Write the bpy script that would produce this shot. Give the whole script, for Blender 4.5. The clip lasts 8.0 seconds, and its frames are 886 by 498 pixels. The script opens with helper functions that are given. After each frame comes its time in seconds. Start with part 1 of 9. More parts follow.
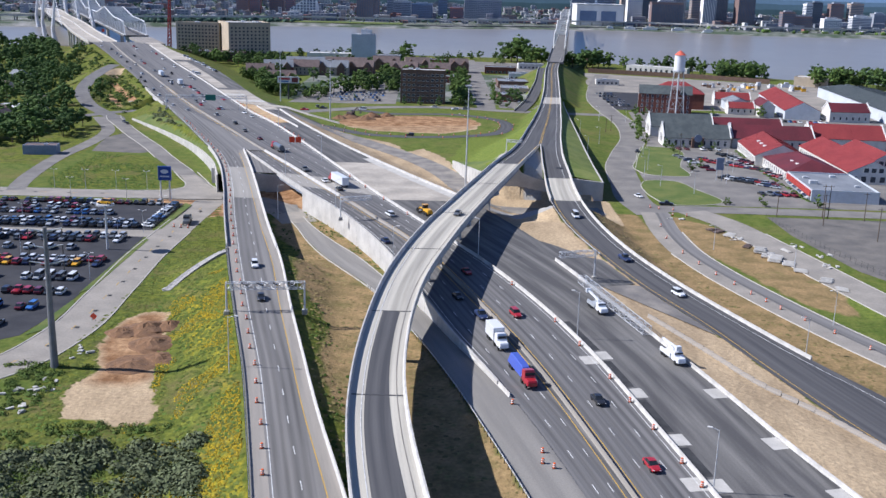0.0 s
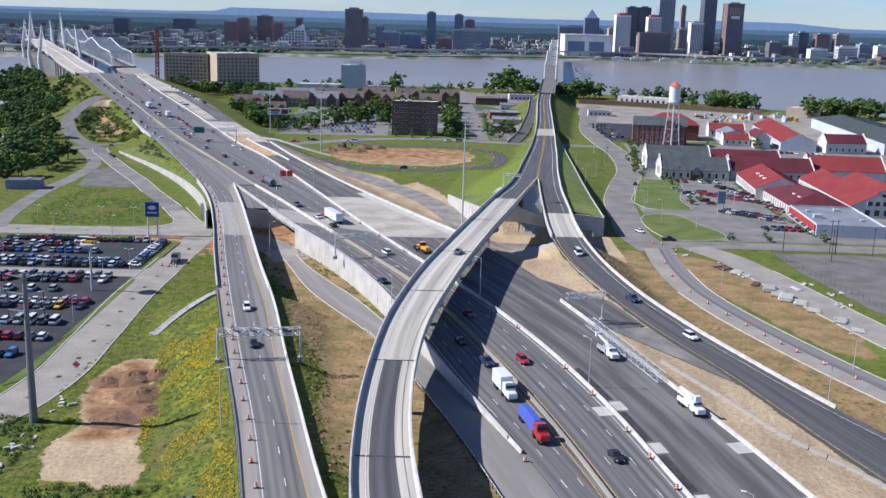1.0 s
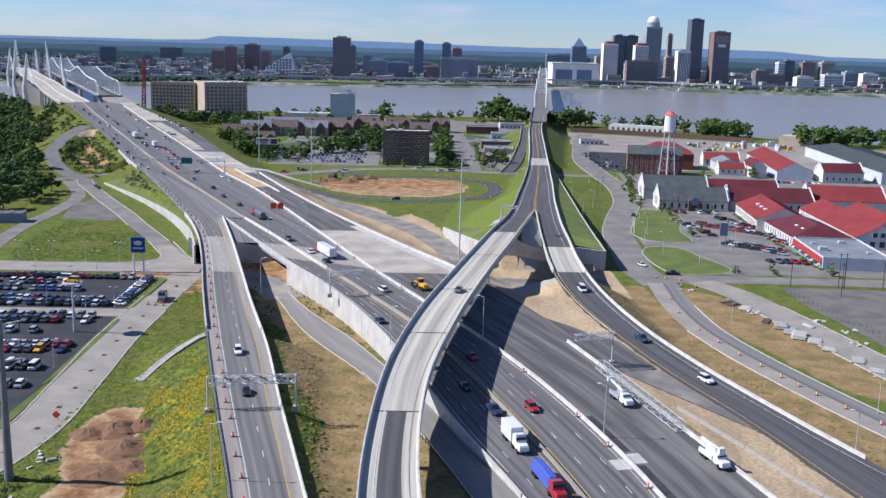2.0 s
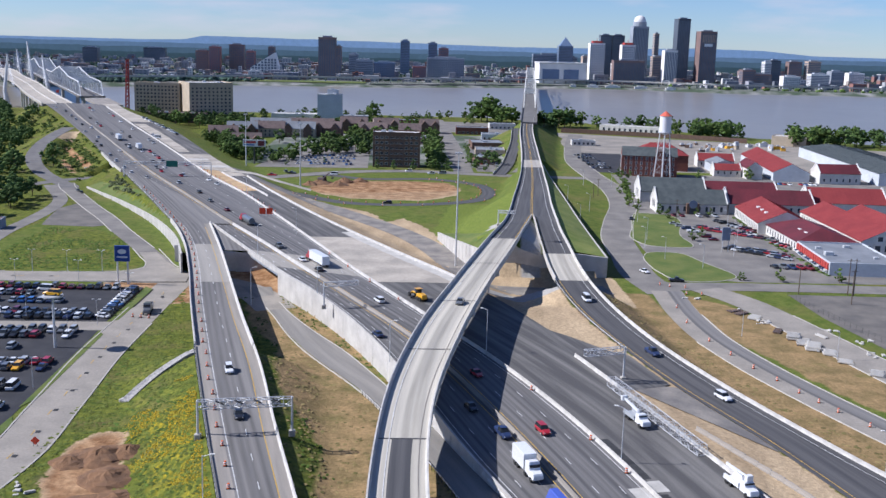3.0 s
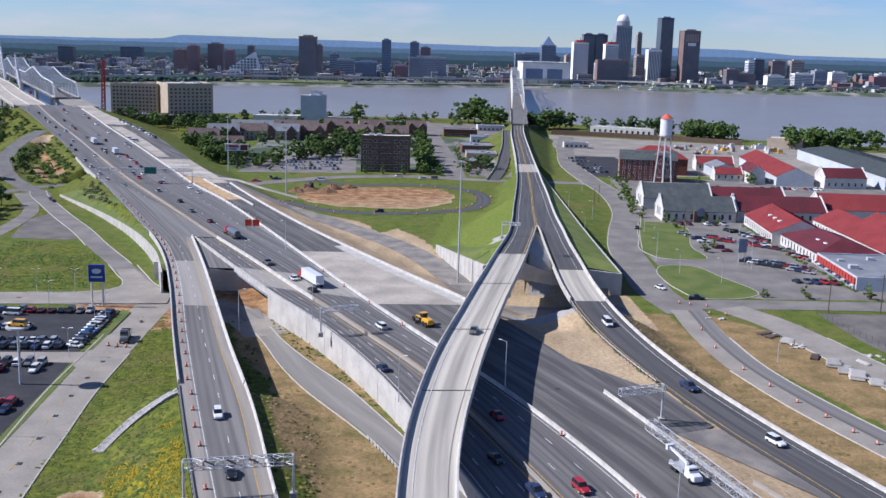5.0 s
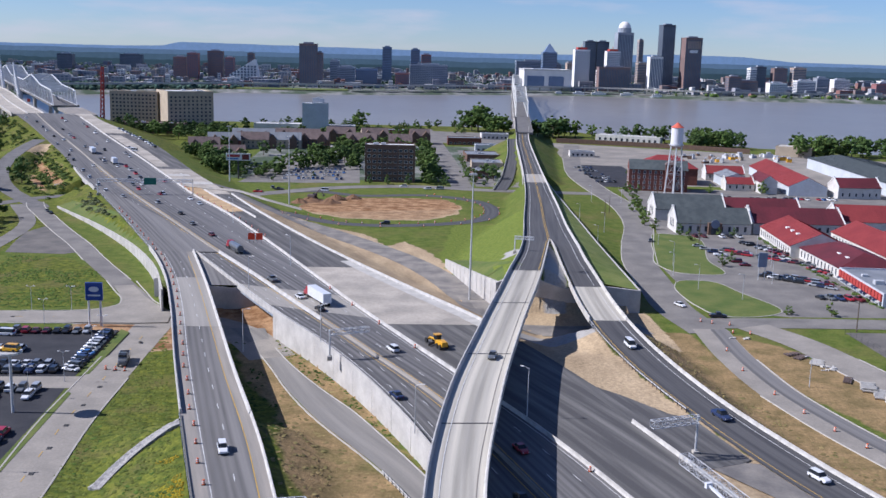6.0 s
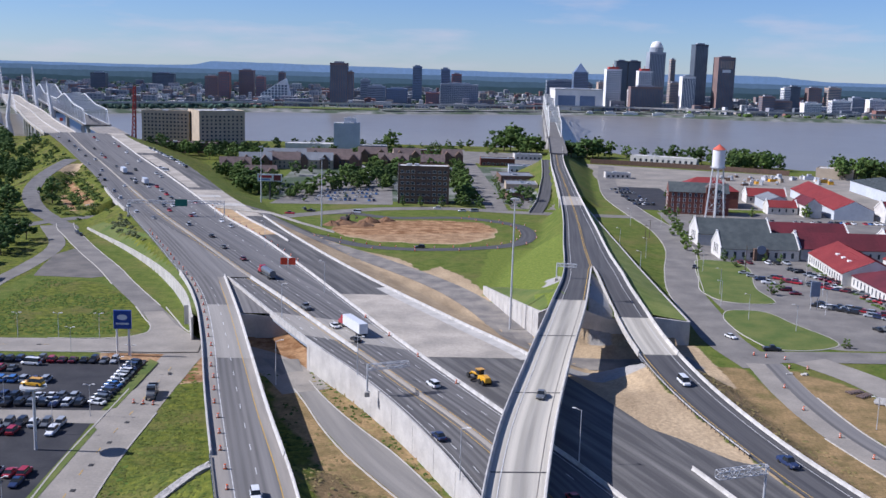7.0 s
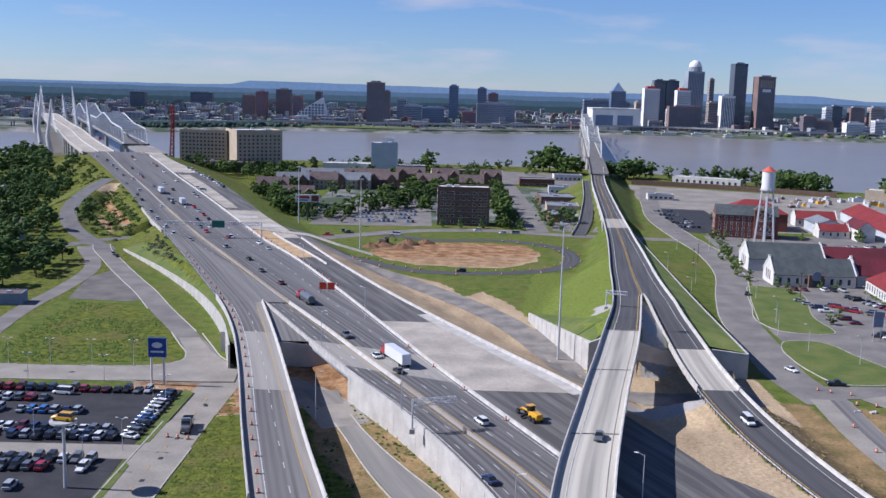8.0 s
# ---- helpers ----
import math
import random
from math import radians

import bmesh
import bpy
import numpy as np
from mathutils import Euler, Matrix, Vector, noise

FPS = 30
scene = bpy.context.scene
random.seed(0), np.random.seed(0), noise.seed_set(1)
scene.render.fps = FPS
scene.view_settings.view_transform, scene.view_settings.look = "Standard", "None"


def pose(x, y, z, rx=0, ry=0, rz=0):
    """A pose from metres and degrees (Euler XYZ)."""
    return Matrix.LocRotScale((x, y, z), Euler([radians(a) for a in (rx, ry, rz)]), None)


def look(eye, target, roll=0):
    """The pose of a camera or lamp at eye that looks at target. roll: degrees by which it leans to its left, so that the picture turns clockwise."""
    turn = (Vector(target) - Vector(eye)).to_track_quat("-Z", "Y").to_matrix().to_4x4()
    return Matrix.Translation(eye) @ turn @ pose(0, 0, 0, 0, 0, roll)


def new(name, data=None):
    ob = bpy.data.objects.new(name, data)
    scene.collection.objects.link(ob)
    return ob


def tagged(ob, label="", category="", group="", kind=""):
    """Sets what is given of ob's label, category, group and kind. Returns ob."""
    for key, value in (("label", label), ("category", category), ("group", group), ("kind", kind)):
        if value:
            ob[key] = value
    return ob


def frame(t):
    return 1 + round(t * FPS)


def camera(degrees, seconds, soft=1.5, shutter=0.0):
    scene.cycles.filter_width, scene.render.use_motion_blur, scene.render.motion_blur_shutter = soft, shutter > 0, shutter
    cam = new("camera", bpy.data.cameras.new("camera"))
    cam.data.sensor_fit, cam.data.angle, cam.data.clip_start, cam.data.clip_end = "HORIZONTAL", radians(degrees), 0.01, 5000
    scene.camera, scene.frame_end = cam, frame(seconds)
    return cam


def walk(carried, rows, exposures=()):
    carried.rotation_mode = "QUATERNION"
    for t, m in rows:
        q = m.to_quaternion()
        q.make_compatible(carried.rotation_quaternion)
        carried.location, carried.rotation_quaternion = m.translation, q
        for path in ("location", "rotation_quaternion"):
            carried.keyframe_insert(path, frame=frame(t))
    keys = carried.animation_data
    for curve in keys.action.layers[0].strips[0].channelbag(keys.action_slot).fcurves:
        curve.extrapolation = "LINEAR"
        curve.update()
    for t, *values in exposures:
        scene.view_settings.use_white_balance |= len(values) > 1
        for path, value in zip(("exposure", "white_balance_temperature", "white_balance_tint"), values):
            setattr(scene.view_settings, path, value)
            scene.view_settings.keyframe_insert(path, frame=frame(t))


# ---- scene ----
cam = camera(47.3, 8.0)
METRES, EYE, TILT, LEAN, TURN = 109.0, 82.0, 0.78, 0.0, 0.0
ROWS = [
    (0.0, 0.0, 0.0, 0.0, 0.45, -15.48, -1.61),
    (0.5, -0.0164, 0.0551, -0.0008, 0.09, -14.66, -1.63),
    (1.0, -0.0331, 0.1124, -0.0013, -0.28, -13.82, -1.62),
    (1.5, -0.0491, 0.1707, -0.0013, -0.66, -13.01, -1.61),
    (2.0, -0.0661, 0.2311, -0.003, -1.05, -12.26, -1.59),
    (3.5, -0.1168, 0.4164, -0.0062, -2.31, -12.26, -1.57),
    (4.0, -0.1324, 0.4799, -0.0074, -2.67, -12.27, -1.59),
    (4.5, -0.1468, 0.5438, -0.0078, -2.99, -12.29, -1.57),
    (6.0, -0.1913, 0.7324, -0.0073, -3.13, -11.89, -1.57),
    (6.5, -0.2059, 0.7932, -0.0073, -2.37, -11.39, -1.58),
    (7.0, -0.2204, 0.8523, -0.0065, -1.52, -10.88, -1.6),
    (7.5, -0.2355, 0.9108, -0.0073, -0.58, -10.37, -1.6),
    (8.0, -0.2501, 0.9679, -0.0079, 0.44, -9.87, -1.59),
]
walk(cam, [(t, pose(0, 0, EYE, TILT, LEAN, TURN) @ pose(METRES * x, METRES * y, METRES * z, 90 + pitch, roll, yaw)) for t, x, y, z, yaw, pitch, roll in ROWS],
     exposures=[(0.0, 0.64, 5850, 14), (8.0, 0.43, 5760, 18)])

# ---- sky, sun and exposure ----
SUN_EL = radians(40)
SUN_TO = Vector((-0.998, 0.05, 0)).normalized()  # towards the sun, in plan
world = bpy.data.worlds.new("sky")
scene.world = world
world.use_nodes = True
wn, wl = world.node_tree.nodes, world.node_tree.links
wn.clear()
w_out, w_bg, w_sky = wn.new("ShaderNodeOutputWorld"), wn.new("ShaderNodeBackground"), wn.new("ShaderNodeTexSky")
w_sky.sky_type, w_sky.sun_disc = "NISHITA", False
w_sky.sun_elevation, w_sky.sun_rotation = SUN_EL, math.atan2(SUN_TO.x, SUN_TO.y)
w_sky.air_density, w_sky.dust_density, w_sky.ozone_density = 0.9, 0.0, 3.5
w_bg.inputs["Strength"].default_value = 0.063
# thin fair-weather cloud over the blue
w_tc, w_map, w_noise, w_ramp, w_mix = (wn.new("ShaderNodeTexCoord"), wn.new("ShaderNodeMapping"), wn.new("ShaderNodeTexNoise"), wn.new("ShaderNodeMapRange"), wn.new("ShaderNodeMixRGB"))
w_map.inputs["Scale"].default_value = (5, 5, 26)
w_noise.inputs["Scale"].default_value, w_noise.inputs["Detail"].default_value, w_noise.inputs["Roughness"].default_value = 1.3, 5, 0.55
for a, b in (("From Min", 0.53), ("From Max", 0.76), ("To Min", 0.0), ("To Max", 0.6)):
    w_ramp.inputs[a].default_value = b
w_mix.inputs[2].default_value = (7.2, 7.0, 7.4, 1)
wl.new(w_tc.outputs["Generated"], w_map.inputs[0])
wl.new(w_map.outputs[0], w_noise.inputs["Vector"])
wl.new(w_noise.outputs["Fac"], w_ramp.inputs["Value"])
wl.new(w_ramp.outputs[0], w_mix.inputs[0])
w_cool = wn.new("ShaderNodeMixRGB")
w_cool.blend_type, w_cool.inputs[0].default_value, w_cool.inputs[2].default_value = "MULTIPLY", 1.0, (0.75, 0.90, 1.17, 1)
wl.new(w_sky.outputs[0], w_cool.inputs[1])
wl.new(w_cool.outputs[0], w_mix.inputs[1])
wl.new(w_mix.outputs[0], w_bg.inputs["Color"])
wl.new(w_bg.outputs[0], w_out.inputs["Surface"])

sun = new("sun", bpy.data.lights.new("sun", "SUN"))
sun.data.energy, sun.data.angle, sun.data.color = 4.6, radians(0.53), (1.0, 0.95, 0.87)
sun.matrix_world = look(SUN_TO * math.cos(SUN_EL) * 500 + Vector((0, 0, math.sin(SUN_EL) * 500)), (0, 0, 0))

# ---- small tools ----
rng = random.Random(7)


def part(name, bm, material, parent=None, label=""):
    """Links a bmesh or a mesh as one object, under parent if there is one."""
    me = bm
    if isinstance(bm, bmesh.types.BMesh):
        me = bpy.data.meshes.new(name)
        bm.to_mesh(me)
        bm.free()
    if material is not None and not me.materials:
        me.materials.append(material)
    ob = new(name, me)
    if parent is not None:
        ob.parent = parent
    if label:
        ob["label"] = label
    return ob


def mesh(name, verts, faces, uvs=None, smooth=False):
    me = bpy.data.meshes.new(name)
    me.from_pydata([tuple(map(float, v)) for v in verts], [], [tuple(map(int, q)) for q in faces])
    if uvs is not None:
        layer = me.uv_layers.new(name="UVMap")
        idx = np.empty(len(me.loops), dtype=np.int32)
        me.loops.foreach_get("vertex_index", idx)
        layer.data.foreach_set("uv", np.asarray(uvs, dtype=np.float32)[idx].ravel())
    if smooth:
        me.polygons.foreach_set("use_smooth", [True] * len(me.polygons))
    me.validate()
    return me


def structure(name, me, material, label, category):
    return tagged(part(name, me, material), label, category, kind="structure")


def thing(name, at, label, category, group="", turn=0.0):
    """An empty at the base of a thing; parts hang under it."""
    e = new(name)
    e.matrix_basis = pose(*at, 0, 0, turn)
    return tagged(e, label, category, group)


def curve(knots):
    """A smooth function through (at, value) knots, straight beyond the ends."""
    k = np.array(knots, dtype=float)
    k = k[np.argsort(k[:, 0])]
    a, v = k[:, 0], k[:, 1]
    m = np.gradient(v, a) if len(a) > 2 else np.full(2, (v[1] - v[0]) / (a[1] - a[0]))

    def f(q):
        q = np.asarray(q, dtype=float)
        i = np.clip(np.searchsorted(a, q) - 1, 0, len(a) - 2)
        h = a[i + 1] - a[i]
        s = np.clip((q - a[i]) / h, 0, 1)
        r = (2 * s**3 - 3 * s**2 + 1) * v[i] + (s**3 - 2 * s**2 + s) * h * m[i] + (3 * s**2 - 2 * s**3) * v[i + 1] + (s**3 - s**2) * h * m[i + 1]
        return r + np.minimum(q - a[0], 0) * m[0] + np.maximum(q - a[-1], 0) * m[-1]

    return f


def spline(pts, step):
    """Points at about even steps on a smooth line through pts (x, y, z)."""
    p = np.array(pts, dtype=float)
    if len(p) == 2:
        n = max(2, int(np.linalg.norm(p[1] - p[0]) / step) + 1)
        return p[0] + (p[1] - p[0]) * np.linspace(0, 1, n)[:, None]
    d = np.concatenate([[0], np.cumsum(np.linalg.norm(np.diff(p, axis=0), axis=1))])
    q = np.linspace(0, d[-1], max(3, int(d[-1] / step) + 1))
    return np.stack([curve(np.stack([d, p[:, i]], 1))(q) for i in range(3)], 1)


def along(fx, fz, y0, y1, step=4.0, shift=0.0, lift=0.0):
    """The line x = fx(y), z = fz(y), moved shift to its right (towards +x) and lifted."""
    y = np.linspace(y0, y1, max(2, int(abs(y1 - y0) / step) + 1))
    p = np.stack([fx(y), y, fz(y) + lift], 1)
    return offset(p, shift) if shift else p


def normals(p):
    t = np.gradient(p[:, :2], axis=0)
    t /= np.maximum(np.linalg.norm(t, axis=1), 1e-9)[:, None]
    return np.stack([t[:, 1], -t[:, 0]], 1)


def offset(p, d):
    q = p.copy()
    q[:, :2] += normals(p) * (np.asarray(d).reshape(-1, 1) if np.ndim(d) else d)
    return q


def lengths(p):
    return np.concatenate([[0], np.cumsum(np.linalg.norm(np.diff(p, axis=0), axis=1))])


def strip(name, a, b, cols=2):
    """A surface between two lines of as many points, with metres as its UV."""
    n, s = len(a), lengths((a + b) / 2)
    verts, uvs = [], []
    for j in range(cols + 1):
        w = j / cols
        line = a * (1 - w) + b * w
        verts.append(line)
        uvs.append(np.stack([np.linalg.norm((b - a)[:, :2], axis=1) * w, s], 1))
    faces = [(j * n + i, (j + 1) * n + i, (j + 1) * n + i + 1, j * n + i + 1) for j in range(cols) for i in range(n - 1)]
    return mesh(name, np.concatenate(verts), faces, np.concatenate(uvs))


def sweep(name, p, profile, closed=True, caps=True, low=None):
    """profile (right, up) points drawn along the line p. low: heights that replace the profile's None values."""
    n, k = len(p), len(profile)
    nor, s = normals(p), lengths(p)
    verts, uvs, u = [], [], 0.0
    for j, (d, z) in enumerate(profile):
        v = p.copy()
        v[:, :2] += nor * d
        v[:, 2] = low if z is None else p[:, 2] + z
        verts.append(v)
        uvs.append(np.stack([np.full(n, u), s], 1))
        nz = profile[(j + 1) % k]
        u += math.hypot(nz[0] - d, (nz[1] or 0) - (z or 0))
    faces = []
    for j in range(k if closed else k - 1):
        jj = (j + 1) % k
        faces += [(j * n + i, j * n + i + 1, jj * n + i + 1, jj * n + i) for i in range(n - 1)]
    if closed and caps:
        faces += [tuple(j * n for j in range(k)), tuple(j * n + n - 1 for j in reversed(range(k)))]
    return mesh(name, np.concatenate(verts), faces, np.concatenate(uvs))


def box(bm, x0, x1, y0, y1, z0, z1, m=None):
    q = Matrix.Translation(((x0 + x1) / 2, (y0 + y1) / 2, (z0 + z1) / 2)) @ Matrix.Diagonal((abs(x1 - x0), abs(y1 - y0), abs(z1 - z0), 1))
    return bmesh.ops.create_cube(bm, size=1, matrix=(m @ q) if m else q)["verts"]


def rod(bm, a, b, r, r2=None, n=8):
    """A round bar from a to b."""
    a, b = Vector(a), Vector(b)
    d = b - a
    m = Matrix.Translation((a + b) / 2) @ d.to_track_quat("Z", "Y").to_matrix().to_4x4()
    return bmesh.ops.create_cone(bm, cap_ends=True, segments=n, radius1=r, radius2=r if r2 is None else r2, depth=d.length, matrix=m)["verts"]


def beam(bm, a, b, w, h=None):
    """A square bar from a to b."""
    a, b = Vector(a), Vector(b)
    d = b - a
    m = Matrix.Translation((a + b) / 2) @ d.to_track_quat("Z", "Y").to_matrix().to_4x4() @ Matrix.Diagonal((w, h or w, d.length, 1))
    return bmesh.ops.create_cube(bm, size=1, matrix=m)["verts"]


def fan(name, pts, z):
    """A flat sheet with the outline pts (x, y)."""
    bm = bmesh.new()
    vs = [bm.verts.new((x, y, z)) for x, y in pts]
    face = bm.faces.new(vs)
    if face.normal.z < 0:
        face.normal_flip()
    bmesh.ops.triangulate(bm, faces=[face])
    for q in bm.faces:
        q.normal_update()
        if q.normal.z < 0:
            q.normal_flip()
    me = bpy.data.meshes.new(name)
    bm.to_mesh(me)
    bm.free()
    return me


def rounded(pts, step=2.0):
    """A closed smooth outline through pts."""
    p = [(x, y, 0) for x, y in pts]
    n = len(p)
    q = spline(p[-2:] + p + p[:3], step)
    d = np.linalg.norm(np.diff(np.array(p[-2:] + p + p[:3]), axis=0), axis=1)
    a, b = d[:2].sum(), d[:2 + n].sum()
    s = np.linspace(0, d.sum(), len(q))
    return [(x, y) for (x, y, _), w in zip(q, s) if a <= w < b - step * 0.5]


def inside(px, py, poly):
    """Which of the points lie in the outline."""
    r = np.zeros(np.shape(px), dtype=bool)
    n = len(poly)
    for i in range(n):
        (x0, y0), (x1, y1) = poly[i], poly[(i + 1) % n]
        if y0 == y1:
            continue
        c = (y0 > py) != (y1 > py)
        r ^= c & (px < (x1 - x0) * (py - y0) / (y1 - y0) + x0)
    return r


def hull(stations):
    """Rounded-box sections (y, half width low, half width high, z0, z1) joined into one skin."""
    bm = bmesh.new()
    rings = []
    for y, a, b, z0, z1 in stations:
        c = min(0.14, (z1 - z0) * 0.3)
        rings.append([bm.verts.new(v) for v in ((-a + c, y, z0), (a - c, y, z0), (a, y, z0 + c), (b, y, z1 - c), (b - c, y, z1), (-b + c, y, z1), (-b, y, z1 - c), (-a, y, z0 + c))])
    for r, s in zip(rings, rings[1:]):
        for i in range(8):
            bm.faces.new((r[i], r[(i + 1) % 8], s[(i + 1) % 8], s[i]))
    bm.faces.new(rings[0][::-1])
    bm.faces.new(rings[-1])
    bmesh.ops.recalc_face_normals(bm, faces=bm.faces)
    return bm


# ---- materials ----
def material(name, colour, colour2=None, scale=1.0, rough=0.8, metal=0.0, bump=0.0, fine=8.0, amount=1.0, stretch=None, coords="Object", spread=0.0, fine_amount=0.35, edges=(0.35, 0.65)):
    """Two colours mixed by noise at two scales, with relief; spread varies whole objects."""
    m = bpy.data.materials.new(name)
    m.use_nodes = True
    nt = m.node_tree
    b = nt.nodes["Principled BSDF"]
    b.inputs["Roughness"].default_value, b.inputs["Metallic"].default_value = rough, metal
    b.inputs["Specular IOR Level"].default_value = 0.35
    c2 = colour2 or tuple(v * 0.75 for v in colour)
    tc, n1, n2, mr, mix, mixf = (nt.nodes.new("ShaderNodeTexCoord"), nt.nodes.new("ShaderNodeTexNoise"), nt.nodes.new("ShaderNodeTexNoise"), nt.nodes.new("ShaderNodeMapRange"), nt.nodes.new("ShaderNodeMixRGB"), nt.nodes.new("ShaderNodeMixRGB"))
    src = tc.outputs[coords]
    if stretch:
        mp = nt.nodes.new("ShaderNodeMapping")
        mp.inputs["Scale"].default_value = stretch
        nt.links.new(src, mp.inputs[0])
        src = mp.outputs[0]
    n1.inputs["Scale"].default_value, n1.inputs["Detail"].default_value = scale, 4
    n2.inputs["Scale"].default_value, n2.inputs["Detail"].default_value, n2.inputs["Roughness"].default_value = scale * fine, 8, 0.72
    nt.links.new(src, n1.inputs["Vector"])
    nt.links.new(tc.outputs[coords], n2.inputs["Vector"])
    mr.inputs["From Min"].default_value, mr.inputs["From Max"].default_value, mr.inputs["To Max"].default_value = edges[0], edges[1], amount
    nt.links.new(n1.outputs["Fac"], mr.inputs["Value"])
    mix.inputs[1].default_value, mix.inputs[2].default_value = (*colour, 1), (*c2, 1)
    nt.links.new(mr.outputs[0], mix.inputs[0])
    mixf.blend_type, mixf.inputs[0].default_value = "OVERLAY", fine_amount
    nt.links.new(mix.outputs[0], mixf.inputs[1])
    nt.links.new(n2.outputs["Fac"], mixf.inputs[2])
    last = mixf.outputs[0]
    if spread:
        oi, vr, hsv = nt.nodes.new("ShaderNodeObjectInfo"), nt.nodes.new("ShaderNodeMapRange"), nt.nodes.new("ShaderNodeHueSaturation")
        vr.inputs["To Min"].default_value, vr.inputs["To Max"].default_value = 1 - spread, 1 + spread
        nt.links.new(oi.outputs["Random"], vr.inputs["Value"])
        nt.links.new(vr.outputs[0], hsv.inputs["Value"])
        nt.links.new(last, hsv.inputs["Color"])
        last = hsv.outputs[0]
    nt.links.new(last, b.inputs["Base Color"])
    if bump:
        bp = nt.nodes.new("ShaderNodeBump")
        bp.inputs["Strength"].default_value, bp.inputs["Distance"].default_value = bump, 0.15
        nt.links.new(n2.outputs["Fac"], bp.inputs["Height"])
        nt.links.new(bp.outputs[0], b.inputs["Normal"])
    return m


M_ASPHALT = material("asphalt_dark", (0.055, 0.055, 0.058), (0.098, 0.096, 0.096), 0.5, 0.85, bump=0.1, stretch=(1.6, 0.03, 1), coords="UV", fine=10, fine_amount=0.4)
M_ASPHALT_NEW = material("asphalt_fresh", (0.078, 0.075, 0.073), (0.24, 0.23, 0.21), 0.22, 0.8, bump=0.1, stretch=(1.6, 0.09, 1), coords="UV", edges=(0.42, 0.85), fine=14, fine_amount=0.45)
M_ASPHALT_WORN = material("asphalt_worn", (0.175, 0.168, 0.162), (0.105, 0.103, 0.103), 0.6, 0.85, bump=0.1, stretch=(1.5, 0.02, 1), coords="UV", fine=10, fine_amount=0.4)
M_RAMP = material("ramp_paving", (0.205, 0.195, 0.183), (0.14, 0.135, 0.13), 0.5, 0.85, bump=0.1, stretch=(1.4, 0.02, 1), coords="UV", fine=10, fine_amount=0.4)
M_SHOULDER = material("shoulder_concrete", (0.30, 0.272, 0.236), (0.22, 0.203, 0.18), 0.5, 0.9, bump=0.1, stretch=(1.2, 0.06, 1), coords="UV", fine=9, fine_amount=0.4)
M_SLIP = material("slip_paving", (0.25, 0.235, 0.21), (0.18, 0.17, 0.155), 0.3, 0.9, bump=0.1, stretch=(1.2, 0.06, 1), coords="UV", fine=10, fine_amount=0.4)
M_DUST = material("dusty_paving", (0.27, 0.245, 0.21), (0.15, 0.14, 0.13), 0.14, 0.9, bump=0.15, fine=12, fine_amount=0.4)
M_PAD = material("dusty_concrete", (0.44, 0.395, 0.33), (0.29, 0.265, 0.225), 0.09, 0.9, bump=0.1, fine=14, fine_amount=0.45)
M_RAMP_FLAT = material("street_asphalt", (0.165, 0.157, 0.148), (0.115, 0.111, 0.107), 0.2, 0.9, bump=0.1, fine=10, fine_amount=0.4)
M_STREET = material("street_concrete", (0.30, 0.272, 0.232), (0.235, 0.215, 0.185), 0.14, 0.9, bump=0.1, fine=12, fine_amount=0.4)
M_LOT = material("lot_asphalt", (0.026, 0.027, 0.032), (0.042, 0.042, 0.046), 0.15, 0.9, fine=12, fine_amount=0.5)
M_LOT_GREY = material("lot_grey", (0.215, 0.20, 0.178), (0.145, 0.136, 0.125), 0.1, 0.9, fine=14, fine_amount=0.4)
M_DECK = material("deck_concrete", (0.52, 0.485, 0.405), (0.35, 0.33, 0.285), 0.4, 0.85, bump=0.1, stretch=(1.5, 0.025, 1), coords="UV", fine=10, fine_amount=0.4)
M_DECK_WHITE = material("pale_concrete", (0.49, 0.47, 0.43), (0.38, 0.365, 0.33), 0.3, 0.85, bump=0.1)
M_WHITE = material("white_concrete", (0.52, 0.50, 0.465), (0.38, 0.365, 0.335), 0.5, 0.88, bump=0.15)
M_WALL = material("wall_concrete", (0.50, 0.48, 0.44), (0.40, 0.38, 0.35), 0.25, 0.9, bump=0.2)
M_KERB = material("kerb_concrete", (0.45, 0.42, 0.37), (0.36, 0.34, 0.3), 0.5, 0.9)
M_LINE = material("white_paint", (0.66, 0.66, 0.64), (0.45, 0.45, 0.44), 1.2, 0.7)
M_YELLOW = material("yellow_paint", (0.58, 0.36, 0.06), (0.42, 0.28, 0.08), 1.2, 0.7)
M_STEEL = material("galvanised_steel", (0.56, 0.57, 0.58), (0.46, 0.47, 0.48), 1.5, 0.5, 0.25)
M_DARK_STEEL = material("dark_steel", (0.06, 0.06, 0.065), (0.09, 0.085, 0.08), 1.5, 0.6, 0.3)
M_STEEL_BLUE = material("painted_girder", (0.30, 0.33, 0.38), (0.24, 0.27, 0.31), 0.5, 0.6)
M_RIPRAP = material("riprap_stone", (0.42, 0.40, 0.37), (0.24, 0.23, 0.22), 1.6, 0.95, bump=0.9, fine=3)
M_TAR = material("fresh_tar", (0.03, 0.03, 0.031), (0.05, 0.05, 0.05), 0.5, 0.8, fine=10)
M_RED = material("red_steel", (0.45, 0.06, 0.05), (0.33, 0.05, 0.04), 1.0, 0.6)

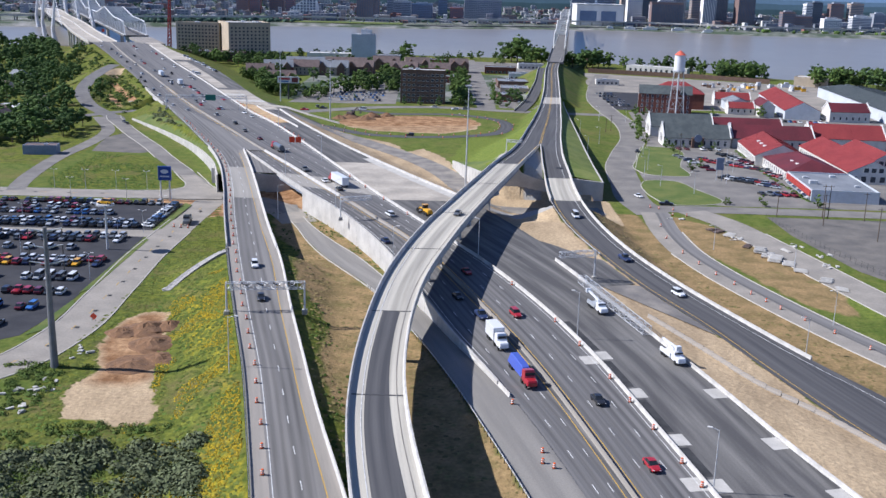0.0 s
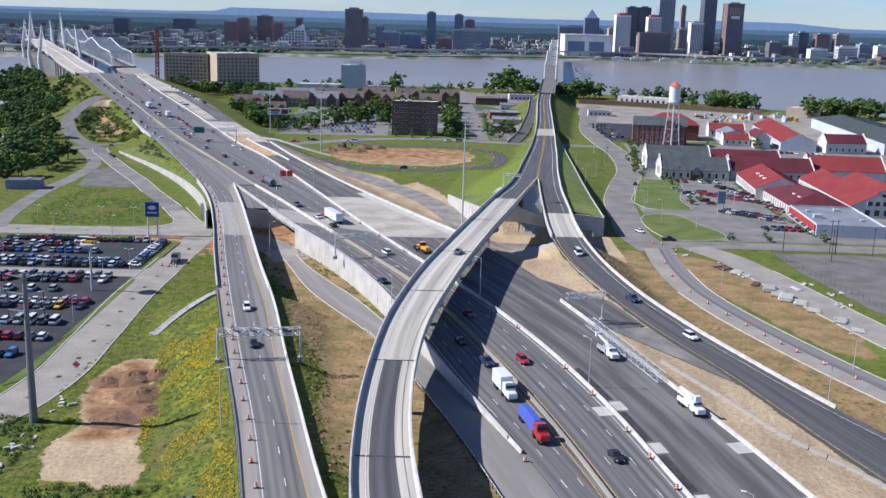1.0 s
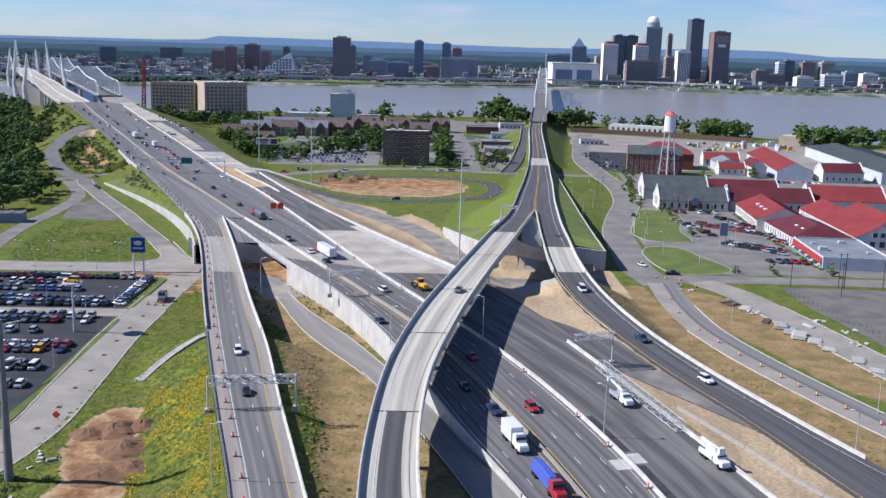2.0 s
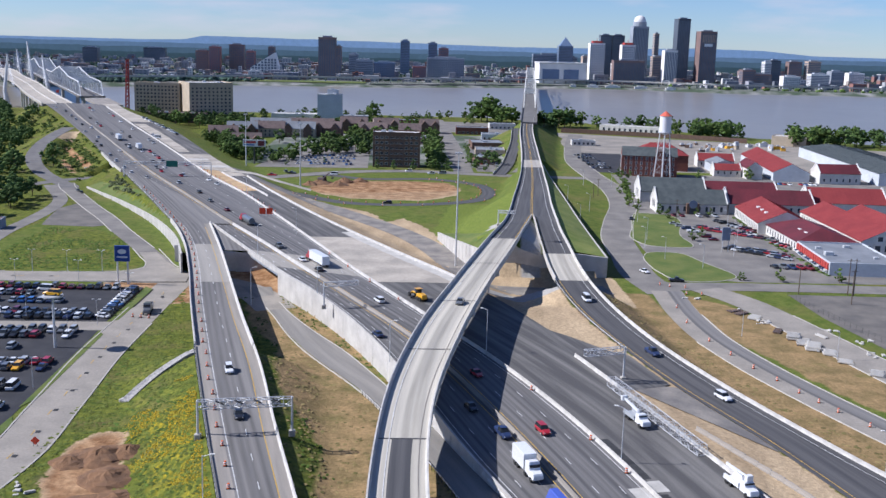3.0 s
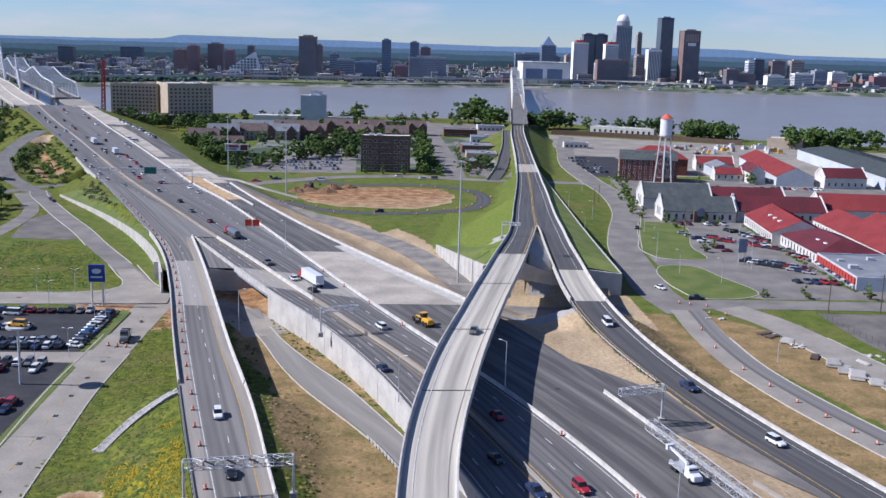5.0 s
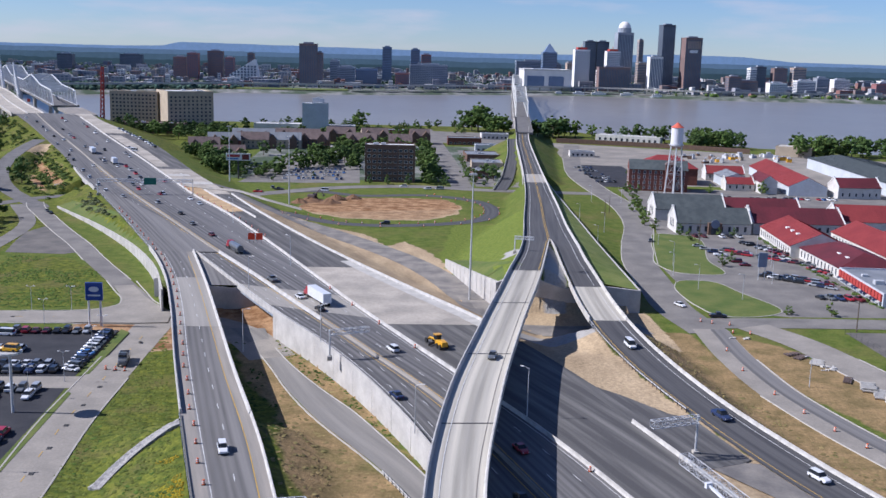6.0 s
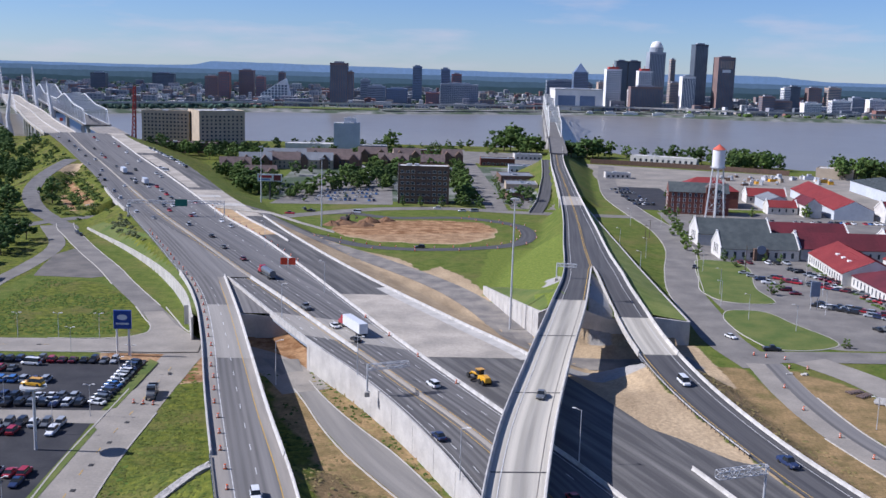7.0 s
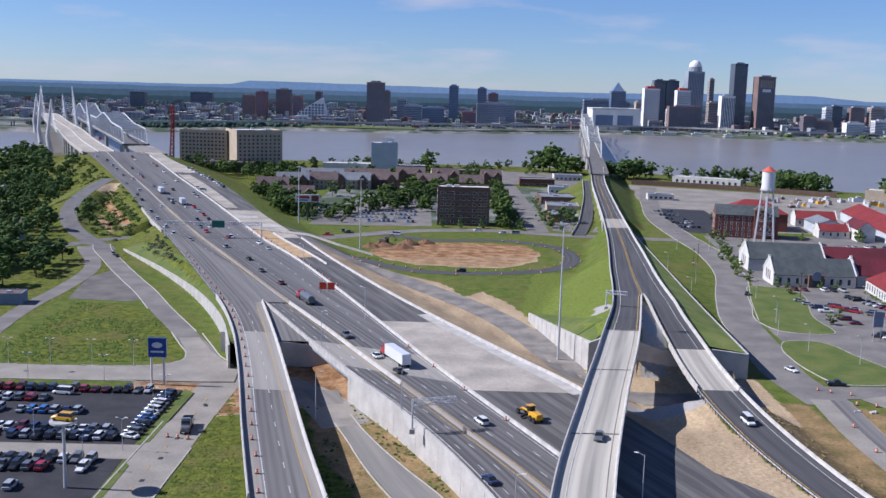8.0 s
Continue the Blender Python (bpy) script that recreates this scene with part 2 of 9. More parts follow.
def wheel_paths(m, centres, half, strength):
    """Darkens worn tyre bands at given distances from a road's left edge."""
    nt = m.node_tree
    b = nt.nodes["Principled BSDF"]
    old = b.inputs["Base Color"].links[0].from_socket
    uv, sep, n = nt.nodes.new("ShaderNodeTexCoord"), nt.nodes.new("ShaderNodeSeparateXYZ"), nt.nodes.new("ShaderNodeTexNoise")
    mp = nt.nodes.new("ShaderNodeMapping")
    mp.inputs["Scale"].default_value = (0.4, 0.03, 1)
    n.inputs["Scale"].default_value, n.inputs["Detail"].default_value = 1.0, 5
    nt.links.new(uv.outputs["UV"], sep.inputs[0])
    nt.links.new(uv.outputs["UV"], mp.inputs[0])
    nt.links.new(mp.outputs[0], n.inputs["Vector"])
    total = None
    for c in centres:
        d, a, r = nt.nodes.new("ShaderNodeMath"), nt.nodes.new("ShaderNodeMath"), nt.nodes.new("ShaderNodeMapRange")
        d.operation, a.operation = "SUBTRACT", "ABSOLUTE"
        d.inputs[1].default_value = c
        r.interpolation_type = "SMOOTHSTEP"
        r.inputs["From Min"].default_value, r.inputs["From Max"].default_value = half, 0.0
        nt.links.new(sep.outputs[0], d.inputs[0])
        nt.links.new(d.outputs[0], a.inputs[0])
        nt.links.new(a.outputs[0], r.inputs["Value"])
        if total is None:
            total = r.outputs[0]
        else:
            t = nt.nodes.new("ShaderNodeMath")
            t.operation = "MAXIMUM"
            nt.links.new(total, t.inputs[0])
            nt.links.new(r.outputs[0], t.inputs[1])
            total = t.outputs[0]
    k, x = nt.nodes.new("ShaderNodeMath"), nt.nodes.new("ShaderNodeMixRGB")
    k.operation = "MULTIPLY"
    nt.links.new(total, k.inputs[0])
    nt.links.new(n.outputs["Fac"], k.inputs[1])
    x.blend_type = "MULTIPLY"
    x.inputs[2].default_value = (strength, strength, strength, 1)
    nt.links.new(k.outputs[0], x.inputs[0])
    nt.links.new(old, x.inputs[1])
    nt.links.new(x.outputs[0], b.inputs["Base Color"])


wheel_paths(M_RAMP, (4.3, 6.0, 7.6, 9.2), 0.9, 0.35)
wheel_paths(M_DECK, (5.0, 6.6), 1.3, 0.45)
wheel_paths(M_ASPHALT_WORN, (2.4, 4.2, 6.2, 8.0, 9.8, 11.6), 0.8, 0.4)

# ---- alignments: left edge, right edge and height of each road by y ----
ramp_l = curve([(60, -11), (100, -20.1), (139, -28.2), (162.6, -33.3), (188, -39), (221, -47.4), (252, -55.2), (282, -62.5), (318, -71), (371, -82.9), (404, -91.2), (437, -101.6), (476, -116.8), (518, -133.5), (565, -152.8), (600, -167)])
ramp_r = curve([(60, 6), (100, -4), (141.6, -14.3), (170.5, -21.9), (203, -29.6), (228.5, -35.6), (266, -43.9), (309, -55.1), (348, -64.7), (397, -76.8), (447, -90)])
ramp_z = curve([(60, 4.4), (100, 5.0), (220, 6.5), (330, 7.6), (450, 7.9), (600, 8)])
way_l = curve([(60, 42), (130, 27.5), (188, 12.7), (200.5, 8.7), (217, 3.2), (250, -6.2), (287, -17.3), (312, -26.7), (337, -38), (362.5, -51.4), (396, -67.2), (447, -90), (500, -116), (600, -167), (638, -183.6), (760, -234), (874, -287), (1017, -360), (1260, -467)])
way_m = curve([(60, 45), (147, 31.7), (165.6, 28), (204, 19.5), (247, 7.3), (291, -7.5), (332.5, -26.8), (376.6, -47.8), (412, -64.1), (454, -84.2), (508, -109), (597, -149.4), (686, -187.8), (804.5, -240), (938, -303.4), (1216, -426)])
way_r = curve([(60, 60), (150, 44.7), (176.5, 39.6), (206.5, 33.6), (239.8, 24.6), (278.4, 10.9), (306, -1), (367.6, -27), (409.5, -43), (476, -68), (540, -93.5), (585, -114), (641, -136.2), (744, -178.8), (883, -242), (1017, -306.6), (1180, -378)])
way_n = curve([(60, 92), (149, 68), (164, 63.6), (189, 57.3), (218, 49.6), (277, 33.2), (320, 19.8), (354, 8.4), (387, -8.4), (430, -29.6), (539, -77), (612, -104.4), (678, -131), (749, -158), (817, -186), (887, -223), (931, -250), (1045, -302)])
way_z = curve([(60, 1.6), (130, 2.9), (200, 4.5), (270, 6.0), (330, 7), (500, 7.6), (700, 8), (850, 12), (985, 19.3), (1100, 20.5), (1300, 21)])
fly_l = curve([(60, -0.5), (100, -7.2), (125, -11.7), (151, -14.9), (170, -15.8), (201, -15.5), (231, -13.6), (272, -7.6), (322, 3.4), (380, 16.8), (435.6, 28.7), (477, 35.2), (519.8, 41.1), (573.2, 48.9), (614.7, 54.7), (678.6, 62.7), (740.6, 69.7), (800.4, 75.7), (869.4, 82.4), (929.9, 89.5), (1000, 98)])
fly_r = curve([(60, 11), (100, 3), (125.6, -1.1), (147, -4.2), (165.6, -5.9), (188.5, -6.4), (222.5, -4.6), (270, 3.0), (325, 14.6), (380, 27.4), (416.6, 34.8), (456, 42.4)])
fly_z = curve([(60, 13.2), (150, 13.9), (215, 14.2), (350, 15.0), (380, 15.0), (400, 14.5), (441, 12.6), (480, 11.0), (520, 9.8), (600, 8.6), (650, 8.0), (700, 8.0), (760, 8.6), (820, 10.2), (900, 12.8), (1000, 16), (1100, 17)])
off_l = curve([(60, 138), (120, 104), (171, 82.5), (200, 73.5), (233, 64), (262, 53.5), (290, 46), (312.7, 41.4), (342.4, 38.5), (366.6, 38.2), (396.2, 39.3), (422.1, 40.5), (456, 42.6)])
off_r = curve([(60, 152), (120, 116), (195, 92), (213, 83.8), (240, 73), (264, 64.2), (290, 56.7), (318.9, 51.6), (342.4, 49.6), (369.7, 49.0), (397.2, 49.7), (435.5, 50.6), (458.4, 52.7), (495.6, 56.4), (530.6, 60.3), (570, 64.6), (610.5, 68.6), (652.6, 73.0), (717.6, 79.2), (781.9, 85.2), (835.3, 89.9), (889.9, 95.2), (1000, 110)])
off_z = curve([(60, 0.3), (140, 0.8), (200, 2.2), (237, 3.6), (280, 5.5), (318, 6.9), (340, 7.5), (362, 8.1), (392, 9.3), (420, 11.2), (441, 12.5), (456, 11.97), (500, 10.4)])
slip_l = curve([(60, 34), (120, 21), (145, 15.1), (166, 9.6), (192, 2.6), (222, -6), (261, -18.6), (300, -37), (311, -41.5), (347, -54), (372, -66)])
slip_r = curve([(60, 44), (130, 28), (189, 12.6), (205, 8.2), (248, -6.6), (278, -17.6), (301, -26.9), (318.5, -35.9), (357, -51.5), (372, -55)])
slip_z = curve([(60, 1.5), (130, 2.85), (190, 4.2), (248, 2.2), (300, 0.6), (350, 0.05), (372, 0.05)])
wall_w = curve([(388, -88.8), (432, -101), (483, -121.8), (530, -146.8), (579, -177)])  # foot of the curved retaining wall
wall_e = curve([(398.8, 62.8), (446.1, 64.8), (492, 67.4), (532.5, 70), (582.2, 72.9), (626.9, 75.5), (670.4, 78), (707.3, 80.6), (755.3, 85.5)])
wall_ez = curve([(398, 7.4), (450, 7.0), (500, 6.2), (540, 5.6), (590, 5.0), (636, 4.6), (679, 4.3), (712, 4.2), (755, 4.4)])
farw_x = curve([(595, -196), (606, -202.5), (641, -225), (684, -246), (745, -262), (789, -267), (835, -271)])
farw_z = curve([(600, 0.05), (641, 0.8), (684, 3), (745, 7), (789, 9.8), (835, 11.4)])  # street that climbs to the highway
haul_x = curve([(390, 10), (408, 8.5), (458, -4.5), (522, -38), (578, -76), (620, -104)])
wing_w = curve([(396, 17), (428, 10), (462, 3.5)])  # wing wall west of the abutment
side_x = curve([(681, 48.5), (731, 59), (786, 67.8), (831, 74.8), (880, 80.5), (910, 84)])
side_z = curve([(681, 0.2), (731, 1.6), (786, 4.2), (831, 7.2), (880, 10.8), (910, 12.6)])  # side ramp west of the approach
bank_near = curve([(-4000, 1400), (-1200, 1260), (-600, 1190), (-346, 1195), (-60, 1205), (120, 1195), (222, 1130), (300, 1050), (345, 1010), (400, 985), (800, 930), (1600, 900), (4000, 800)])
bank_far = curve([(-4000, 1500), (-1500, 1640), (-540, 1830), (-305, 2030), (-130, 2060), (230, 2230), (466, 2280), (669, 2210), (894, 2225), (2000, 2100), (4000, 1900)])
WATER = -6.0


def verge(name, line, f, side):
    """Grass from a wall's top back to the bank behind it."""
    back = offset(line, side * 8.0)
    back[:, 2] = height(back[:, 0], back[:, 1]) + 0.45
    top = line.copy()
    top[:, 2] -= 0.15
    pair = (top, back) if side > 0 else (back, top)
    return structure(name, strip(name, *pair, 3), f, "green grass strip behind a retaining wall", "grass")


def under_gap(x, y):
    """The opening below the highway where the street passes."""
    return (y > 362 + (x + 51) * 0.45) & (y < 399 + (x + 66) * 0.45) & (x > -112) & (x < -22)


def under_west(x, y):
    """The opening where the western street runs below the highway."""
    d = (x + 204) * 0.697 - (y - 620) * 0.717
    return (np.abs(d) < 8.5) & (x > -210) & (x < -172) & (y > 600)


def height(x, y):
    """The ground's height."""
    x, y = np.asarray(x, float), np.asarray(y, float)
    h = np.zeros(np.broadcast(x, y).shape)
    mid = (x > (ramp_l(y) + ramp_r(y)) / 2) & (x < slip_l(y) + 1) & (y < 372)
    h = np.where(mid, np.interp(y, [60, 140, 200, 250, 300, 360], [1.0, 2.3, 3.2, 1.7, 0.2, -0.1]), h)

    def bank(l, r, z, lo, hi, sl, sr, deep=0.3):
        out = np.maximum(l - x, 0) * sl + np.maximum(x - r, 0) * sr
        end = np.maximum(lo - y, 0) * 0.5 + np.maximum(y - hi, 0) * 0.5
        return z - deep - np.maximum(out, end) - np.minimum(out, end) * 0.3

    h = np.maximum(h, bank(ramp_l(y), ramp_r(y), ramp_z(y), -900, 278, 0.40, 0.40))
    west = bank(ramp_l(y), way_l(y), np.minimum(ramp_z(y), way_z(y)), 408, 2000, 0.34, 9, 0.7)
    west = np.where((y < 600) & (x < wall_w(y) + 3.0), -1, west)
    far = np.where(y > 580, 1.0, 0.0)
    h = np.where(y < 700, np.maximum(h, west), h)
    way = bank(way_l(y) + np.where(y < 450, 2.8, 0.0), way_n(y), way_z(y), -900, 985, np.where(y > 590, 0.4, 9.0), 0.30)
    way = np.where(under_gap(x, y), np.clip((x + 62) * 0.25 + (y - 388) * 0.14, -0.2, 5), way)
    h = np.where(under_gap(x, y), way, np.maximum(h, way))
    farw = bank(farw_x(y) - 6.2, farw_x(y) + 6.2, farw_z(y), 606, 836, 0.45, 0.5)
    h = np.where((y > 606) & (y < 850), np.maximum(h, farw), h)
    h = np.where(under_west(x, y), np.minimum(h, 0.0), h)
    h = np.maximum(h, bank(slip_l(y), slip_r(y), slip_z(y), -900, 372, 0.33, 0.5, 0.15))
    a = bank(fly_l(y), np.where(y > 456, off_r(y), fly_r(y)), fly_z(y), 394, 960, np.interp(y, [520, 600], [0.42, 0.8]), 0.55)
    a = np.where((y < 462) & (x < wing_w(y) + 3.0), -1, a)
    a = np.where((y > 660) & (y < 900) & (x < fly_l(y) - 0.5), -1, a)
    b = bank(off_l(y), off_r(y), np.minimum(off_z(y), fly_z(y)), 396, 456, 0.55, 0.5)
    ab = np.maximum(a, b)
    ab = np.where((x > off_r(y)) & (y > 396) & (y < 712), np.maximum(ab, wall_ez(y) - 0.6), ab)
    ab = np.where((x > wall_e(y) - 3.0) & (y < 714), -1, ab)
    ab = np.where((y < 396.4) & (x > fly_l(y) - 6), -1, ab)
    ab = np.where((np.abs(y - 683) < 8) & (x > 40) & (x < 100), -1, ab)
    street = np.interp(y, [398, 436, 475, 512, 568, 634, 690, 712], [76, 79, 83, 91, 105, 112, 111, 111]) - 8.0
    lawn_z = np.interp(y, [420, 490, 640, 672], [0.0, 2.4, 2.4, 0.3]) * np.clip((street - x) / np.maximum(street - wall_e(y), 1), 0, 1)
    ab = np.where((x > wall_e(y) - 3.0) & (x < street) & (y > 420) & (y < 672), np.maximum(ab, lawn_z), ab)
    ab = np.maximum(ab, bank(side_x(y) - 4.2, side_x(y) + 4.2, side_z(y), 692, 908, 0.5, 0.5))
    h = np.where(y > 380, np.maximum(h, ab), h)
    c = bank(off_l(y), off_r(y), off_z(y), -900, 350, 0.42, 0.5)
    c = np.where(x < way_n(y) + 1.0, np.minimum(c, way_z(y) - 0.3), c)
    h = np.where(y < 380, np.maximum(h, c), h)
    k = np.clip((x - way_n(y)) / np.maximum(off_l(y) - way_n(y), 1), 0, 1)
    h = np.where((x > way_n(y)) & (x < off_l(y)) & (y > 150) & (y < 345), np.maximum(h, way_z(y) * (1 - k) + off_z(y) * k - 0.35 - np.maximum(y - 325, 0) * 0.2), h)
    nb, fb = bank_near(x), bank_far(x)
    river = np.minimum((nb - y) * 0.28, 0) * (y < (nb + fb) / 2) + np.minimum((y - fb) * 0.28, 0) * (y >= (nb + fb) / 2)
    h = np.where((y > nb) & (y < fb), np.maximum(river, -9), h)
    h = h + np.interp(y, [2400, 2800, 4900], [0, 3, 8])
    return h


# ---- the ground, one sheet out to the horizon ----
gx = np.concatenate([-np.geomspace(4200, 293, 42), np.arange(-290, 262, 2.6), np.geomspace(266, 4200, 46)])
gy = np.concatenate([np.linspace(-1500, 60, 14), np.arange(64, 850, 2.6), np.geomspace(854, 4950, 140)])
GX, GY = np.meshgrid(gx, gy)
GZ = height(GX, GY)
nx, ny = len(gx), len(gy)


def soft(mask, n=2):
    m = mask.astype(float)
    for _ in range(n):
        p = np.pad(m, 1, mode="edge")
        m = (p[:-2, 1:-1] + p[2:, 1:-1] + p[1:-1, :-2] + p[1:-1, 2:] + 2 * p[1:-1, 1:-1]) / 6
    return m


DIRT_PIT = [(-77, 215), (-79, 229), (-75.5, 241), (-69, 242), (-65, 222), (-62.5, 208), (-61, 203), (-58.5, 192), (-54.5, 180), (-56, 175.5), (-71.6, 176.3), (-75, 187), (-75.5, 194), (-73, 201)]
OVAL = [(-66, 607), (-62, 625), (-43, 639), (-10, 646), (15, 641), (21, 615), (17, 590), (-2, 569), (-40, 572), (-58, 588)]
dry = (GX > ramp_r(GY) + 6 + 2.5 * np.sin(GY * 0.09)) & (GX < slip_l(GY)) & (GY < 372) | (GX > slip_r(GY)) & (GX < way_l(GY)) & (GY > 245) & (GY < 366) | (GX > off_r(GY)) & (GX < off_r(GY) + 24) & (GY < 372) & (GY > 60)
dry |= inside(GX, GY, [(84, 372), (80, 330), (90, 300), (100, 262), (112, 250), (114, 290), (104, 330), (96, 358)])
soil = inside(GX, GY, DIRT_PIT) | inside(GX, GY, OVAL) | (GX > way_n(GY)) & (GX < way_n(GY) + 13) & (GY > 372) & (GY < 600) | (GX > way_n(GY) - 1) & (GX < off_l(GY) + 0.5) & (GY < 372) & (GY > 60)
soil |= under_gap(GX, GY) | inside(GX, GY, [(-20, 500), (-4, 470), (4, 462), (0, 486), (-12, 515)]) | (GY > 352) & (GY < 396) & (GX > 0) & (GX < 64)
soil |= inside(GX, GY, [(-62, 390), (-62, 372), (-40, 380), (-44, 392)]) | inside(GX, GY, [(-206, 640), (-232, 690), (-252, 760), (-236, 752), (-212, 700), (-194, 655)]) & (np.sin(GX * 0.62 + GY * 0.28) > 0.1) | (GX > way_n(GY) - 1) & (GX < haul_x(GY) + 10 + 3 * np.sin(GY * 0.11)) & ((GX < wing_w(GY) - 0.5) | (GY > 462)) & (GY > 396) & (GY < 600) | inside(GX, GY, [(-262, 770), (-264, 812), (-256, 812), (-250, 775)])
red = inside(GX, GY, DIRT_PIT) * np.where(GY > 196, 0.85, 0.25) + inside(GX, GY, OVAL) * np.where(GY - GX * 0.25 > 606, 1.0, 0.58) + inside(GX, GY, [(-206, 640), (-232, 690), (-252, 760), (-236, 752), (-212, 700), (-194, 655)]) * 0.8 + (under_gap(GX, GY)) * 0.8
rock = (GX > fly_r(GY) - 0.5) & (GX < off_l(GY) + 0.5) & (GY > 394) & (GY < 456) | (GX > 14) & (GX < 40) & (GY > 345) & (GY < 358) | inside(GX, GY, [(6, 462), (30, 440), (26, 425), (16, 430)]) & (GX > fly_l(GY) - 6)
flower = inside(GX, GY, [(-26, 125), (-32, 155), (-41, 190), (-48, 214), (-56, 249), (-62, 257), (-66, 248), (-67, 238), (-60, 216), (-50, 200), (-43, 177), (-41, 160), (-43, 145), (-40, 120), (-28, 110)])
field = inside(GX, GY, [(-163, 406), (-165, 436), (-163, 472), (-143, 471), (-125, 447), (-114, 425), (-107, 408), (-105, 397), (-124, 394), (-155, 390)])
flower2 = soft(flower, 4) + 0.2 * soft(field, 2)
wild = soft((GX < ramp_l(GY)) & (GY < 372) & (GX > -84) | (GX > ramp_r(GY) - 1) & (GX < ramp_r(GY) + 9) & (GY < 372) | field | (GX > wall_w(np.minimum(GY, 579))) & (GX < ramp_l(np.minimum(GY, 600))) & (GY > 430) & (GY < 660) | inside(GX, GY, [(-206, 640), (-238, 695), (-258, 775), (-264, 815), (-250, 790), (-212, 712), (-190, 655)]) | (GY > 1000) | (GX < -172) & (GY > 440) | (GX < way_l(GY)) & (GY > 600) & (GX < -150), 2)
fresh = soft(inside(GX, GY, [(100, 340), (112, 350), (124, 262), (112, 250)]) | (GX > off_r(GY)) & (GX < wall_e(GY)) & (GY > 396) & (GY < 760) | (GX < fly_l(GY)) & (GX > fly_l(GY) - 34) & (GY > 396) & (GY < 560), 2)
urban = soft((GY > 1500) | ((GY > bank_far(GX) + 60) & (np.abs(GX) < 2200) & (GY < 3600)) | ((GY > 720) & (GY < 960) & (GX > -120) & (GX < 60)), 1)
ground_me = mesh("ground", np.stack([GX.ravel(), GY.ravel(), GZ.ravel()], 1), [(j * nx + i, j * nx + i + 1, (j + 1) * nx + i + 1, (j + 1) * nx + i) for j in range(ny - 1) for i in range(nx - 1)], smooth=True)
for key, val in (("dry", soft(dry, 2)), ("soil", soft(soil, 1)), ("red", soft(red, 2)), ("flower", flower2), ("wild", wild), ("urban", urban), ("rock", soft(rock, 1)), ("fresh", fresh)):
    ground_me.attributes.new(key, "FLOAT", "POINT").data.foreach_set("value", val.ravel().astype(np.float32))


def ground_material():
    m = bpy.data.materials.new("ground_cover")
    m.use_nodes = True
    nt = m.node_tree
    b = nt.nodes["Principled BSDF"]
    b.inputs["Roughness"].default_value, b.inputs["Specular IOR Level"].default_value = 0.95, 0.1
    tc = nt.nodes.new("ShaderNodeTexCoord")

    def noise_at(scale, detail=4, stretch=None):
        n = nt.nodes.new("ShaderNodeTexNoise")
        n.inputs["Scale"].default_value, n.inputs["Detail"].default_value, n.inputs["Roughness"].default_value = scale, detail, 0.6
        src = tc.outputs["Object"]
        if stretch:
            mp = nt.nodes.new("ShaderNodeMapping")
            mp.inputs["Scale"].default_value = stretch
            nt.links.new(src, mp.inputs[0])
            src = mp.outputs[0]
        nt.links.new(src, n.inputs["Vector"])
        return n.outputs["Fac"]

    def mix(fac, a, b2, lo=0.4, hi=0.6):
        r, x = nt.nodes.new("ShaderNodeMapRange"), nt.nodes.new("ShaderNodeMixRGB")
        r.inputs["From Min"].default_value, r.inputs["From Max"].default_value = lo, hi
        nt.links.new(fac, r.inputs["Value"])
        nt.links.new(r.outputs[0], x.inputs[0])
        for i, v in ((1, a), (2, b2)):
            if isinstance(v, tuple):
                x.inputs[i].default_value = (*v, 1)
            else:
                nt.links.new(v, x.inputs[i])
        return x.outputs[0]

    def torn(key, n, k=0.5):
        """A region's mask with its edge broken up by noise."""
        a, s, p = nt.nodes.new("ShaderNodeAttribute"), nt.nodes.new("ShaderNodeMath"), nt.nodes.new("ShaderNodeMath")
        a.attribute_name = key
        s.operation, p.operation = "MULTIPLY_ADD", "ADD"
        s.inputs[1].default_value, s.inputs[2].default_value = k, -k / 2
        nt.links.new(n, s.inputs[0])
        nt.links.new(a.outputs["Fac"], p.inputs[0])
        nt.links.new(s.outputs[0], p.inputs[1])
        return p.outputs[0]

    big, mid, fine, tuft = noise_at(0.035), noise_at(0.22, 7), noise_at(1.1, 12), noise_at(0.7, 8)
    lawn = mix(mid, (0.078, 0.112, 0.020), (0.125, 0.148, 0.032))
    lawn = mix(big, lawn, (0.155, 0.138, 0.048), 0.5, 0.75)
    wild_c = mix(noise_at(0.4, 8), (0.044, 0.070, 0.013), (0.155, 0.168, 0.027), 0.34, 0.64)
    wild_c = mix(noise_at(0.07, 6), wild_c, (0.135, 0.115, 0.045), 0.5, 0.72)
    dry_c = mix(noise_at(0.16, 8), (0.30, 0.205, 0.10), (0.165, 0.125, 0.055), 0.38, 0.66)
    dry_c = mix(noise_at(0.05, 6), dry_c, (0.085, 0.11, 0.025), 0.6, 0.8)
    sand = mix(noise_at(0.12, 8, (1, 0.35, 1)), (0.46, 0.35, 0.22), (0.30, 0.225, 0.14), 0.4, 0.7)
    clay = mix(noise_at(0.16, 8), (0.20, 0.105, 0.05), (0.40, 0.25, 0.135), 0.42, 0.62)
    soil_c = mix(torn("red", mid, 0.3), sand, clay, 0.3, 0.7)
    city = mix(noise_at(0.02, 6), (0.07, 0.095, 0.06), (0.30, 0.29, 0.28), 0.44, 0.66)
    lawn = mix(torn("fresh", mid), lawn, mix(tuft, (0.095, 0.135, 0.022), (0.165, 0.195, 0.040), 0.35, 0.65))
    c = mix(torn("wild", mid), lawn, wild_c)
    c = mix(torn("urban", mid), c, city)
    c = mix(torn("dry", mid), c, dry_c)
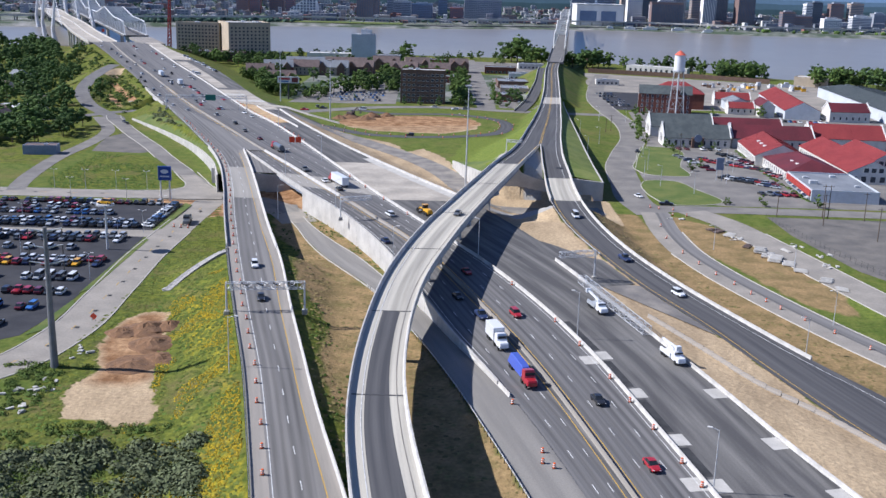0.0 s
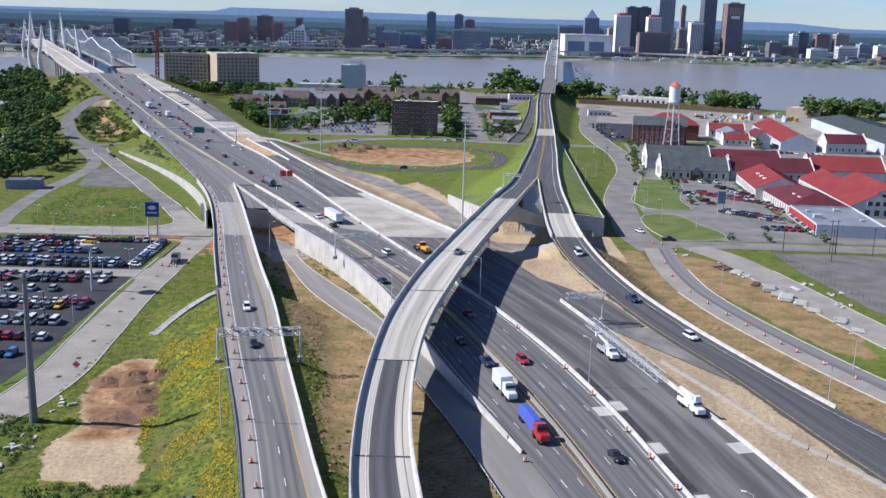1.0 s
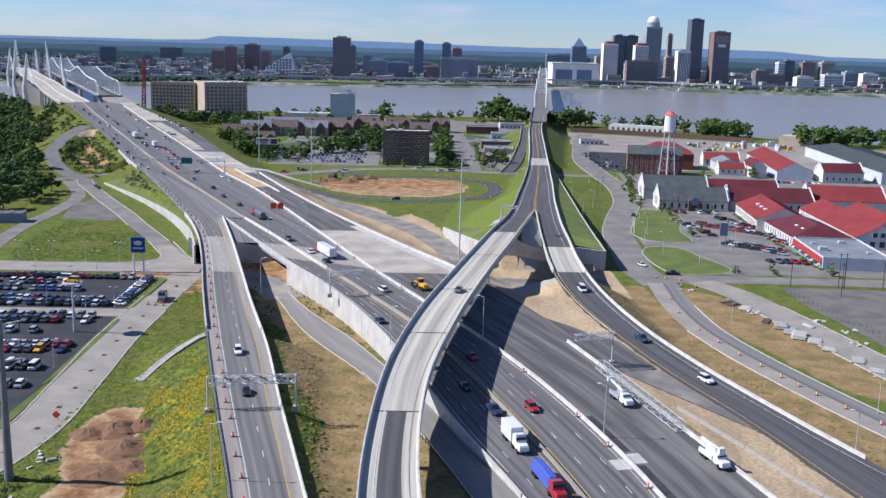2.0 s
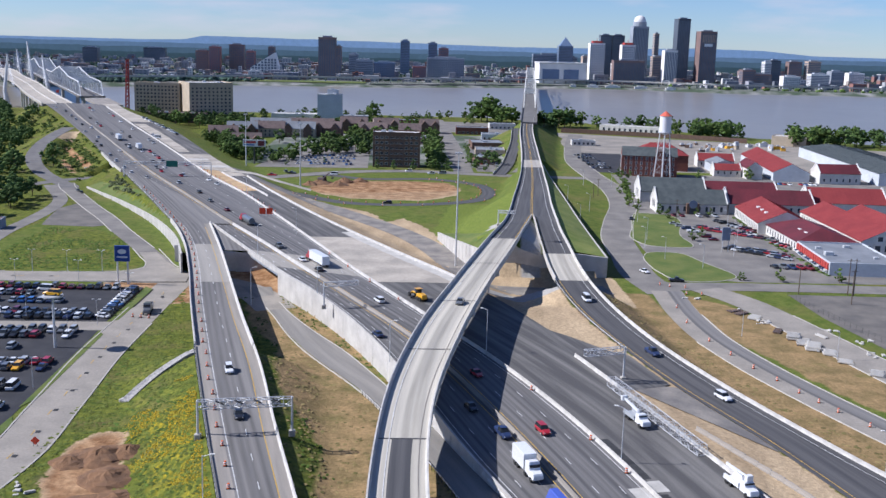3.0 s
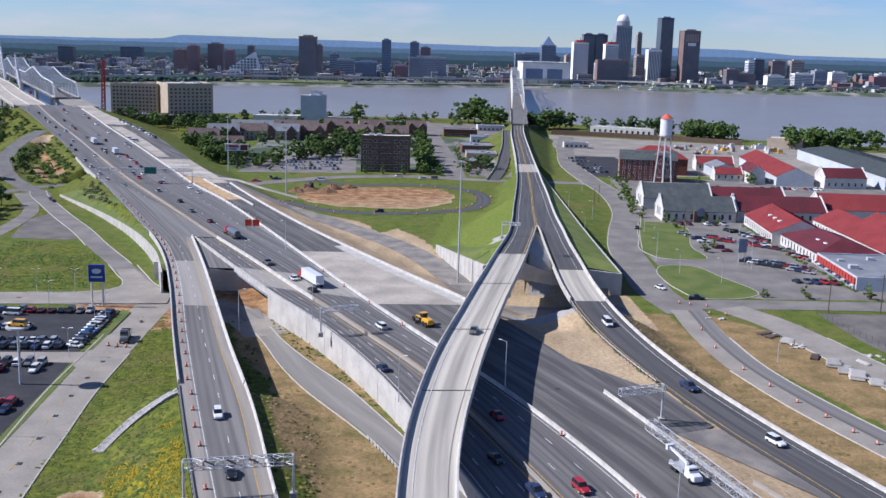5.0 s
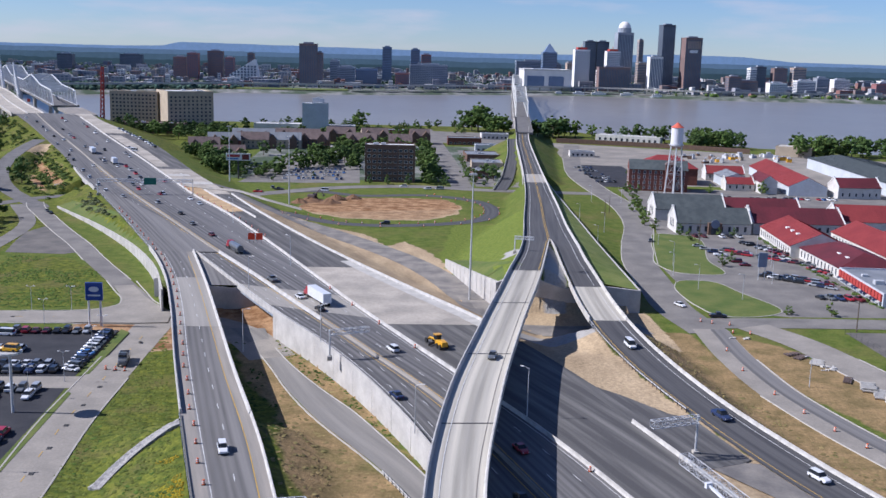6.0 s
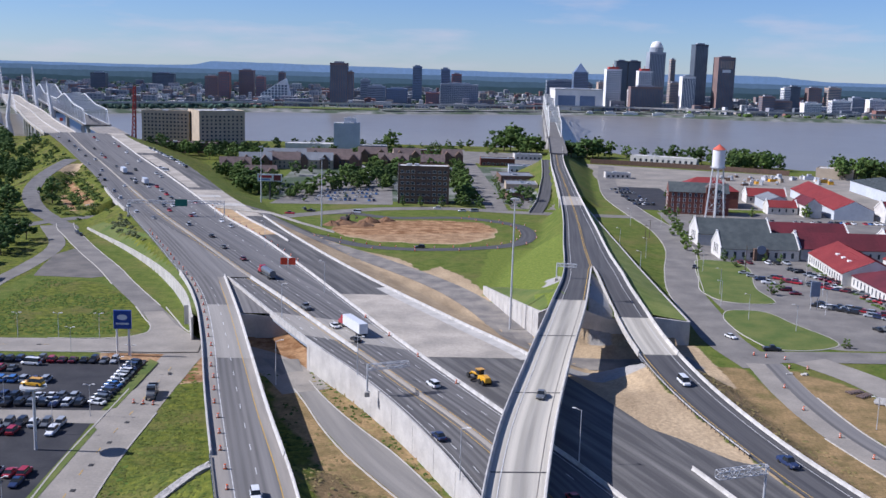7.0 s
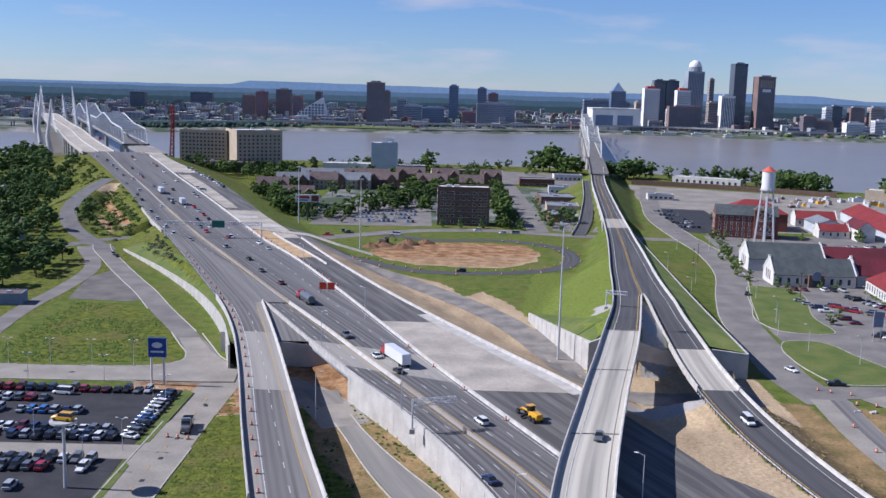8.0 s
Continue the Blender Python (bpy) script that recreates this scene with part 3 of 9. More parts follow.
    petal = mix(noise_at(0.9, 9, (1.4, 0.5, 1)), c, (0.36, 0.27, 0.014), 0.44, 0.70)
    c = mix(torn("flower", noise_at(0.11, 4, (1.6, 0.5, 1)), 1.3), c, petal, 0.45, 0.9)
    c = mix(torn("soil", tuft, 0.6), c, soil_c, 0.42, 0.58)
    rip = mix(noise_at(1.1, 3), (0.44, 0.42, 0.39), (0.26, 0.25, 0.23), 0.35, 0.65)
    c = mix(torn("rock", tuft, 0.3), c, rip)
    o = nt.nodes.new("ShaderNodeMixRGB")
    o.blend_type, o.inputs[0].default_value = "OVERLAY", 0.6
    nt.links.new(c, o.inputs[1])
    nt.links.new(fine, o.inputs[2])
    nt.links.new(o.outputs[0], b.inputs["Base Color"])
    bp = nt.nodes.new("ShaderNodeBump")
    bp.inputs["Strength"].default_value, bp.inputs["Distance"].default_value = 0.6, 0.5
    nt.links.new(tuft, bp.inputs["Height"])
    nt.links.new(bp.outputs[0], b.inputs["Normal"])
    return m


structure("ground", ground_me, ground_material(), "grassy ground with bare soil and dry verges", "ground")

# the river
M_WATER = material("river_water", (0.225, 0.208, 0.18), (0.195, 0.18, 0.16), 0.004, 0.3, bump=0.0)
wn_b = M_WATER.node_tree.nodes["Principled BSDF"]
wv, wb, wt = M_WATER.node_tree.nodes.new("ShaderNodeTexNoise"), M_WATER.node_tree.nodes.new("ShaderNodeBump"), M_WATER.node_tree.nodes.new("ShaderNodeTexCoord")
wv.inputs["Scale"].default_value, wv.inputs["Detail"].default_value = 0.25, 6
wb.inputs["Strength"].default_value, wb.inputs["Distance"].default_value = 0.35, 0.6
M_WATER.node_tree.links.new(wt.outputs["Object"], wv.inputs["Vector"])
M_WATER.node_tree.links.new(wv.outputs["Fac"], wb.inputs["Height"])
M_WATER.node_tree.links.new(wb.outputs[0], wn_b.inputs["Normal"])
wx = np.linspace(-4100, 4100, 60)
wa, wz = np.stack([wx, bank_near(wx) - 30, np.full(60, WATER)], 1), np.stack([wx, bank_far(wx) + 30, np.full(60, WATER)], 1)
structure("water", strip("water", wa, wz, 6), M_WATER, "wide muddy brown river", "river")

# far wooded ridges and hills that close the view, haze painted into their colours
def ridge(name, y, tops, base, glow, seed, bump, label):
    m = material(name + "_haze_tone", base, tuple(v * 1.18 for v in base), 0.006, 1.0)
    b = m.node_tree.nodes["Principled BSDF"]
    # distance haze: this emission adds to the bluish base colour
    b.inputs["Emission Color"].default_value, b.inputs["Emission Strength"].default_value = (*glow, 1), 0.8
    n = 420
    x = np.linspace(-2700, 2700, n)
    z = np.interp(x, *tops) + np.array([bump * (1.5 * noise.noise((v * 0.008, seed, 0)) + 0.9 * noise.noise((v * 0.04, seed, 2)) + 0.7 * noise.noise((v * 0.13, seed, 5))) for v in x])
    v = [(a, y - 4, -20) for a in x] + [(a, y, c) for a, c in zip(x, z)] + [(a, y + 60, -20) for a in x]
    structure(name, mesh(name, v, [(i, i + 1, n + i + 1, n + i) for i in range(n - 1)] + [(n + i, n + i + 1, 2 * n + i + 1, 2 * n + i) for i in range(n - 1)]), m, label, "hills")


HILL_X = [-2700, -1200, -1060, -980, -600, 0, 500, 1100, 1350, 1700, 1950, 2700]
# painted haze thins with nearness: darker, less blue base and weaker glow
ridge("backdrop", 4955, (HILL_X, [64, 65, 70.6, 89, 86, 80.5, 74, 81.6, 91.5, 88, 69.5, 66]), (0.22, 0.30, 0.42), (0.10, 0.15, 0.22), 3, 1.0, "wooded hills on the horizon in painted blue haze")
ridge("backdrop_plain", 4500, ([-2700, 2700], [55, 55]), (0.12, 0.175, 0.225), (0.065, 0.10, 0.14), 11, 1.6, "wooded plain in painted blue-green haze")
ridge("backdrop_woods", 4050, ([-2700, 2700], [41, 41]), (0.085, 0.125, 0.14), (0.04, 0.065, 0.085), 17, 2.0, "wooded plain beyond the city in painted haze")
ridge("backdrop_near_woods", 3650, ([-2700, 2700], [26, 26]), (0.06, 0.092, 0.092), (0.02, 0.035, 0.042), 23, 2.2, "wooded edge of the far city in faint painted haze")

# ---- roads ----
def edge(f, z, y0, y1, shift=0.0, lift=0.0, step=4.0):
    return along(f, z, y0, y1, step, shift, lift)


def between(a, b, w):
    return lambda y: a(y) * (1 - w) + b(y) * w


def dashes(name, line, width=0.16, on=3.05, gap=9.15, mat=None, parent=None, start=0.0):
    """Painted dashes along a line, as one mesh."""
    s, total = lengths(line), lengths(line)[-1]
    nor = normals(line)
    verts, faces, q = [], [], start
    while q + on < total:
        ids = len(verts)
        for d in (q, q + on):
            c = [np.interp(d, s, line[:, i]) for i in range(3)]
            n = [np.interp(d, s, nor[:, i]) for i in range(2)]
            verts += [(c[0] - n[0] * width / 2, c[1] - n[1] * width / 2, c[2]), (c[0] + n[0] * width / 2, c[1] + n[1] * width / 2, c[2])]
        faces.append((ids, ids + 1, ids + 3, ids + 2))
        q += on + gap
    return part(name, mesh(name, verts, faces), mat or M_LINE, parent)


def stripe(name, line, width=0.15, mat=None, parent=None):
    return part(name, strip(name, offset(line, -width / 2), offset(line, width / 2), 1), mat or M_LINE, parent)


JERSEY = [(-0.32, -0.2), (-0.32, 0.08), (-0.14, 0.34), (-0.09, 0.86), (0.09, 0.86), (0.14, 0.34), (0.32, 0.08), (0.32, -0.2)]


def barrier(name, line, label, mat=None, profile=JERSEY, lift=0.0):
    p = line.copy()
    p[:, 2] += lift
    return structure(name, sweep(name, p, profile), mat or M_WHITE, label, "barrier")


UP = 0.06  # paint lies this far over the paving
# exit ramp, west
R0, R1 = -60, 600
ra, rb = edge(ramp_l, ramp_z, R0, 446), edge(ramp_r, ramp_z, R0, 446)
road_w = structure("road_ramp_west", strip("road_ramp_west", ra, rb, 4), M_RAMP, "worn grey ramp road with white lane lines", "road")
ra2 = edge(ramp_l, ramp_z, 446, 600)
rb2 = edge(lambda y: np.minimum(way_m(y), way_l(y) + 8), ramp_z, 446, 600)
structure("road_merge", strip("road_merge", ra2, rb2, 4), M_RAMP, "worn grey merging lane", "road")
part("shoulder", strip("shoulder", edge(ramp_l, ramp_z, R0, 446, 0.3, 0.025), edge(ramp_l, ramp_z, R0, 446, 2.9, 0.025), 1), M_SHOULDER, road_w, "dusty concrete shoulder")
part("shoulder", strip("shoulder", edge(ramp_r, ramp_z, R0, 446, -2.5, 0.025), edge(ramp_r, ramp_z, R0, 446, -0.3, 0.025), 1), M_SHOULDER, road_w, "dusty concrete shoulder")
ramp_mid = between(ramp_l, ramp_r, 0.5)
dashes("lane_dash", edge(between(ramp_l, ramp_r, 0.56), ramp_z, R0, 430, 0, UP), parent=road_w)
stripe("edge_line", edge(ramp_l, ramp_z, R0, 440, 3.4, UP), parent=road_w)
stripe("edge_line", edge(ramp_r, ramp_z, R0, 440, -2.6, UP), 0.18, M_YELLOW, road_w)

# highway
W0, W1 = -60, 985
wl_, wm_, wr_, wn_ = (edge(f, way_z, W0, W1) for f in (way_l, way_m, way_r, way_n))
road_s = structure("road_highway_south", strip("road_highway_south", wl_, wm_, 4), M_ASPHALT_WORN, "worn grey highway carriageway", "road")
road_n = structure("road_highway_north", strip("road_highway_north", wm_, wr_, 4), M_ASPHALT_WORN, "worn grey highway carriageway with dashed lanes", "road")
na, nb_ = edge(way_r, way_z, W0, 700), edge(way_n, way_z, W0, 700)
GORE = strip("gore", edge(ramp_r, lambda y: ramp_z(y) - 0.25, 395, 446, 0.3, 0, 2), edge(way_l, lambda y: ramp_z(y) - 0.25, 395, 446, -0.3, 0, 2), 1)
structure("gore_paving", GORE, M_RAMP, "grey paved wedge between ramp and highway", "paving")
road_new = structure("road_new", strip("road_new", na, nb_, 6), M_ASPHALT_NEW, "new black asphalt carriageway closed to traffic", "road")
road_far = structure("road_new_far", strip("road_new_far", edge(way_r, way_z, 700, W1), edge(way_n, way_z, 700, W1), 4), M_ASPHALT_NEW, "unfinished asphalt carriageway near the bridge", "road")
part("base_strip", strip("base_strip", edge(between(way_r, way_n, 0.1), way_z, 704, 860, 0, 0.05), edge(between(way_r, way_n, 0.48), way_z, 704, 860, 0, 0.05), 3), M_PAD, road_far, "pale dusty base course")
part("base_end", strip("base_end", edge(way_r, way_z, 872, W1, 0.6, 0.05), edge(way_n, way_z, 872, W1, -0.4, 0.05), 3), M_PAD, road_far, "pale dusty base course")
part("concrete_pad", strip("concrete_pad", edge(between(way_r, way_n, 0.04), way_z, 352, 424, 0, 0.05), edge(between(way_r, way_n, 0.96), way_z, 352, 424, 0, 0.05), 3), M_PAD, road_new)
M_SPAN = material("bridge_paving", (0.33, 0.31, 0.275), (0.25, 0.235, 0.21), 0.4, 0.85, bump=0.1, stretch=(1.0, 0.03, 1), coords="UV")
part("bridge_span", strip("bridge_span", edge(ramp_l, ramp_z, 346, 404, 0.4, 0.045), edge(ramp_r, ramp_z, 346, 404, -0.4, 0.045), 3), M_SPAN, road_w, "paler concrete bridge span")
part("bridge_span", strip("bridge_span", edge(way_l, way_z, 372, 398, 0.4, 0.03), edge(way_m, way_z, 366, 392, -0.4, 0.03), 3), M_SPAN, road_s, "paler concrete bridge span")
part("bridge_span", strip("bridge_span", edge(way_m, way_z, 366, 392, 0.4, 0.03), edge(way_r, way_z, 358, 384, -0.4, 0.03), 3), M_SPAN, road_n, "paler concrete bridge span")
for w in (0.34, 0.67):
    dashes("lane_dash", edge(between(way_m, way_r, w), way_z, W0, 700, 0, UP), parent=road_n)
    dashes("lane_dash", edge(between(way_l, way_m, w), way_z, W0, 700, 0, UP), parent=road_s, start=4)
stripe("edge_line", edge(way_m, way_z, W0, 700, 1.3, UP), 0.18, M_YELLOW, road_n)
stripe("edge_line", edge(way_m, way_z, W0, 700, -1.3, UP), 0.18, M_YELLOW, road_s)
stripe("edge_line", edge(way_r, way_z, W0, 700, -1.2, UP), parent=road_n)
stripe("edge_line", edge(way_l, way_z, 200, 700, 1.5, UP), parent=road_s)
barrier("median_barrier", edge(way_m, way_z, W0, W1), "stained dusty concrete median barrier", M_SHOULDER)
barrier("barrier_white", edge(way_r, way_z, W0, 960), "white concrete barrier between carriageways")
barrier("barrier_outer", edge(way_n, way_z, W0, 280), "white concrete barrier along the new carriageway")
barrier("barrier_outer_far", edge(way_n, way_z, 352, 596), "white concrete barrier along the new carriageway")

# dusty paved wedge between the new carriageway and the exit ramp
wy = np.linspace(228, 322, 48)


def wedge_edge(k):
    return np.stack([way_n(wy) + (off_l(wy) - way_n(wy)) * k, wy, way_z(wy) * (1 - k) + off_z(wy) * k - 0.12], 1)


wk = np.interp(wy, [228, 262, 263], [0.97, 0.14, 0.14])
m_ = wy < 264
structure("paving_wedge", strip("paving_wedge", wedge_edge(wk)[m_], wedge_edge(np.ones(48))[m_], 4), M_DUST, "dusty grey paving between carriageway and exit ramp", "paving")
wy = np.linspace(258, 346, 48)
structure("paving_new", strip("paving_new", wedge_edge(np.interp(wy, [258, 264], [0.1, 0.0])) + np.array([0, 0, 0.05]), wedge_edge(np.interp(wy, [258, 263, 284, 286, 290.5, 297, 302, 323, 346], [0.25, 0.95, 0.95, 0.72, 0.57, 0.39, 0.2, 0.13, 0.03])) + np.array([0, 0, 0.05]), 4), M_ASPHALT_NEW, "fresh black asphalt widening of the new carriageway", "paving")
# works where the new carriageway meets the crossing road
part("concrete_crossing", strip("concrete_crossing", edge(way_r, way_z, 592, 694, 1.2, 0.05), edge(way_n, way_z, 592, 694, -0.3, 0.05), 3), M_PAD, road_new, "pale dusty concrete slab")
for y0, y1, a, b in ((632, 641, 0.1, 0.98), (664, 672, 0.05, 0.7)):
    part("white_slab", strip("white_slab", edge(between(way_r, way_n, a), way_z, y0, y1, 0, 0.09), edge(between(way_r, way_n, b), way_z, y0, y1, 0, 0.09), 2), M_DECK_WHITE, road_new, "freshly cast white concrete slab")
part("soil_strip", strip("soil_strip", edge(way_r, way_z, 538, 622, 0.5, 0.1), edge(way_r, way_z, 538, 622, 8.5, 0.1), 3), material("site_soil", (0.50, 0.35, 0.19), (0.36, 0.25, 0.14), 0.3, 0.95, bump=0.6), road_new, "sandy soil between barriers")
barrier("barrier_works", edge(way_r, way_z, 520, 606, 8.9, 0, 3), "white concrete barrier beside the works")
bx = np.stack([np.linspace(-128, -62, 30), np.interp(np.linspace(-128, -62, 30), [-128, -100, -80, -62], [622, 606, 592, 584]), np.full(30, 7.95)], 1)
bx[:, 2] = np.minimum(7.95, np.interp(bx[:, 0], [-95, -62], [7.95, 2.0]))
structure("barrier_crossing", sweep("barrier_crossing", bx, JERSEY), M_KERB, "grey precast barrier across the works", "barrier")

# retaining wall of the highway above the slip road
y_w = np.linspace(190, 363, 60)
wp = np.stack([way_l(y_w), y_w, way_z(y_w)], 1)
structure("wall_highway", sweep("wall_highway", wp, [(-0.5, None), (-0.5, 0.95), (-0.05, 0.95), (0.05, -0.1), (0.3, None)], low=np.minimum(height(way_l(y_w) - 1.2, y_w) - 1.0, way_z(y_w) - 0.5)), M_WALL, "pale concrete retaining wall with a parapet", "wall")

# slip road that rises to the highway
sa, sb = edge(slip_l, slip_z, -60, 372), edge(lambda y: np.where(y < 188, way_l(y) + 0.3, slip_r(y) - 0.4), slip_z, -60, 372)
structure("road_slip", strip("road_slip", sa, sb, 3), M_SLIP, "grey slip road rising beside the highway wall", "road")

# flyover
fa, fb_ = edge(fly_l, fly_z, 40, 391), edge(fly_r, fly_z, 40, 391)
PARAPET_L = [(-0.05, -0.9), (-0.05, 1.05), (0.22, 1.05), (0.28, 0.6), (0.5, 0.1), (0.5, -0.05), (0.5, -0.9)]
PARAPET_R = [(0.05, -0.9), (0.05, 1.05), (-0.22, 1.05), (-0.28, 0.6), (-0.5, 0.1), (-0.5, -0.05), (-0.5, -0.9)]


def viaduct(name, fl, fr, fz, y0, y1, label, girders=4, depth=2.1, deck=M_DECK):
    """A bridge deck with parapets and girders between two edges."""
    root = thing(name, (float(fl(y0)), y0, 0), label, "bridge")
    inv = root.matrix_basis.inverted()

    def put(nm, me, mat, lab=""):
        me.transform(inv)
        return part(nm, me, mat, root, lab)

    a, b = edge(fl, fz, y0, y1), edge(fr, fz, y0, y1)
    put("deck", strip("deck", a, b, 4), deck)
    low = a.copy(), b.copy()
    for q in low:
        q[:, 2] -= 0.55
    put("soffit", strip("soffit", low[1], low[0], 1), M_WALL)
    put("parapet", sweep("parapet", a, PARAPET_L), M_WHITE, "pale concrete parapet")
    put("parapet", sweep("parapet", b, PARAPET_R), M_WHITE, "pale concrete parapet")
    for i in range(girders):
        g = edge(between(fl, fr, (i + 0.5) / girders), fz, y0, y1, 0, -0.6)
        put("girder", sweep("girder", g, [(-0.3, 0), (0.3, 0), (0.3, -0.12), (0.08, -0.14), (0.08, 0.1 - depth), (0.35, 0.08 - depth), (0.35, -depth), (-0.35, -depth), (-0.35, 0.08 - depth), (-0.08, 0.1 - depth), (-0.08, -0.14), (-0.3, -0.12)]), M_STEEL_BLUE, "grey-blue painted steel girder")
    return root, inv, put


flyover, f_inv, f_put = viaduct("flyover", fly_l, fly_r, fly_z, -60, 391, "curved concrete flyover with pale parapets on steel girders")
structure("road_flyover_asphalt", strip("road_flyover_asphalt", edge(fly_l, fly_z, -60, 205, 2.9, 0.03), edge(fly_r, fly_z, -60, 205, -2.9, 0.03), 2), M_ASPHALT, "dark asphalt lane on the flyover", "road")
stripe("edge_line", edge(fly_l, fly_z, -60, 391, 2.4, UP), parent=bpy.data.objects["road_flyover_asphalt"])
stripe("edge_line", edge(fly_r, fly_z, -60, 391, -1.6, UP), 0.12, M_DUST, bpy.data.objects["road_flyover_asphalt"])
for y in (118, 160, 205, 257, 300, 347, 390):
    a, b = edge(fly_l, fly_z, y, y + 0.5, 0.55, 0.05, 0.25), edge(fly_r, fly_z, y, y + 0.5, -0.55, 0.05, 0.25)
    f_put("expansion_joint", strip("expansion_joint", a, b, 1), M_DARK_STEEL, "dark expansion joint across the deck")

# bridge approach beyond the flyover
A1 = 1000
aa = edge(fly_l, fly_z, 391, A1)
ab_ = edge(lambda y: np.where(y < 456, fly_r(np.minimum(y, 456)), off_r(y)), fly_z, 391, A1)
road_a = structure("road_approach", strip("road_approach", edge(fly_l, fly_z, 391, 456, 0, 0.0, 2), edge(fly_r, fly_z, 391, 456, 0, 0, 2), 3), M_ASPHALT, "dark asphalt approach road with yellow lines", "road")
structure("road_bridge_approach", strip("road_bridge_approach", edge(fly_l, fly_z, 456, A1), edge(off_r, fly_z, 456, A1), 4), M_ASPHALT, "dark asphalt approach to the river bridge", "road")
structure("road_exit_upper", strip("road_exit_upper", edge(off_l, off_z, 392, 456, 0, 0, 2), edge(off_r, off_z, 392, 456, 0, 0, 2), 3), M_ASPHALT, "dark asphalt exit lane", "road")
M_SPAN_PALE = material("span_concrete", (0.40, 0.37, 0.32), (0.30, 0.28, 0.25), 0.4, 0.85, bump=0.1, stretch=(1.0, 0.05, 1), coords="UV")
part("bridge_span", strip("bridge_span", edge(fly_l, fly_z, 664, 704, 0.5, 0.03), edge(off_r, fly_z, 664, 704, -0.5, 0.03), 3), M_SPAN_PALE, bpy.data.objects["road_bridge_approach"], "pale concrete bridge span over the cross street")
for y in (674.5, 691.5):
    xs = np.linspace(float(fly_l(y)) - 0.3, float(off_r(y)) + 0.3, 6)
    structure("wall_court_abutment", sweep("wall_court_abutment", np.stack([xs, np.full(6, y), np.full(6, float(fly_z(y)) - 0.5)], 1), [(-0.4, None), (-0.4, 0), (0.4, 0), (0.4, None)], low=np.full(6, -0.4)), M_WALL, "pale concrete abutment of the approach bridge", "wall")
stripe("edge_line", edge(fly_l, fly_z, 391, A1, 2.6, UP), parent=road_a)
stripe("edge_line", edge(lambda y: np.where(y < 456, fly_r(np.minimum(y, 456)) - 1.2, 0.5 * (fly_l(y) + off_r(y)) - 0.3), fly_z, 391, A1, 0, UP), 0.2, M_YELLOW, road_a)
stripe("edge_line", edge(lambda y: np.where(y < 456, off_l(np.minimum(y, 456)) + 1.0, 0.5 * (fly_l(y) + off_r(y)) + 0.3), lambda y: np.where(y < 456, off_z(y), fly_z(y)), 393, A1, 0, UP), 0.2, M_YELLOW, road_a)
stripe("edge_line", edge(off_r, lambda y: np.where(y < 456, off_z(y), fly_z(y)), 393, A1, -2.6, UP), parent=road_a)
barrier("parapet_west", edge(fly_l, fly_z, 391, A1), "pale concrete parapet of the approach", None, PARAPET_L)
barrier("parapet_east", edge(off_r, lambda y: np.where(y < 456, off_z(y), fly_z(y)), 392, A1), "pale concrete parapet of the approach", None, PARAPET_R)
barrier("parapet_inner", edge(fly_r, fly_z, 391, 455, 0, 0, 2), "pale concrete parapet at the fork", None, PARAPET_R)
barrier("parapet_inner_east", edge(off_l, off_z, 392, 455, 0, 0, 2), "pale concrete parapet at the fork", None, PARAPET_L)

# exit bridge and exit ramp
viaduct("exit_bridge", off_l, off_r, off_z, 356, 392, "short concrete bridge of the exit ramp", 4, 1.6)
road_x = structure("road_exit", strip("road_exit", edge(off_l, off_z, -60, 356), edge(off_r, off_z, -60, 356), 3), M_ASPHALT, "dark asphalt exit ramp with a yellow edge line", "road")
stripe("edge_line", edge(off_l, off_z, 40, 391, 1.2, UP), 0.18, M_YELLOW, road_x)
stripe("edge_line", edge(off_r, off_z, 40, 391, -2.2, UP), 0.15, M_LINE, road_x)
barrier("barrier_exit", edge(off_r, off_z, 214, 356), "white concrete barrier along the exit ramp")

# ramp bridge over the street, west
viaduct("ramp_bridge", ramp_l, ramp_r, lambda y: ramp_z(y) - 0.03, 281, 412, "concrete ramp bridge over the street", 4, 1.3, M_RAMP)
barrier("parapet_ramp", edge(ramp_l, ramp_z, 412, 452), "pale concrete parapet along the ramp", None, PARAPET_L)
barrier("parapet_gore", edge(ramp_r, ramp_z, 412, 446, 0, 0, 2), "pale concrete parapet at the fork", None, PARAPET_R)

# highway bridge over the street
hb_root, hb_inv, hb_put = viaduct("highway_bridge", way_l, way_m, lambda y: way_z(y) - 0.04, 355, 446, "highway bridge with concrete deck over the street", 5, 1.4, M_ASPHALT_WORN)

# curved retaining wall, west
yw = np.linspace(390, 590, 60)
wt_ = np.interp(yw, [390, 440, 500, 590], [7.2, 5.2, 3.2, 0.9])
wpp = np.stack([wall_w(yw), yw, wt_], 1)
structure("wall_west", sweep("wall_west", wpp, [(-0.25, None), (-0.25, 0.0), (0.35, 0.0), (0.35, None)], low=np.full(60, -0.3)), M_WALL, "pale curved concrete retaining wall", "wall")
# retaining wall, east of the approach
ye = np.linspace(396, 712, 90)
wee = np.stack([wall_e(ye), ye, wall_ez(ye)], 1)
structure("wall_east", sweep("wall_east", wee, [(-0.3, None), (-0.3, 0.0), (0.4, 0.0), (0.4, None)], low=np.full(90, -0.3)), M_WALL, "pale concrete retaining wall of the approach", "wall")
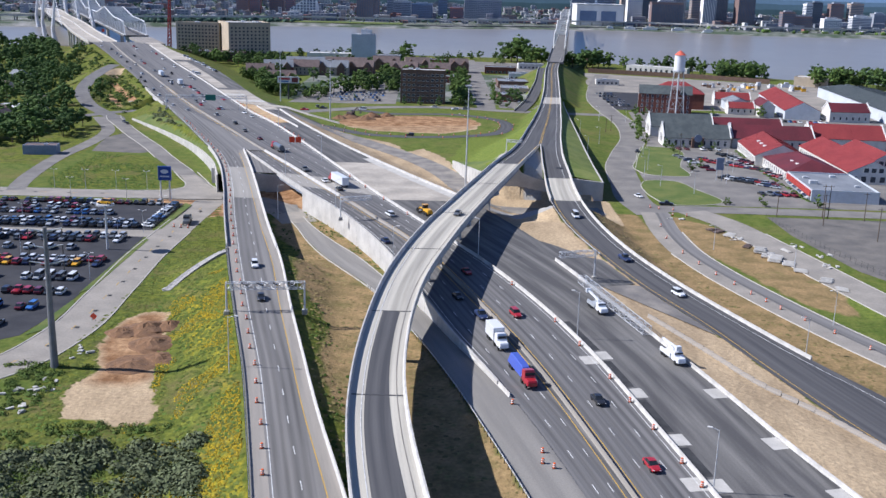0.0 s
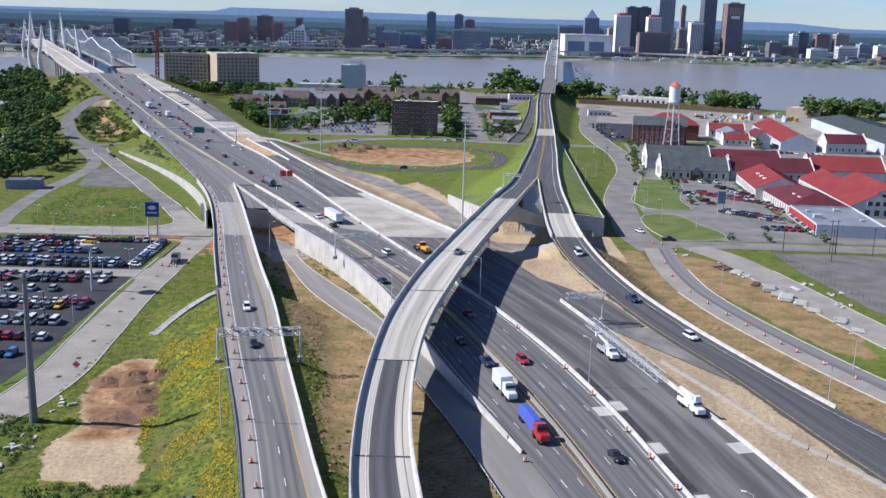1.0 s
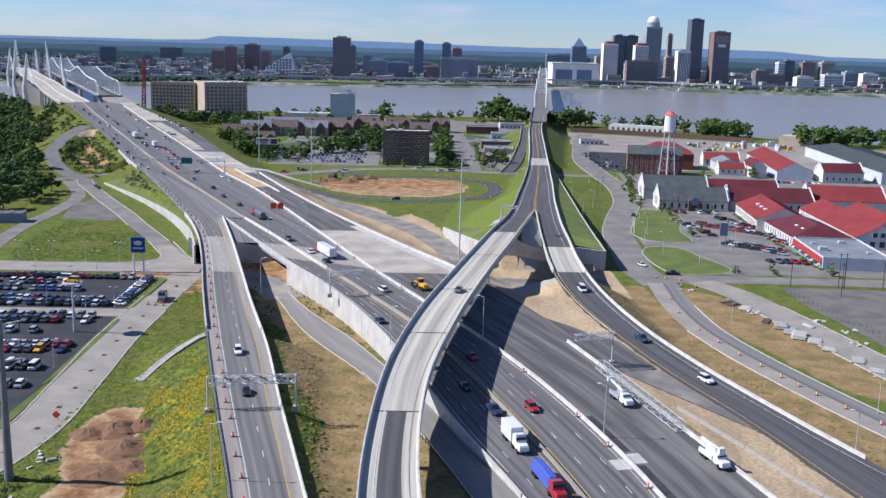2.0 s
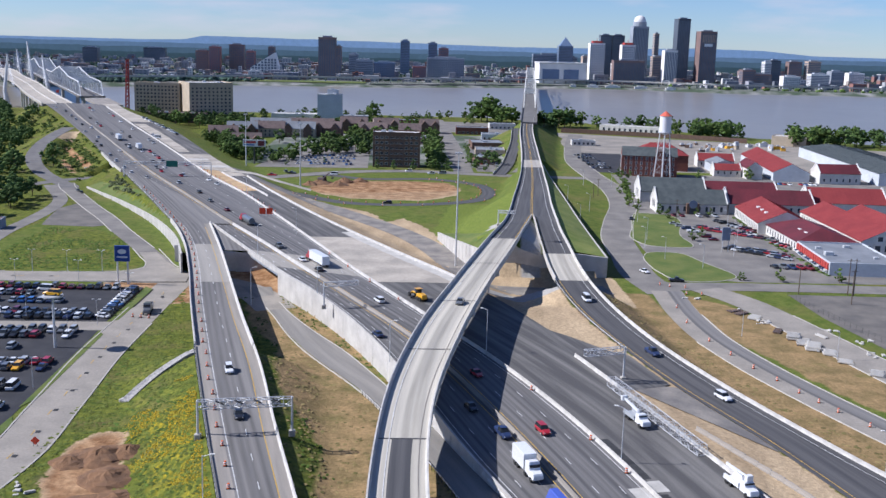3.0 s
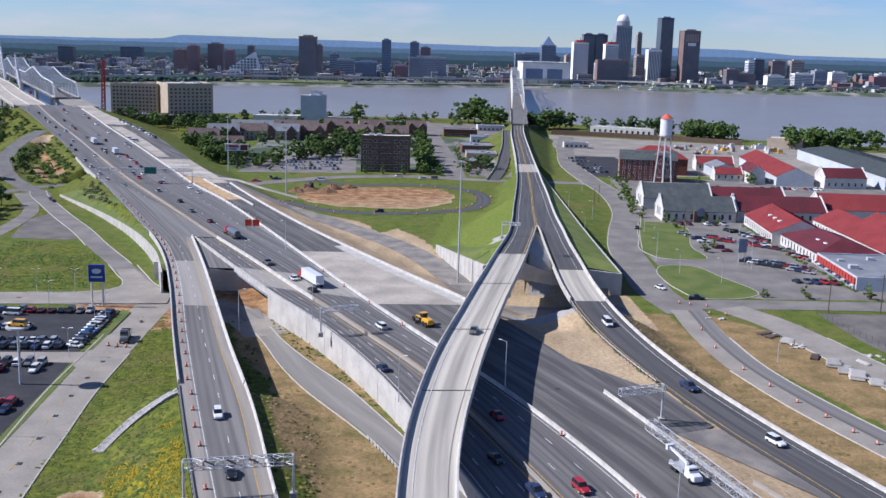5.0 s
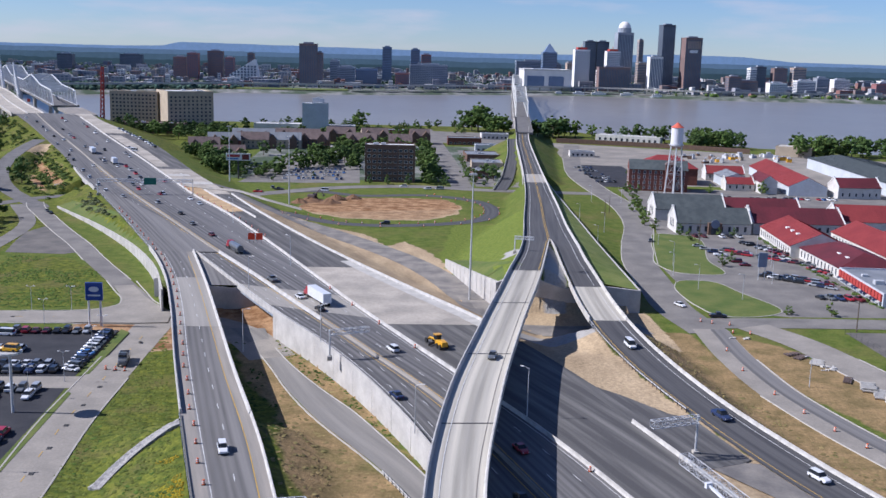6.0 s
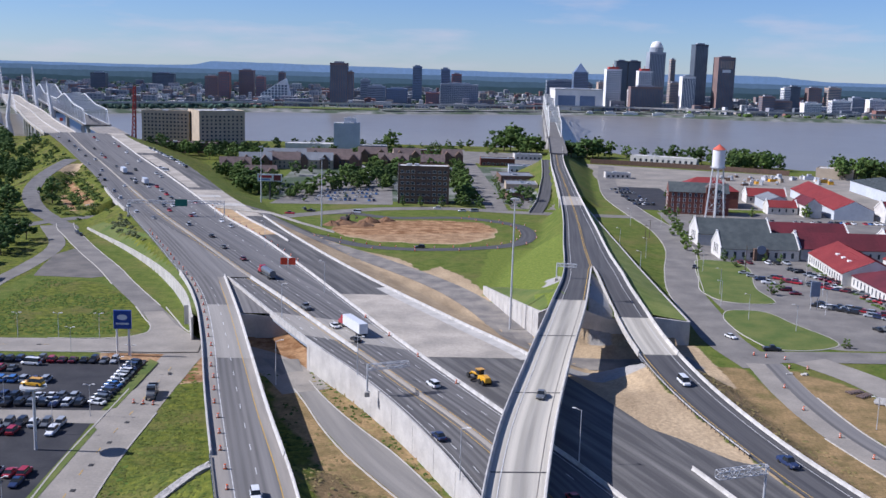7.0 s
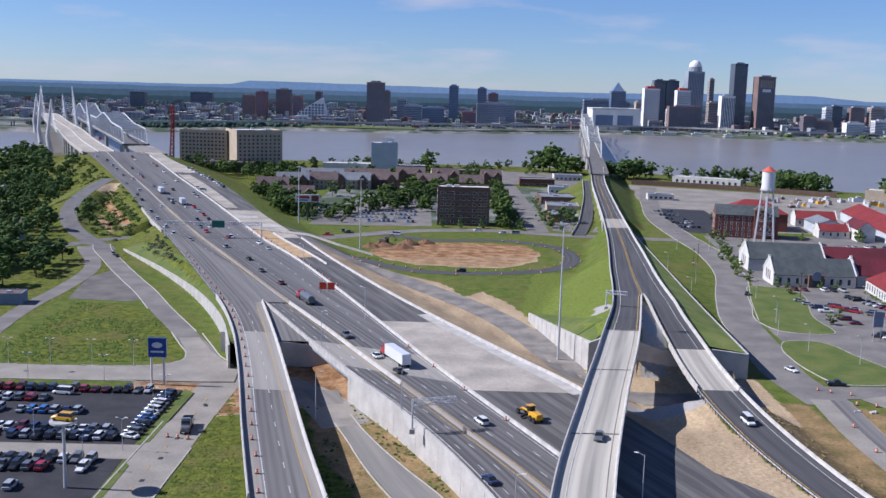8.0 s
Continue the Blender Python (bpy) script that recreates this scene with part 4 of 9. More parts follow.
# abutment and wing walls under the bridge ends
ax = np.linspace(15.5, 62.6, 60)
at_ = np.interp(ax, [15.5, 19, 20, 28.6, 30, 38, 38.5, 49, 52, 62.6], [9.5, 11, 12.8, 12.8, 10.5, 7.6, 7.8, 9.0, 8.6, 7.4])
structure("wall_abutment", sweep("wall_abutment", np.stack([ax, np.full(60, 395.6), at_], 1), [(-0.5, None), (-0.5, 0), (0.5, 0), (0.5, None)], low=np.full(60, -0.4)), M_WALL, "grey concrete abutment wall below the bridges", "wall")
yw2 = np.linspace(395.5, 462, 30)
structure("wall_wing", sweep("wall_wing", np.stack([wing_w(yw2), yw2, np.interp(yw2, [395, 462], [9.6, 3.2])], 1), [(-0.35, None), (-0.35, 0), (0.35, 0), (0.35, None)], low=np.full(30, -0.4)), M_WALL, "pale concrete wing wall beside the grass bank", "wall")
yf = np.linspace(693, 905, 50)
structure("wall_approach", sweep("wall_approach", np.stack([fly_l(yf), yf, fly_z(yf) - 0.4], 1), [(-0.5, None), (-0.5, 0), (0.2, 0), (0.2, None)], low=np.full(50, -0.4)), M_WALL, "pale concrete wall of the bridge approach", "wall")
ys_ = np.linspace(684, 908, 60)
structure("road_side_ramp", strip("road_side_ramp", np.stack([side_x(ys_) - 4, ys_, side_z(ys_)], 1), np.stack([side_x(ys_) + 4, ys_, side_z(ys_)], 1), 3), M_ASPHALT, "dark asphalt side ramp up to the river bridge", "road")
barrier("parapet_side", np.stack([side_x(ys_) - 4.2, ys_, side_z(ys_)], 1), "pale concrete parapet of the side ramp", None, PARAPET_L)


def pier(y):
    """A hammerhead pier under the flyover."""
    x0, x1, zt = float(fly_l(y)) + 0.8, float(fly_r(y)) - 0.8, float(fly_z(y)) - 2.75
    xm = (x0 + x1) / 2
    zb = float(height(xm, y)) - 0.5
    t = -math.degrees(math.atan(float(fly_l(y + 2) - fly_l(y - 2)) / 4))
    root = thing("flyover_pier", (xm, y, zb), "pale concrete hammerhead pier under the flyover", "pier", "flyover piers", t)
    h, w = zt - zb, (x1 - x0) / 2
    bm = hull([(-0.9, 1.5, 1.5, 0, h - 1.2), (0.9, 1.5, 1.5, 0, h - 1.2)])
    part("column", bm, M_WALL, root)
    vs = [(-w, h), (w, h), (w, h - 0.9), (1.5, h - 2.0), (-1.5, h - 2.0), (-w, h - 0.9)]
    v = [(a, -1.0, b) for a, b in vs] + [(a, 1.0, b) for a, b in vs]
    part("cap_beam", mesh("cap_beam", v, [(5, 4, 3, 2, 1, 0), (6, 7, 8, 9, 10, 11)] + [(i, (i + 1) % 6, (i + 1) % 6 + 6, i + 6) for i in range(6)]), M_WALL, root)


for y in (20, 70, 118, 160, 205, 257, 300, 347):
    pier(y)

# abutments on the far side of the street below the highway
gx_ = np.linspace(-77, -61.5, 12)
structure("wall_gore", sweep("wall_gore", np.stack([gx_, np.full(12, 395.2), np.interp(gx_, [-77, -61.5], [7.45, 6.2])], 1), [(-0.4, None), (-0.4, 0), (0.4, 0), (0.4, None)], low=np.full(12, -0.4)), M_WALL, "grey concrete abutment below the fork", "wall")
gx_ = np.linspace(-61.2, -26, 12)
structure("wall_gore_east", sweep("wall_gore_east", np.stack([gx_, 395.2 + (gx_ + 61.2) * 0.42, np.full(12, 5.4)], 1), [(-0.4, None), (-0.4, 0), (0.4, 0), (0.4, None)], low=np.full(12, -0.4)), M_WALL, "grey concrete abutment below the highway", "wall")
gx_ = np.linspace(-96, -78, 12)
structure("wall_ramp_end", sweep("wall_ramp_end", np.stack([gx_, np.full(12, 409.5), np.full(12, 6.2)], 1), [(-0.4, None), (-0.4, 0), (0.4, 0), (0.4, None)], low=np.full(12, -0.4)), M_WALL, "grey concrete abutment below the ramp", "wall")


def wall_joints(name, fx, y0, y1, step, out, top, low):
    """Dark vertical joints between wall panels, set just proud of the face."""
    owner = bpy.data.objects[name]
    for y in np.arange(y0, y1, step):
        x, z1, z0 = float(fx(y)) + out, float(top(y)), float(low(y))
        if z1 - z0 > 0.8:
            bm = bmesh.new()
            box(bm, x - 0.04, x + 0.04, y - 0.06, y + 0.06, z0, z1)
            part("panel_joint", bm, M_JOINT, owner)


M_JOINT = material("joint_shadow_line", (0.32, 0.305, 0.28), (0.26, 0.25, 0.23), 1.0, 0.95)
wall_joints("wall_highway", way_l, 205, 362, 12.0, -0.52, lambda y: way_z(y) + 0.1, lambda y: height(way_l(y) - 1.2, y) - 0.3)
wall_joints("wall_wing", wing_w, 399, 462, 5.0, -0.37, lambda y: np.interp(y, [395, 462], [9.5, 3.1]), lambda y: -0.2)
wall_joints("wall_west", wall_w, 396, 588, 6.0, -0.27, lambda y: np.interp(y, [390, 440, 500, 590], [7.1, 5.1, 3.1, 0.8]), lambda y: -0.2)


# ---- streets, lots and islands ----
def draped(name, line, half, cols=4, lift=0.07):
    """A road surface that lies on the ground along a line of (x, y)."""
    p = spline([(x, y, 0) for x, y in line], 3.0)
    me = strip(name, offset(p, -half), offset(p, half), cols)
    co = np.empty(len(me.vertices) * 3)
    me.vertices.foreach_get("co", co)
    co = co.reshape(-1, 3)
    co[:, 2] = height(co[:, 0], co[:, 1]) + lift
    me.vertices.foreach_set("co", co.ravel())
    return me


def kerb_line(pts, closed=False, step=2.0):
    p = [(x, y, 0) for x, y in pts]
    q = spline(p, step)
    q[:, 2] = height(q[:, 0], q[:, 1])
    return q


def kerb(name, pts):
    return structure(name, sweep(name, kerb_line(pts), [(-0.2, -0.2), (-0.2, 0.17), (0.15, 0.2), (0.2, 0.1), (0.2, -0.2)]), M_KERB, "pale concrete kerb", "kerb")


def shifted(line, d):
    p = offset(spline([(x, y, 0) for x, y in line], 6.0), d)
    return [(x, y) for x, y, _ in p]


ST_A = [(-88, 392), (-89, 362), (-89.6, 325), (-90, 296), (-88.4, 256), (-88, 226), (-93, 204), (-106, 188), (-135, 168), (-190, 140)]
ST_CROSS = [(-420, 372), (-260, 378), (-150, 381.5), (-110, 382.5), (-84, 382)]
ST_B = [(-92, 384), (-98, 400), (-113, 431), (-131.5, 467), (-145, 495), (-160.6, 524), (-172, 546), (-184, 570), (-195, 592), (-200, 606)]
ST_UNDER = [(-92, 384), (-80, 382), (-70, 376), (-60, 364), (-50, 343)]
ST_FARW = [(-192, 588), (-196, 597)] + [(float(farw_x(y)), y) for y in range(606, 842, 16)]
ST_WEST = [(-176, 648), (-186, 637), (-204, 619.7), (-219, 595), (-229, 582), (-250, 566), (-300, 552), (-420, 545)]
ST_FIELD = [(-166, 383), (-168, 390), (-175, 430), (-178, 462), (-178, 492), (-182, 540), (-206, 598)]
ST_COURT = [(-120, 628), (-97, 646), (-37, 688), (0, 694), (41, 684), (75, 680), (118, 676)]
ST_TOWN = [(27, 694), (27, 760), (26, 900), (24, 1050), (22, 1150)]
ST_EAST = [(150, 1000), (128, 880), (112, 760), (111, 690), (112, 634), (105, 568), (91, 512), (83, 475), (79, 436), (76, 398), (79, 372)]
ST_SECOND = [(78, 383), (100, 384), (157, 383), (260, 378), (420, 370)]
ST_FRONT = [(80, 376), (78, 345), (79, 316), (83.5, 292), (89.5, 270), (100, 238), (118, 195), (150, 130)]
ST_DIAG = [(95, 380), (103, 362), (107, 345), (112, 318), (118, 286), (128, 240), (150, 170)]
LOOP = [(-108, 640), (-90, 606), (-68, 582), (-39, 556), (2, 558), (26, 573), (36, 603), (31, 636), (6, 656), (-37, 652), (-62, 666), (-85, 655)]
HAUL = [(-104, 620), (-76, 578), (-38, 522), (-4.5, 458), (8.5, 408), (10, 392), (16, 376), (34, 372), (60, 376)]
for nm, line, half, mat, lab in (
    ("street_a", ST_A, 5.6, M_STREET, "pale concrete street with a dashed centre line"),
    ("street_cross", ST_CROSS, 7.0, M_STREET, "pale concrete cross street"),
    ("street_b", ST_B, 3.9, M_LOT_GREY, "grey street beside the retaining wall"),
    ("street_under", ST_UNDER, 6.5, M_STREET, "street passing under the highway bridges"),
    ("street_far_west", ST_FARW, 4.8, M_RAMP_FLAT, "grey street climbing towards the bridges"),
    ("street_west", ST_WEST, 4.6, M_RAMP_FLAT, "grey residential street"),
    ("street_field", ST_FIELD, 3.6, M_LOT_GREY, "narrow grey side street beside the vacant field"),
    ("street_court", ST_COURT, 6.0, M_LOT_GREY, "grey avenue through the town"),
    ("street_town", ST_TOWN, 6.5, M_LOT_GREY, "grey town street towards the river"),
    ("street_east", ST_EAST, 6.8, M_LOT_GREY, "wide grey street along the approach"),
    ("street_second", ST_SECOND, 6.0, M_LOT_GREY, "grey cross street by the market"),
    ("street_front", ST_FRONT, 5.4, M_STREET, "half-repaved frontage street lined with cones"),
    ("street_diagonal", ST_DIAG, 6.2, M_STREET, "pale concrete street beside the gravel lot"),
    ("road_loop", LOOP, 3.8, M_ASPHALT, "dark asphalt loop ramp round the excavation"),
    ("road_haul", HAUL, 6.0, M_DUST, "dusty haul road on the building site"),
):
    structure(nm, draped(nm, line, half, 4, 0.07 + 0.006 * (half * 10 % 7) + 0.0013 * len(nm)), mat, lab, "street")
structure("street_front_lane", draped("street_front_lane", shifted(ST_FRONT, -2.6), 2.5, 2, 0.13), M_RAMP, "dark resurfaced lane of the frontage street", "street")
for nm, line, side in (("kerb_a", ST_A[2:], -5.8), ("kerb_a_east", ST_A[1:], 5.8), ("kerb_b", ST_B[2:], 4.1), ("kerb_b_west", ST_B[3:], -4.1), ("kerb_cross", ST_CROSS[:3], -7.2), ("kerb_cross_south", ST_CROSS[:4], 7.2), ("kerb_front", ST_FRONT[1:], -5.6), ("kerb_front_east", ST_FRONT[2:], 5.6), ("kerb_diagonal", ST_DIAG[2:], 6.4), ("kerb_diagonal_west", ST_DIAG[2:], -6.4), ("kerb_east", ST_EAST[1:9], 7.0), ("kerb_east_west", ST_EAST[2:8], -7.0), ("kerb_slip", [(float(slip_l(y)), y) for y in range(225, 350, 12)], -0.3), ("kerb_slip_east", [(float(slip_r(y)), y) for y in range(262, 362, 10)], -0.2)):
    kerb(nm, shifted(line, side))
for line in (ST_A[1:], ST_CROSS[:4]):
    p = spline([(x, y, 0.12) for x, y in line], 3)
    dashes("centre_dash", p, 0.18, 3, 9, M_YELLOW, bpy.data.objects["street_a"])
    dashes("tar_patch", p + np.array([0.9, 0, 0.02]), 1.0, 1.3, 11.5, M_TAR, bpy.data.objects["street_a"], 5)

structure("street_corner", fan("street_corner", [(-113, 424), (-108.5, 413), (-105.6, 404.5), (-104.6, 400.5), (-105.2, 396.8), (-107, 394), (-109.8, 391.8), (-114, 390.2), (-120, 389), (-120, 376), (-96, 376), (-85, 377), (-86, 388), (-89.5, 394.5), (-94, 400.5), (-99, 409), (-106.5, 425)], 0.145), M_STREET, "pale concrete street corner with a wide curve", "street")
kerb("kerb_field", [(-117.2, 431), (-110.5, 416), (-105.6, 404.5), (-105.0, 397.5), (-109.5, 392.2), (-119, 389.8), (-132, 389.2)])
kerb("kerb_wall_foot", [(-107, 431), (-99.5, 414), (-94, 402), (-90.5, 397)])
M_GRAVEL = material("lot_gravel_fines", (0.17, 0.155, 0.135), (0.11, 0.103, 0.095), 0.12, 0.95, bump=0.2)
M_YARD = material("yard_dust", (0.29, 0.26, 0.22), (0.20, 0.185, 0.16), 0.05, 0.95, fine=12, fine_amount=0.5)
for nm, pts, z, mat, lab in (
    ("lot_bridge", [(-44, 1004), (20, 1000), (92, 985), (100, 1090), (90, 1120), (-40, 1140)], 0.05, M_LOT_GREY, "grey riverside car park"),
    ("lot_hotel", [(116.5, 712), (121, 838), (158, 832), (150, 706)], 0.09, M_LOT, "dark asphalt car park beside the brick hotel"),
    ("lot_dealer_north", [(-260, 366), (-97.2, 368.5), (-97.2, 326), (-260, 322)], 0.05, M_LOT, "dark asphalt car dealer's lot"),
    ("lot_dealer_south", [(-260, 317), (-96.8, 317), (-96, 290), (-95.5, 240), (-98, 222), (-115, 205), (-260, 180)], 0.05, M_LOT, "dark asphalt car dealer's lot"),
    ("lot_drive", [(-260, 322), (-95, 326), (-95, 317), (-260, 317)], 0.06, M_STREET, "pale concrete drive between the lots"),
    ("lot_market", [(90, 470), (112, 560), (125, 700), (330, 720), (330, 392), (112, 392), (86, 400)], 0.03, M_LOT_GREY, "grey asphalt lot round the market halls"),
    ("lot_gravel", [(122, 374), (420, 366), (420, 240), (150, 250), (128, 300), (122, 345)], 0.04, M_GRAVEL, "grey gravel lot behind a wire fence"),
    ("lot_river", [(118, 720), (122, 900), (135, 1020), (300, 950), (420, 900), (420, 720)], 0.04, M_YARD, "pale dusty yard by the river"),
    ("lot_town", [(-110, 700), (-36, 706), (-40, 860), (-92, 858)], 0.05, M_LOT_GREY, "grey office car park"),
    ("lot_town_east", [(36, 700), (80, 700), (84, 930), (40, 930)], 0.05, M_LOT_GREY, "pale yards of low commercial buildings"),
    ("lot_old", [(-169, 478), (-146, 476), (-139, 482), (-149, 503), (-160, 520), (-172, 538), (-176, 522), (-173, 500)], 0.05, M_GRAVEL, "cracked grey lot overgrown with weeds"),
):
    structure(nm, fan(nm, pts, z), mat, lab, "lot")

M_LAWN = material("mown_grass", (0.072, 0.112, 0.020), (0.128, 0.148, 0.036), 0.12, 0.95, bump=0.4, fine=16, fine_amount=0.45)


yv = np.linspace(396, 590, 60)
verge("verge_wall_west", np.stack([wall_w(yv), yv, np.interp(yv, [390, 440, 500, 590], [7.2, 5.2, 3.2, 0.9])], 1), M_LAWN, 1)
yv = np.linspace(398, 460, 24)
verge("verge_wing", np.stack([wing_w(yv), yv, np.interp(yv, [395, 462], [9.6, 3.2])], 1), M_LAWN, 1)
yv = np.linspace(397, 711, 90)
ve = np.stack([off_r(yv) + 0.3, yv, np.where(yv > 456, fly_z(yv), np.minimum(off_z(yv), fly_z(yv))) - 0.25], 1)
structure("verge_wall_east", strip("verge_wall_east", ve, np.stack([wall_e(yv), yv, wall_ez(yv) - 0.12], 1), 4), material("young_grass", (0.12, 0.165, 0.03), (0.19, 0.215, 0.052), 0.16, 0.95, bump=0.5, fine=14, fine_amount=0.5), "bright green grass strip beside the approach", "grass")


def island(name, pts, label):
    out = rounded(pts, 1.5)
    lawn = structure(name, fan(name, out, 0.16), M_LAWN, label, "lawn")
    p = np.array([(x, y, 0.0) for x, y in out + out[:2]])
    part("kerb", sweep("kerb", p, [(-0.2, -0.2), (-0.2, 0.17), (0.15, 0.2), (0.2, -0.2)], caps=False), M_KERB, lawn)


island("island_north", [(101, 526), (108, 543), (117, 541), (113, 480), (110, 455), (93, 458), (89.5, 470), (95, 500)], "mown grass island by the market")
island("island_south", [(85.5, 434), (90, 443), (101, 443), (107, 425), (110.5, 397), (100, 391.5), (89, 392.5), (85, 405), (84, 420)], "mown grass island at the crossing")
for nm, pts in (("verge_lot", [(-96.6, 369), (-93.5, 366), (-94.2, 328), (-96.6, 326)]), ("verge_lot_south", [(-96.4, 316), (-94.2, 313), (-94, 262), (-96, 255)]), ("verge_lot_end", [(-95.5, 250), (-93.8, 246), (-94, 226), (-97, 222)])):
    structure(nm, fan(nm, pts, 0.14), M_LAWN, "narrow grass strip between lot and street", "lawn")


# ---- vehicles ----
def paint(name, c, rough=0.3):
    m = material(name, c, tuple(v * 0.9 for v in c), 2.0, rough, 0.0, fine_amount=0.05)
    m.node_tree.nodes["Principled BSDF"].inputs["Coat Weight"].default_value = 0.5
    return m


PAINTS = {k: paint("paint_" + k, c) for k, c in dict(white=(0.72, 0.73, 0.74), silver=(0.36, 0.38, 0.40), grey=(0.13, 0.14, 0.15), black=(0.02, 0.021, 0.024), navy=(0.025, 0.04, 0.10), blue=(0.05, 0.16, 0.42), red=(0.36, 0.02, 0.03), maroon=(0.14, 0.018, 0.03), yellow=(0.70, 0.36, 0.02), green=(0.03, 0.09, 0.05)).items()}
M_GLASS = material("car_glass", (0.018, 0.022, 0.027), (0.03, 0.035, 0.04), 1.0, 0.08)
M_TYRE = material("tyre_rubber", (0.018, 0.018, 0.018), (0.03, 0.03, 0.03), 3.0, 0.9)
M_LAMP = material("lamp_lens", (0.75, 0.75, 0.72), (0.6, 0.6, 0.6), 3.0, 0.2)
M_TAIL = material("tail_lens", (0.4, 0.02, 0.02), (0.3, 0.02, 0.02), 3.0, 0.25)


# length, width, waist, roof, bonnet end, cabin from and to, roof from and to (y forward)
SHAPES = dict(
    sedan=(4.75, 1.82, 0.92, 1.44, (-1.75, 1.05), (-0.95, 0.25)),
    suv=(4.7, 1.88, 1.05, 1.74, (-2.2, 1.05), (-2.0, 0.45)),
    pickup=(5.7, 1.98, 1.12, 1.86, (-0.75, 1.35), (-0.55, 0.7)),
    van=(5.3, 1.98, 1.1, 2.1, (-2.5, 1.9), (-2.4, 1.3)),
)
CAR_MESH = {}


def car_parts(kind, colour):
    if (kind, colour) in CAR_MESH:
        return CAR_MESH[kind, colour]
    ln, w, waist, roof, cab, top = SHAPES[kind]
    h, hw = ln / 2, w / 2
    bm = hull([(-h, hw * 0.86, hw * 0.84, 0.42, waist * 0.88), (-h + 0.18, hw, hw * 0.95, 0.28, waist * 0.97), (-h * 0.4, hw, hw * 0.96, 0.24, waist), (h * 0.35, hw, hw * 0.96, 0.24, waist), (h * 0.55, hw, hw * 0.94, 0.26, waist * 0.97), (h - 0.25, hw * 0.97, hw * 0.9, 0.28, waist * 0.84), (h, hw * 0.82, hw * 0.76, 0.42, waist * 0.70)])
    if kind == "pickup":  # the open bed
        box(bm, -hw * 0.82, hw * 0.82, -h + 0.25, cab[0] - 0.1, waist - 0.02, waist + 0.03)
    box(bm, -hw * 0.72, hw * 0.72, top[0], top[1], roof - 0.05, roof + 0.01)
    for sx in (-1, 1):
        box(bm, sx * hw * 0.98, sx * (hw + 0.18), cab[1] - 0.35, cab[1] - 0.2, waist, waist + 0.14)
    bodies = bpy.data.meshes.new("body")
    bm.to_mesh(bodies)
    bm.free()
    bodies.materials.append(PAINTS[colour])
    key = ("glass", kind)
    if key not in CAR_MESH:
        bm = bmesh.new()
        lo = [bm.verts.new((sx * hw * 0.9, y, waist - 0.04)) for sx, y in ((-1, cab[0]), (1, cab[0]), (1, cab[1]), (-1, cab[1]))]
        hi = [bm.verts.new((sx * hw * 0.72, y, roof - 0.04)) for sx, y in ((-1, top[0]), (1, top[0]), (1, top[1]), (-1, top[1]))]
        for i in range(4):
            bm.faces.new((lo[i], lo[(i + 1) % 4], hi[(i + 1) % 4], hi[i]))
        bm.faces.new(hi)
        bmesh.ops.recalc_face_normals(bm, faces=bm.faces)
        g = bpy.data.meshes.new("window_band")
        bm.to_mesh(g)
        bm.free()
        g.materials.append(M_GLASS)
        CAR_MESH[key] = g
        bm = bmesh.new()
        bmesh.ops.create_cone(bm, cap_ends=True, segments=12, radius1=0.34, radius2=0.34, depth=0.24, matrix=Matrix.Rotation(math.pi / 2, 4, "Y"))
        wmesh = bpy.data.meshes.new("wheel")
        bm.to_mesh(wmesh)
        bm.free()
        wmesh.materials.append(M_TYRE)
        CAR_MESH["wheel", kind] = wmesh
        for nm, y, mat in (("headlight", h - 0.06, M_LAMP), ("tail_light", -h + 0.02, M_TAIL)):
            bm = bmesh.new()
            for sx in (-1, 1):
                box(bm, sx * hw * 0.5, sx * hw * 0.8, y - 0.06, y + 0.06, waist * 0.62, waist * 0.74)
            q = bpy.data.meshes.new(nm)
            bm.to_mesh(q)
            bm.free()
            q.materials.append(mat)
            CAR_MESH[nm, kind] = q
    CAR_MESH[kind, colour] = bodies
    return bodies


COLOUR_WORDS = dict(white="white", silver="silver", grey="dark grey", black="black", navy="dark blue", blue="bright blue", red="red", maroon="maroon", yellow="yellow", green="dark green")
KIND_WORDS = dict(sedan=("sedan", "car"), suv=("suv", "car"), pickup=("pickup_truck", "pickup"), van=("van", "van"))


def car(kind, colour, x, y, z, turn, where, group, lights=False):
    nm, cat = KIND_WORDS[kind]
    root = thing(nm, (x, y, z if y < 560 else z - 0.2), f"{COLOUR_WORDS[colour]} {nm.replace('_', ' ')} {where}", cat, group, turn)
    part("body", car_parts(kind, colour), None, root)
    part("window_band", CAR_MESH["glass", kind], None, root, "dark tinted glass")
    ln, w = SHAPES[kind][:2]
    for sx in (-1, 1) if y < 560 else ():
        for sy in (-1, 1):
            o = part("wheel", CAR_MESH["wheel", kind], None, root, "black tyre")
            o.location = (sx * (w / 2 - 0.1), sy * ln * 0.31, 0.34)
    if lights and y < 560:
        part("headlight", CAR_MESH["headlight", kind], None, root)
        part("tail_light", CAR_MESH["tail_light", kind], None, root)
    return root


def row(y, x0, x1, pitch, colours, kinds, skip=0.06, turn=0.0, where="parked in the dealer's lot", group="cars in the dealer's lot", z=0.05):
    x = x0
    while x < x1:
        if rng.random() > skip:
            car(rng.choice(kinds), rng.choice(colours), x + rng.uniform(-0.12, 0.12), y + rng.uniform(-0.2, 0.2), z, turn + rng.uniform(-2, 2) + (180 if rng.random() < 0.2 else 0), where, group)
        x += pitch


